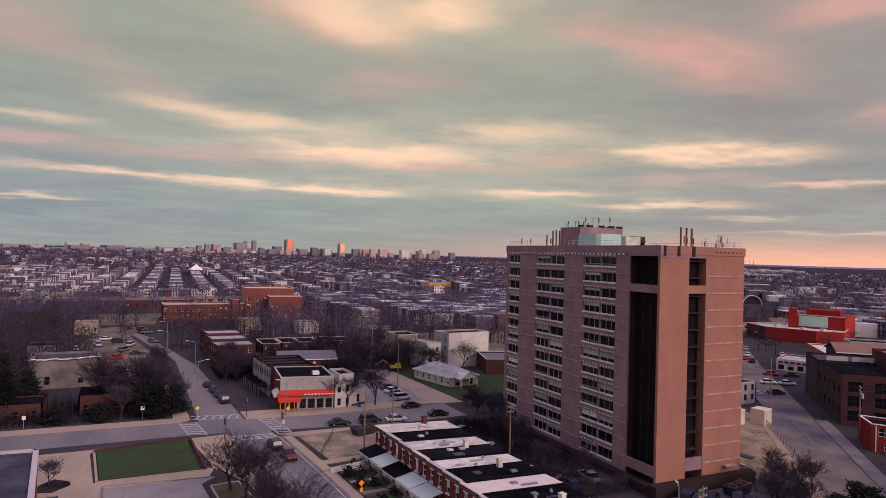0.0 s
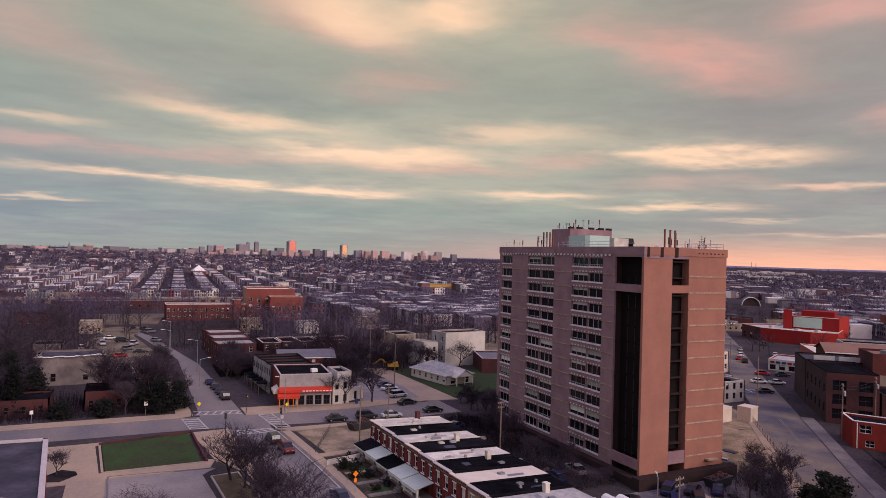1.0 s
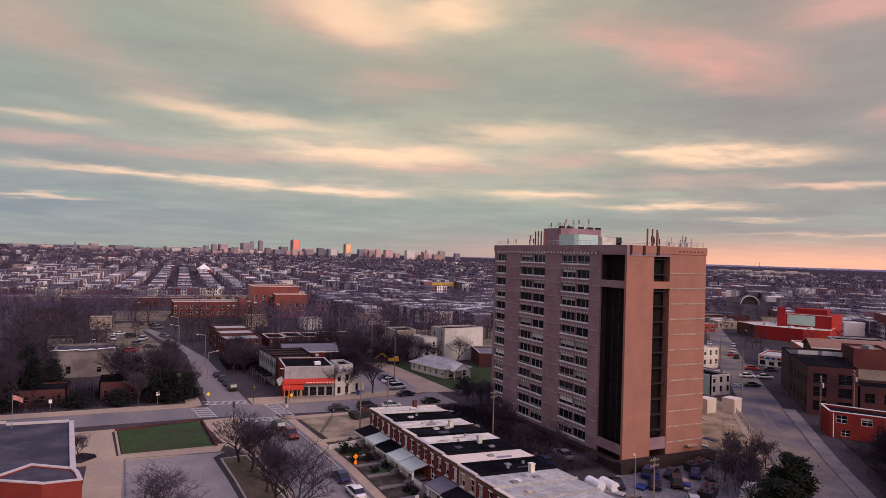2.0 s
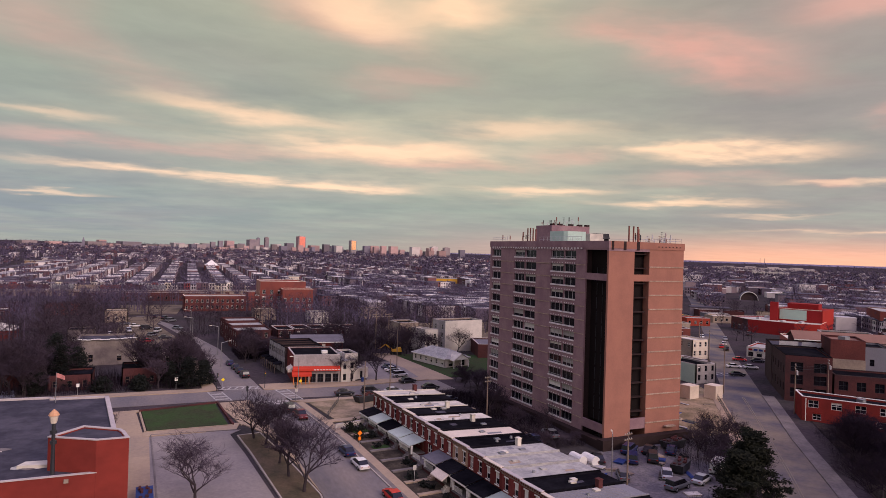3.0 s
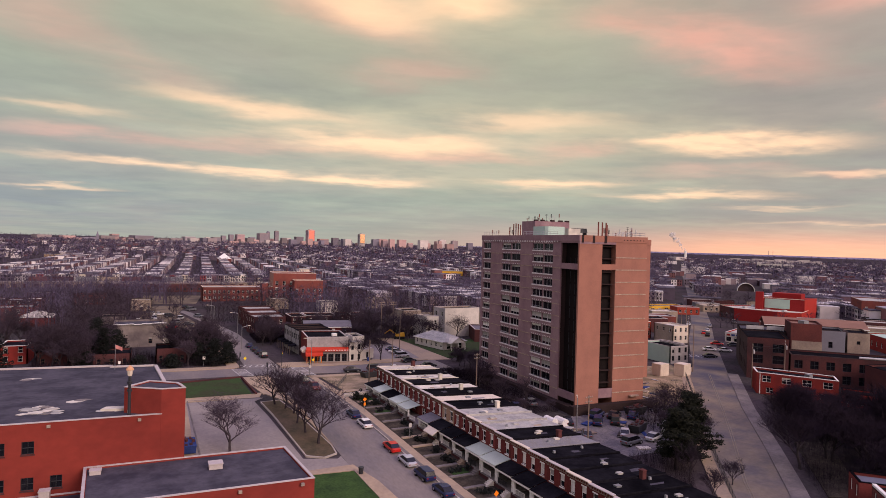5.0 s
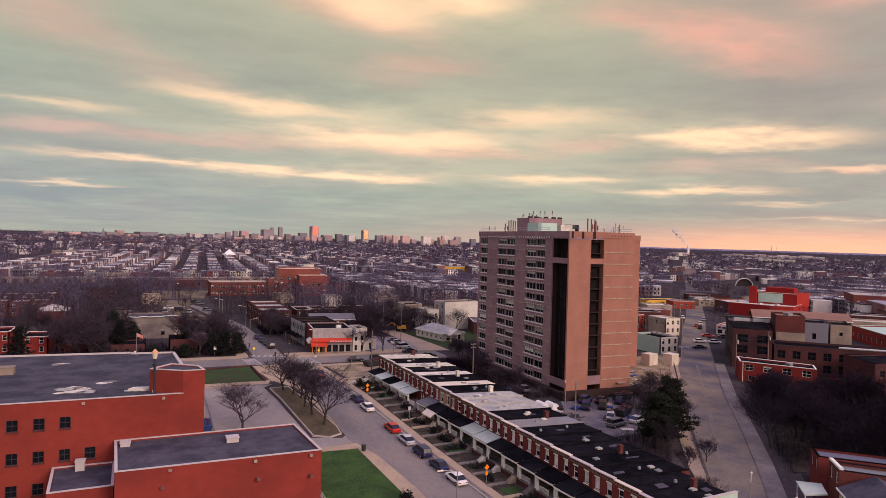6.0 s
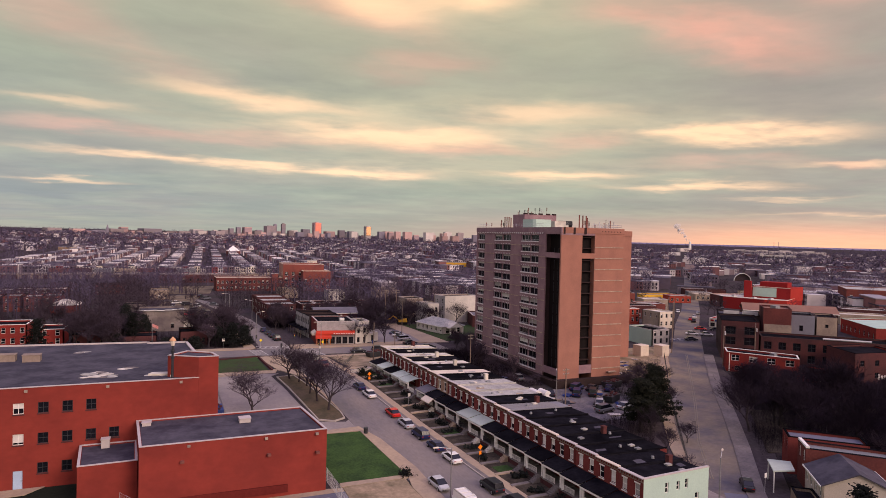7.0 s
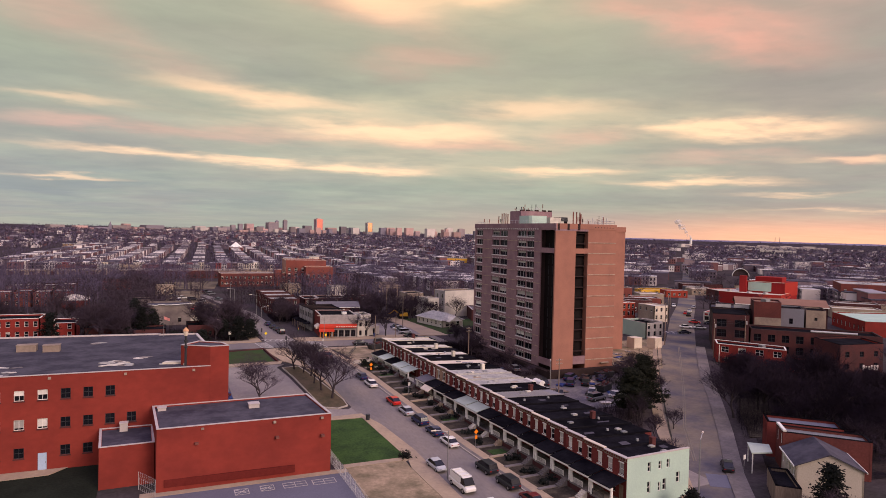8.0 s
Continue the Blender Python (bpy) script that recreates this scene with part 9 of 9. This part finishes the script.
def skyline():
    """Towers of the city centre and the far landmarks, each a building of its own."""
    # wall colours that already carry the haze
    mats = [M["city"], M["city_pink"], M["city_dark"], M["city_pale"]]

    def tower(px, top, w, d, mi, label="distant city centre tower with haze mixed into its wall colour", gold=False, bands=True):
        az = radians(HEAD) + math.atan((px - 784) / FOC)
        el = math.atan((451 + (px - 784) * 0.026 - top) / math.hypot(FOC, px - 784))
        x, y = -73.8 + math.sin(az) * d, -76.6 + math.cos(az) * d
        zt = 33.4 + math.tan(el) * d
        hw = w / FOC * d / 2
        T = thing("city_tower", label, "city building", Matrix.Translation((x, y, G(x, y))) @ Matrix.Rotation(-az + 0.35, 4, "Z"), "city centre towers")
        z = zt - G(x, y)
        bm = bm_new()
        box(bm, -hw * 0.8, hw * 0.8, -hw * 0.8, hw * 0.8, -5, z)
        if z > 40:
            box(bm, -hw * 0.4, hw * 0.4, -hw * 0.4, hw * 0.4, z, z + z * 0.04)
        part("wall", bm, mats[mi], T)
        if bands and z > 24:
            bm = bm_new()
            k = 4.0
            while k < z - 3:
                box(bm, -hw * 0.8 - 0.3, hw * 0.8 + 0.3, -hw * 0.8 - 0.3, hw * 0.8 + 0.3, k, k + 1.5)
                k += 4.2
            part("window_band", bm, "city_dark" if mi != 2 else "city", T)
        # thin slab added to show the glint
        if gold:
            bm = bm_new()
            box(bm, -hw * 0.62, hw * 0.62, -hw * 0.8 - 1.2, -hw * 0.8 - 0.5, z * 0.35, z * 0.97)
            part("bright_front", bm, gold, T, "tower front coloured like a sun glint")

    for px, top, w, mi in ((14, 432, 26, 0), (62, 434, 22, 1), (100, 437, 28, 2), (134, 434, 26, 0), (150, 431, 14, 1), (200, 434, 36, 2), (240, 440, 20, 1), (288, 436, 22, 3), (313, 438, 8, 1), (322, 437, 8, 3), (338, 437, 16, 0), (352, 434, 9, 2), (366, 432, 9, 2), (382, 432, 16, 1), (404, 437, 12, 2), (424, 430, 20, 0), (434, 427, 6, 2), (449, 426, 8, 0), (468, 438, 14, 3)):
        tower(px, top, w, 2600, mi)
    for px, top, w, mi in ((490, 436, 16, 2), (511, 424, 16, 1), (534, 440, 20, 1), (556, 438, 13, 2), (567, 441, 9, 2), (581, 443, 12, 2), (604, 431, 13, 3), (646, 442, 12, 1), (692, 447, 11, 1), (738, 450, 16, 0), (175, 438, 30, 1), (262, 439, 24, 0), (395, 441, 40, 1), (452, 444, 30, 3), (515, 444, 36, 2), (84, 438, 30, 1), (36, 437, 30, 2)):
        tower(px, top, w, 2600, mi, gold="gold" if px == 604 else "rose_glass" if px == 511 else False)
    rs = random.Random(40)
    for k in range(96):
        px = rs.uniform(-20, 800)
        tower(px, rs.uniform(438, 447) + max(0, px - 480) * 0.014, rs.uniform(6, 20), rs.uniform(2200, 2700), rs.choice((0, 1, 1, 2, 3)), "distant mid-rise block with haze mixed into its wall colour", bands=False)
    # church spire, smokestack, long white factory, yellow and red sheds
    def at(px, d):
        az = radians(HEAD) + math.atan((px - 784) / FOC)
        x, y = -73.8 + math.sin(az) * d, -76.6 + math.cos(az) * d
        return x, y, G(x, y), az
    x, y, z, az = at(116, 1900)
    T = thing("church_spire", "thin dark church spire on the skyline", "church", Matrix.Translation((x, y, z)))
    bm = bm_new()
    box(bm, -3.5, 3.5, -3.5, 3.5, -4, 20)
    tube(bm, (0, 0, 20), (0, 0, 44 - z), 3.6, 0.2, 8)
    part("tower", bm, "city_dark", T)
    x, y, z, az = at(348, 850)
    T = thing("pyramid_roof", "hall with a bright pyramid roof among the terraces", "hall", Matrix.Translation((x, y, z)))
    bm = bm_new()
    box(bm, -8, 8, -8, 8, -2, 7)
    part("wall", bm, "far_brick", T)
    bm = bm_new()
    v = [bm.verts.new(c) for c in ((-8, -8, 7), (8, -8, 7), (8, 8, 7), (-8, 8, 7), (0, 0, 14))]
    for f in ((0, 1, 4), (1, 2, 4), (2, 3, 4), (3, 0, 4), (3, 2, 1, 0)):
        bm.faces.new([v[i] for i in f])
    part("roof", bm, "white", T, "pale pyramid roof")
    d = 2400
    x, y = -89.6 + 0.6925 * d, -138.5 + 0.7214 * d
    T = thing("smokestack", "tall white smokestack far away", "chimney", Matrix.Translation((x, y, G(x, y))))
    bm = bm_new()
    tube(bm, (0, 0, -3), (0, 0, 35.5 - G(x, y)), 5.0, 3.6, 12)
    part("shaft", bm, "white", T)
    bm = bm_new()
    box(bm, -60, -14, -20, 20, -4, 11)
    part("boiler_house", bm, "city_pale", T)
    T = thing("power_works", "long pale works beside the smokestack", "works", Matrix.Translation((x + 120, y - 60, G(x, y))) @ Matrix.Rotation(radians(-44), 4, "Z"))
    for k in range(9):
        bm = bm_new()
        box(bm, -20 + k * 34, 12 + k * 34, -15, 15, -4, 9 + 3 * (k % 2))
        part("hall", bm, "city_pale", T)
    d = 1500
    for k in range(12):
        a = 50.43 + k * 0.216
        x, y = -73.8 + math.sin(radians(a)) * d, -76.6 + math.cos(radians(a)) * d
        T = thing("white_factory_bay", "bay of a long white factory far away", "factory", Matrix.Translation((x, y, G(x, y))) @ Matrix.Rotation(-radians(51.5), 4, "Z"), "long white factory")
        bm = bm_new()
        box(bm, -2.9, 2.9, -8, 8, -4, 11 + (3.5 if k == 0 else 0) + 0.6 * (k % 2))
        part("wall", bm, "white_wall", T)
        bm = bm_new()
        box(bm, -1.6, 1.6, -8.2, -8, 2, 8)
        part("window", bm, "city_glass", T)
    for px, top, w, d, m, lb in ((770, 500, 62, 700, "yellow", "long yellow shed among the far houses"), (625, 503, 12, 640, "red_lit", "bright red house among the far terraces"), (418, 468, 16, 1300, "red_lit", "red hall among the far terraces"), (1000, 470, 40, 1500, "city_pale", "pale hall far away"), (500, 498, 18, 560, "cream", "pale stepped hall behind the institution"), (60, 520, 60, 520, "tan_wall", "tan masonry building by the railway"), (20, 470, 26, 900, "yellow_brick", "buff brick building on the rise")):
        x, y, z, az = at(px, d)
        T = thing("far_hall", lb, "building", Matrix.Translation((x, y, z)) @ Matrix.Rotation(-az, 4, "Z"), "far landmarks")
        hw = w / FOC * d / 2
        zt = 33.4 + (451 + (px - 784) * 0.026 - top) / math.hypot(FOC, px - 784) * d - z
        bm = bm_new()
        box(bm, -hw, hw, -6, 6, -3, max(4, zt))
        part("wall", bm, m, T)
        bm = bm_new()
        box(bm, -hw - 0.3, hw + 0.3, -6.3, 6.3, max(4, zt), max(4, zt) + 0.4)
        part("roof", bm, "grey_roof", T)
        for k in range(0 if m == "yellow" else int(hw / 2)):
            bm = bm_new()
            box(bm, -hw + 1 + k * 4, -hw + 3 + k * 4, -6.12, -6, 1, 3.2)
            part("window", bm, "city_glass", T)


skyline()


def railway():
    """Stone retaining wall and embankment of the railway, with a goods train."""
    T = thing("railway_wall", "long brown stone retaining wall of the railway", "retaining wall", Matrix.Translation((-90, 372, G(-90, 372))))
    bm = bm_new()
    box(bm, -160, 95, 0, 1.2, -2, 3.4)
    part("wall", bm, "tan_wall", T)
    for k in range(42):
        bm = bm_new()
        box(bm, -158 + k * 6, -155 + k * 6, -0.15, 0.0, 0, 2.4)
        part("buttress", bm, "ind_brick", T)
    bm = bm_new()
    box(bm, -160, 95, -0.3, 1.5, 3.4, 3.8)
    part("coping", bm, "coping", T)
    T2 = thing("embankment", "brown railway embankment above the wall", "embankment", Matrix.Translation((-90, 375, G(-90, 375))), kind="structure")
    bm = bm_new()
    prism(bm, [(-160, -1.8), (95, -1.8), (95, 9), (-160, 9)], -2, 3.3)
    part("bank", bm, "dry", T2)
    for k in range(7):
        T3 = thing("goods_wagon", "rusty brown goods wagon on the railway", "railway wagon", Matrix.Translation((-150 + k * 13.5, 379, G(-90, 375) + 3.3)), "goods train")
        bm = bm_new()
        box(bm, -6, 6, -1.4, 1.4, 0.7, 3.3)
        part("body", bm, ("rust", "ind_brick", "steel", "tan_wall")[k % 4], T3)
        bm = bm_new()
        for x in (-4.4, 4.4):
            for q in (-0.7, 0.7):
                tube(bm, (x + q, -1.2, 0.4), (x + q, 1.2, 0.4), 0.42, 0.42, 8)
        part("wheels", bm, "dark_steel", T3)
    block("buff_terrace", "row of buff masonry buildings below the railway", "building", [(-110, 330), (-40, 330), (-40, 342), (-110, 342)], 3.6, "ind_brick", "tan_wall", {0: [(16, (1.0,), 1.2, 1.6)]}, fmat="wood")


railway()


def works_district():
    """Low sheds, yards and bare trees round the red factory, and the pale store roofs along the far street."""
    r = random.Random(133)
    busy = [(184, 98, 240, 150), (252, 56, 330, 138), (140, 2, 196, 50), (128, 40, 178, 88)]
    k = 0
    while k < 30:
        x, y = r.uniform(236, 420), r.uniform(20, 230)
        t = (x - 90) - (y - 60) * 0.94
        if x < 236 or -26 < t < 24 or any(a - 8 < x < c + 8 and b - 8 < y < d + 8 for a, b, c, d in busy) or (x < 200 and y > 140):
            continue
        w, d = r.uniform(7, 20), r.uniform(6, 11)
        h = r.uniform(2.6, 5.2)
        rot = radians(-44 + r.uniform(-4, 4))
        c, q = math.cos(rot), math.sin(rot)
        pts = [(x + u * c - v * q, y + u * q + v * c) for u, v in ((-w / 2, -d / 2), (w / 2, -d / 2), (w / 2, d / 2), (-w / 2, d / 2))]
        roof = r.choice(("white_roof", "grey_roof", "grey_roof", "tar", "rib"))
        block("works_shed", {"white_roof": "low works shed with a white roof", "grey_roof": "low works shed with a grey roof", "tar": "low works shed with a black roof", "rib": "low works shed with a ribbed roof"}[roof], "shed",
              pts, G(x, y) + h, r.choice(("tan_wall", "ind_brick", "soot", "far_brick")), roof, {0: [(max(2, int(w / 4)), (1.0,), 1.2, 1.2)]}, group="works sheds", cop="tar", fmat="dark_steel", blind=0)
        busy.append((x - w / 2, y - d / 2, x + w / 2, y + d / 2))
        k += 1
    done = 0
    while done < 90:
        x, y = r.uniform(140, 340), r.uniform(10, 260)
        t = (x - 90) - (y - 60) * 0.94
        if -20 < t < 18 or any(a - 1 < x < c + 1 and b - 1 < y < d + 1 for a, b, c, d in busy):
            continue
        grove_tree(*GROVES["far"], r, x, y, r.uniform(0.45, 0.8))
        done += 1
    for kind, colour, x, y, h in (("sedan", "white", 150, 92, 45), ("van", "white", 67.5, -24.4, 60), ("suv", "grey", 176, 118, 45), ("sedan", "black", 112, 60, 130), ("sedan", "red", 108, 64, 130)):
        park(kind, colour, x, y, h, "cars on the far street")


works_district()


def north_west_lots():
    """Small brick houses with pale roofs and open lots west of the side street."""
    r = random.Random(58)
    for k in range(4):
        x = -152 + k * 7.0
        block("terraced_house", "brick terraced house with a pale flat roof", "house", [(x, 176), (x + 6.6, 176), (x + 6.6, 188), (x, 188)], 4.6 + 0.3 * (k % 2), "far_brick", ("white_roof", "grey_roof")[k % 2], {0: [(2, (1.0, 3.8), 1.0, 1.6)]}, group="houses on the north-west lots", cop="tar")
        block("terraced_house", "brick terraced house with a worn flat roof", "house", [(x - 2, 212), (x + 4.6, 212), (x + 4.6, 224), (x - 2, 224)], 4.4 + 0.3 * (k % 2), "ind_brick", ("grey_roof", "white_roof")[k % 2], {0: [(2, (1.0, 3.8), 1.0, 1.6)]}, group="houses on the north-west lots", cop="tar")
    for x, y, w, wall, roof in ((-92, 216, 9, "tan_wall", "grey_roof"), (-118, 250, 14, "far_brick", "tar"), (-140, 262, 12, "ind_brick", "grey_roof"), (-100, 150, 8, "shell_stone", "tar"), (-30, 216, 10, "tan_wall", "white_roof"), (-8, 200, 9, "white_wall", "grey_roof"), (22, 214, 12, "tan_wall", "white_roof")):
        block("small_house", "small flat-roofed house on the open lots", "house", [(x, y), (x + w, y), (x + w, y + 9), (x, y + 9)], 3.6, wall, roof, {0: [(max(2, int(w / 3)), (1.0,), 1.0, 1.5)]}, group="houses on the north-west lots", cop="tar")
    for k, (x, y) in enumerate(((-68, 226), (-72, 232), (-66, 214), (-82, 180), (-74, 166), (-88, 172), (-64.5, 186))):
        park(r.choice(("sedan", "suv", "hatch")), r.choice(("white", "black", "silver", "grey")), x, y, r.uniform(0, 180), "cars on the littered lots", 0.11)


north_west_lots()
me = bpy.data.meshes.new("far_groves")
me.from_pydata(GROVES["far"][0], [], GROVES["far"][1])
me.materials.append(M["twig"])
tagged(new("far_groves", me), "bare winter trees standing in groves between the far houses", "trees", kind="stuff")


def smoke_and_masts():
    """Smoke drifting from the far stack, and two thin masts on the horizon."""
    d = 2400
    x, y = -89.6 + 0.6925 * d, -138.5 + 0.7214 * d
    r = random.Random(5)
    bm = bm_new()
    for k in range(30):
        u = (k / 30) ** 0.8
        c = Vector((x - 52 * u * 0.72 + r.gauss(0, 2 + 7 * u), y + 52 * u * 0.69, 37 + 56 * u ** 1.25 + r.gauss(0, 1.2 + 4 * u)))
        bmesh.ops.create_icosphere(bm, subdivisions=2, radius=(2.4 + 4.2 * u) * r.uniform(0.7, 1.2), matrix=Matrix.Translation(c))
    mt = bpy.data.materials.new("thin_smoke")
    mt.use_nodes = True
    nt = mt.node_tree
    b, tr, mx = nt.nodes["Principled BSDF"], nt.nodes.new("ShaderNodeBsdfTransparent"), nt.nodes.new("ShaderNodeMixShader")
    b.inputs["Base Color"].default_value, b.inputs["Roughness"].default_value = (0.8, 0.76, 0.72, 1), 1.0
    mx.inputs[0].default_value = 0.2
    nt.links.new(tr.outputs[0], mx.inputs[1])
    nt.links.new(b.outputs[0], mx.inputs[2])
    nt.links.new(mx.outputs[0], nt.nodes["Material Output"].inputs[0])
    tagged(part("smoke", bm, mt), "thin pale smoke drifting from the far smokestack", "smoke", kind="stuff")
    for o in (0, 14):
        x, y = -89.6 + 0.7656 * 3600 + o, -138.5 + 0.6433 * 3600 - o
        T = thing("radio_mast", "thin tall mast on the horizon", "mast", Matrix.Translation((x, y, G(x, y))), "far masts")
        bm = bm_new()
        tube(bm, (0, 0, -3), (0, 0, 48 - G(x, y)), 1.1, 0.8, 6)
        part("shaft", bm, "city_dark", T)


smoke_and_masts()


def far_ridge():
    """Low wooded hills along the horizon, far behind everything."""
    bm = bm_new()
    n = 120
    a0, a1 = radians(-40), radians(95)
    rows = []
    for k in range(n + 1):
        a = a0 + (a1 - a0) * k / n
        h = 26 + 6 * noise.noise((k * 0.13, 1.7, 0)) + 2.0 * noise.noise((k * 0.9, 4.1, 0))
        rows.append([bm.verts.new((math.sin(a) * d, math.cos(a) * d, z)) for d, z in ((4300, 0), (4500, h * 0.75), (4700, h), (4800, -20))])
    for p, q in zip(rows, rows[1:]):
        for i in range(3):
            bm.faces.new((p[i], q[i], q[i + 1], p[i + 1]))
    tagged(part("backdrop_hills", bm, M["hills"]), "low wooded hills along the horizon, haze mixed into their violet colour", "hills", kind="structure")


# pale violet base colour holds the haze of the distance
M["hills"] = mat("hazy_hills", (0.22, 0.19, 0.27), 0.95, var=0.12, scale=0.002, fine=0.02, bump=0.0, other=(0.18, 0.16, 0.24))
far_ridge()
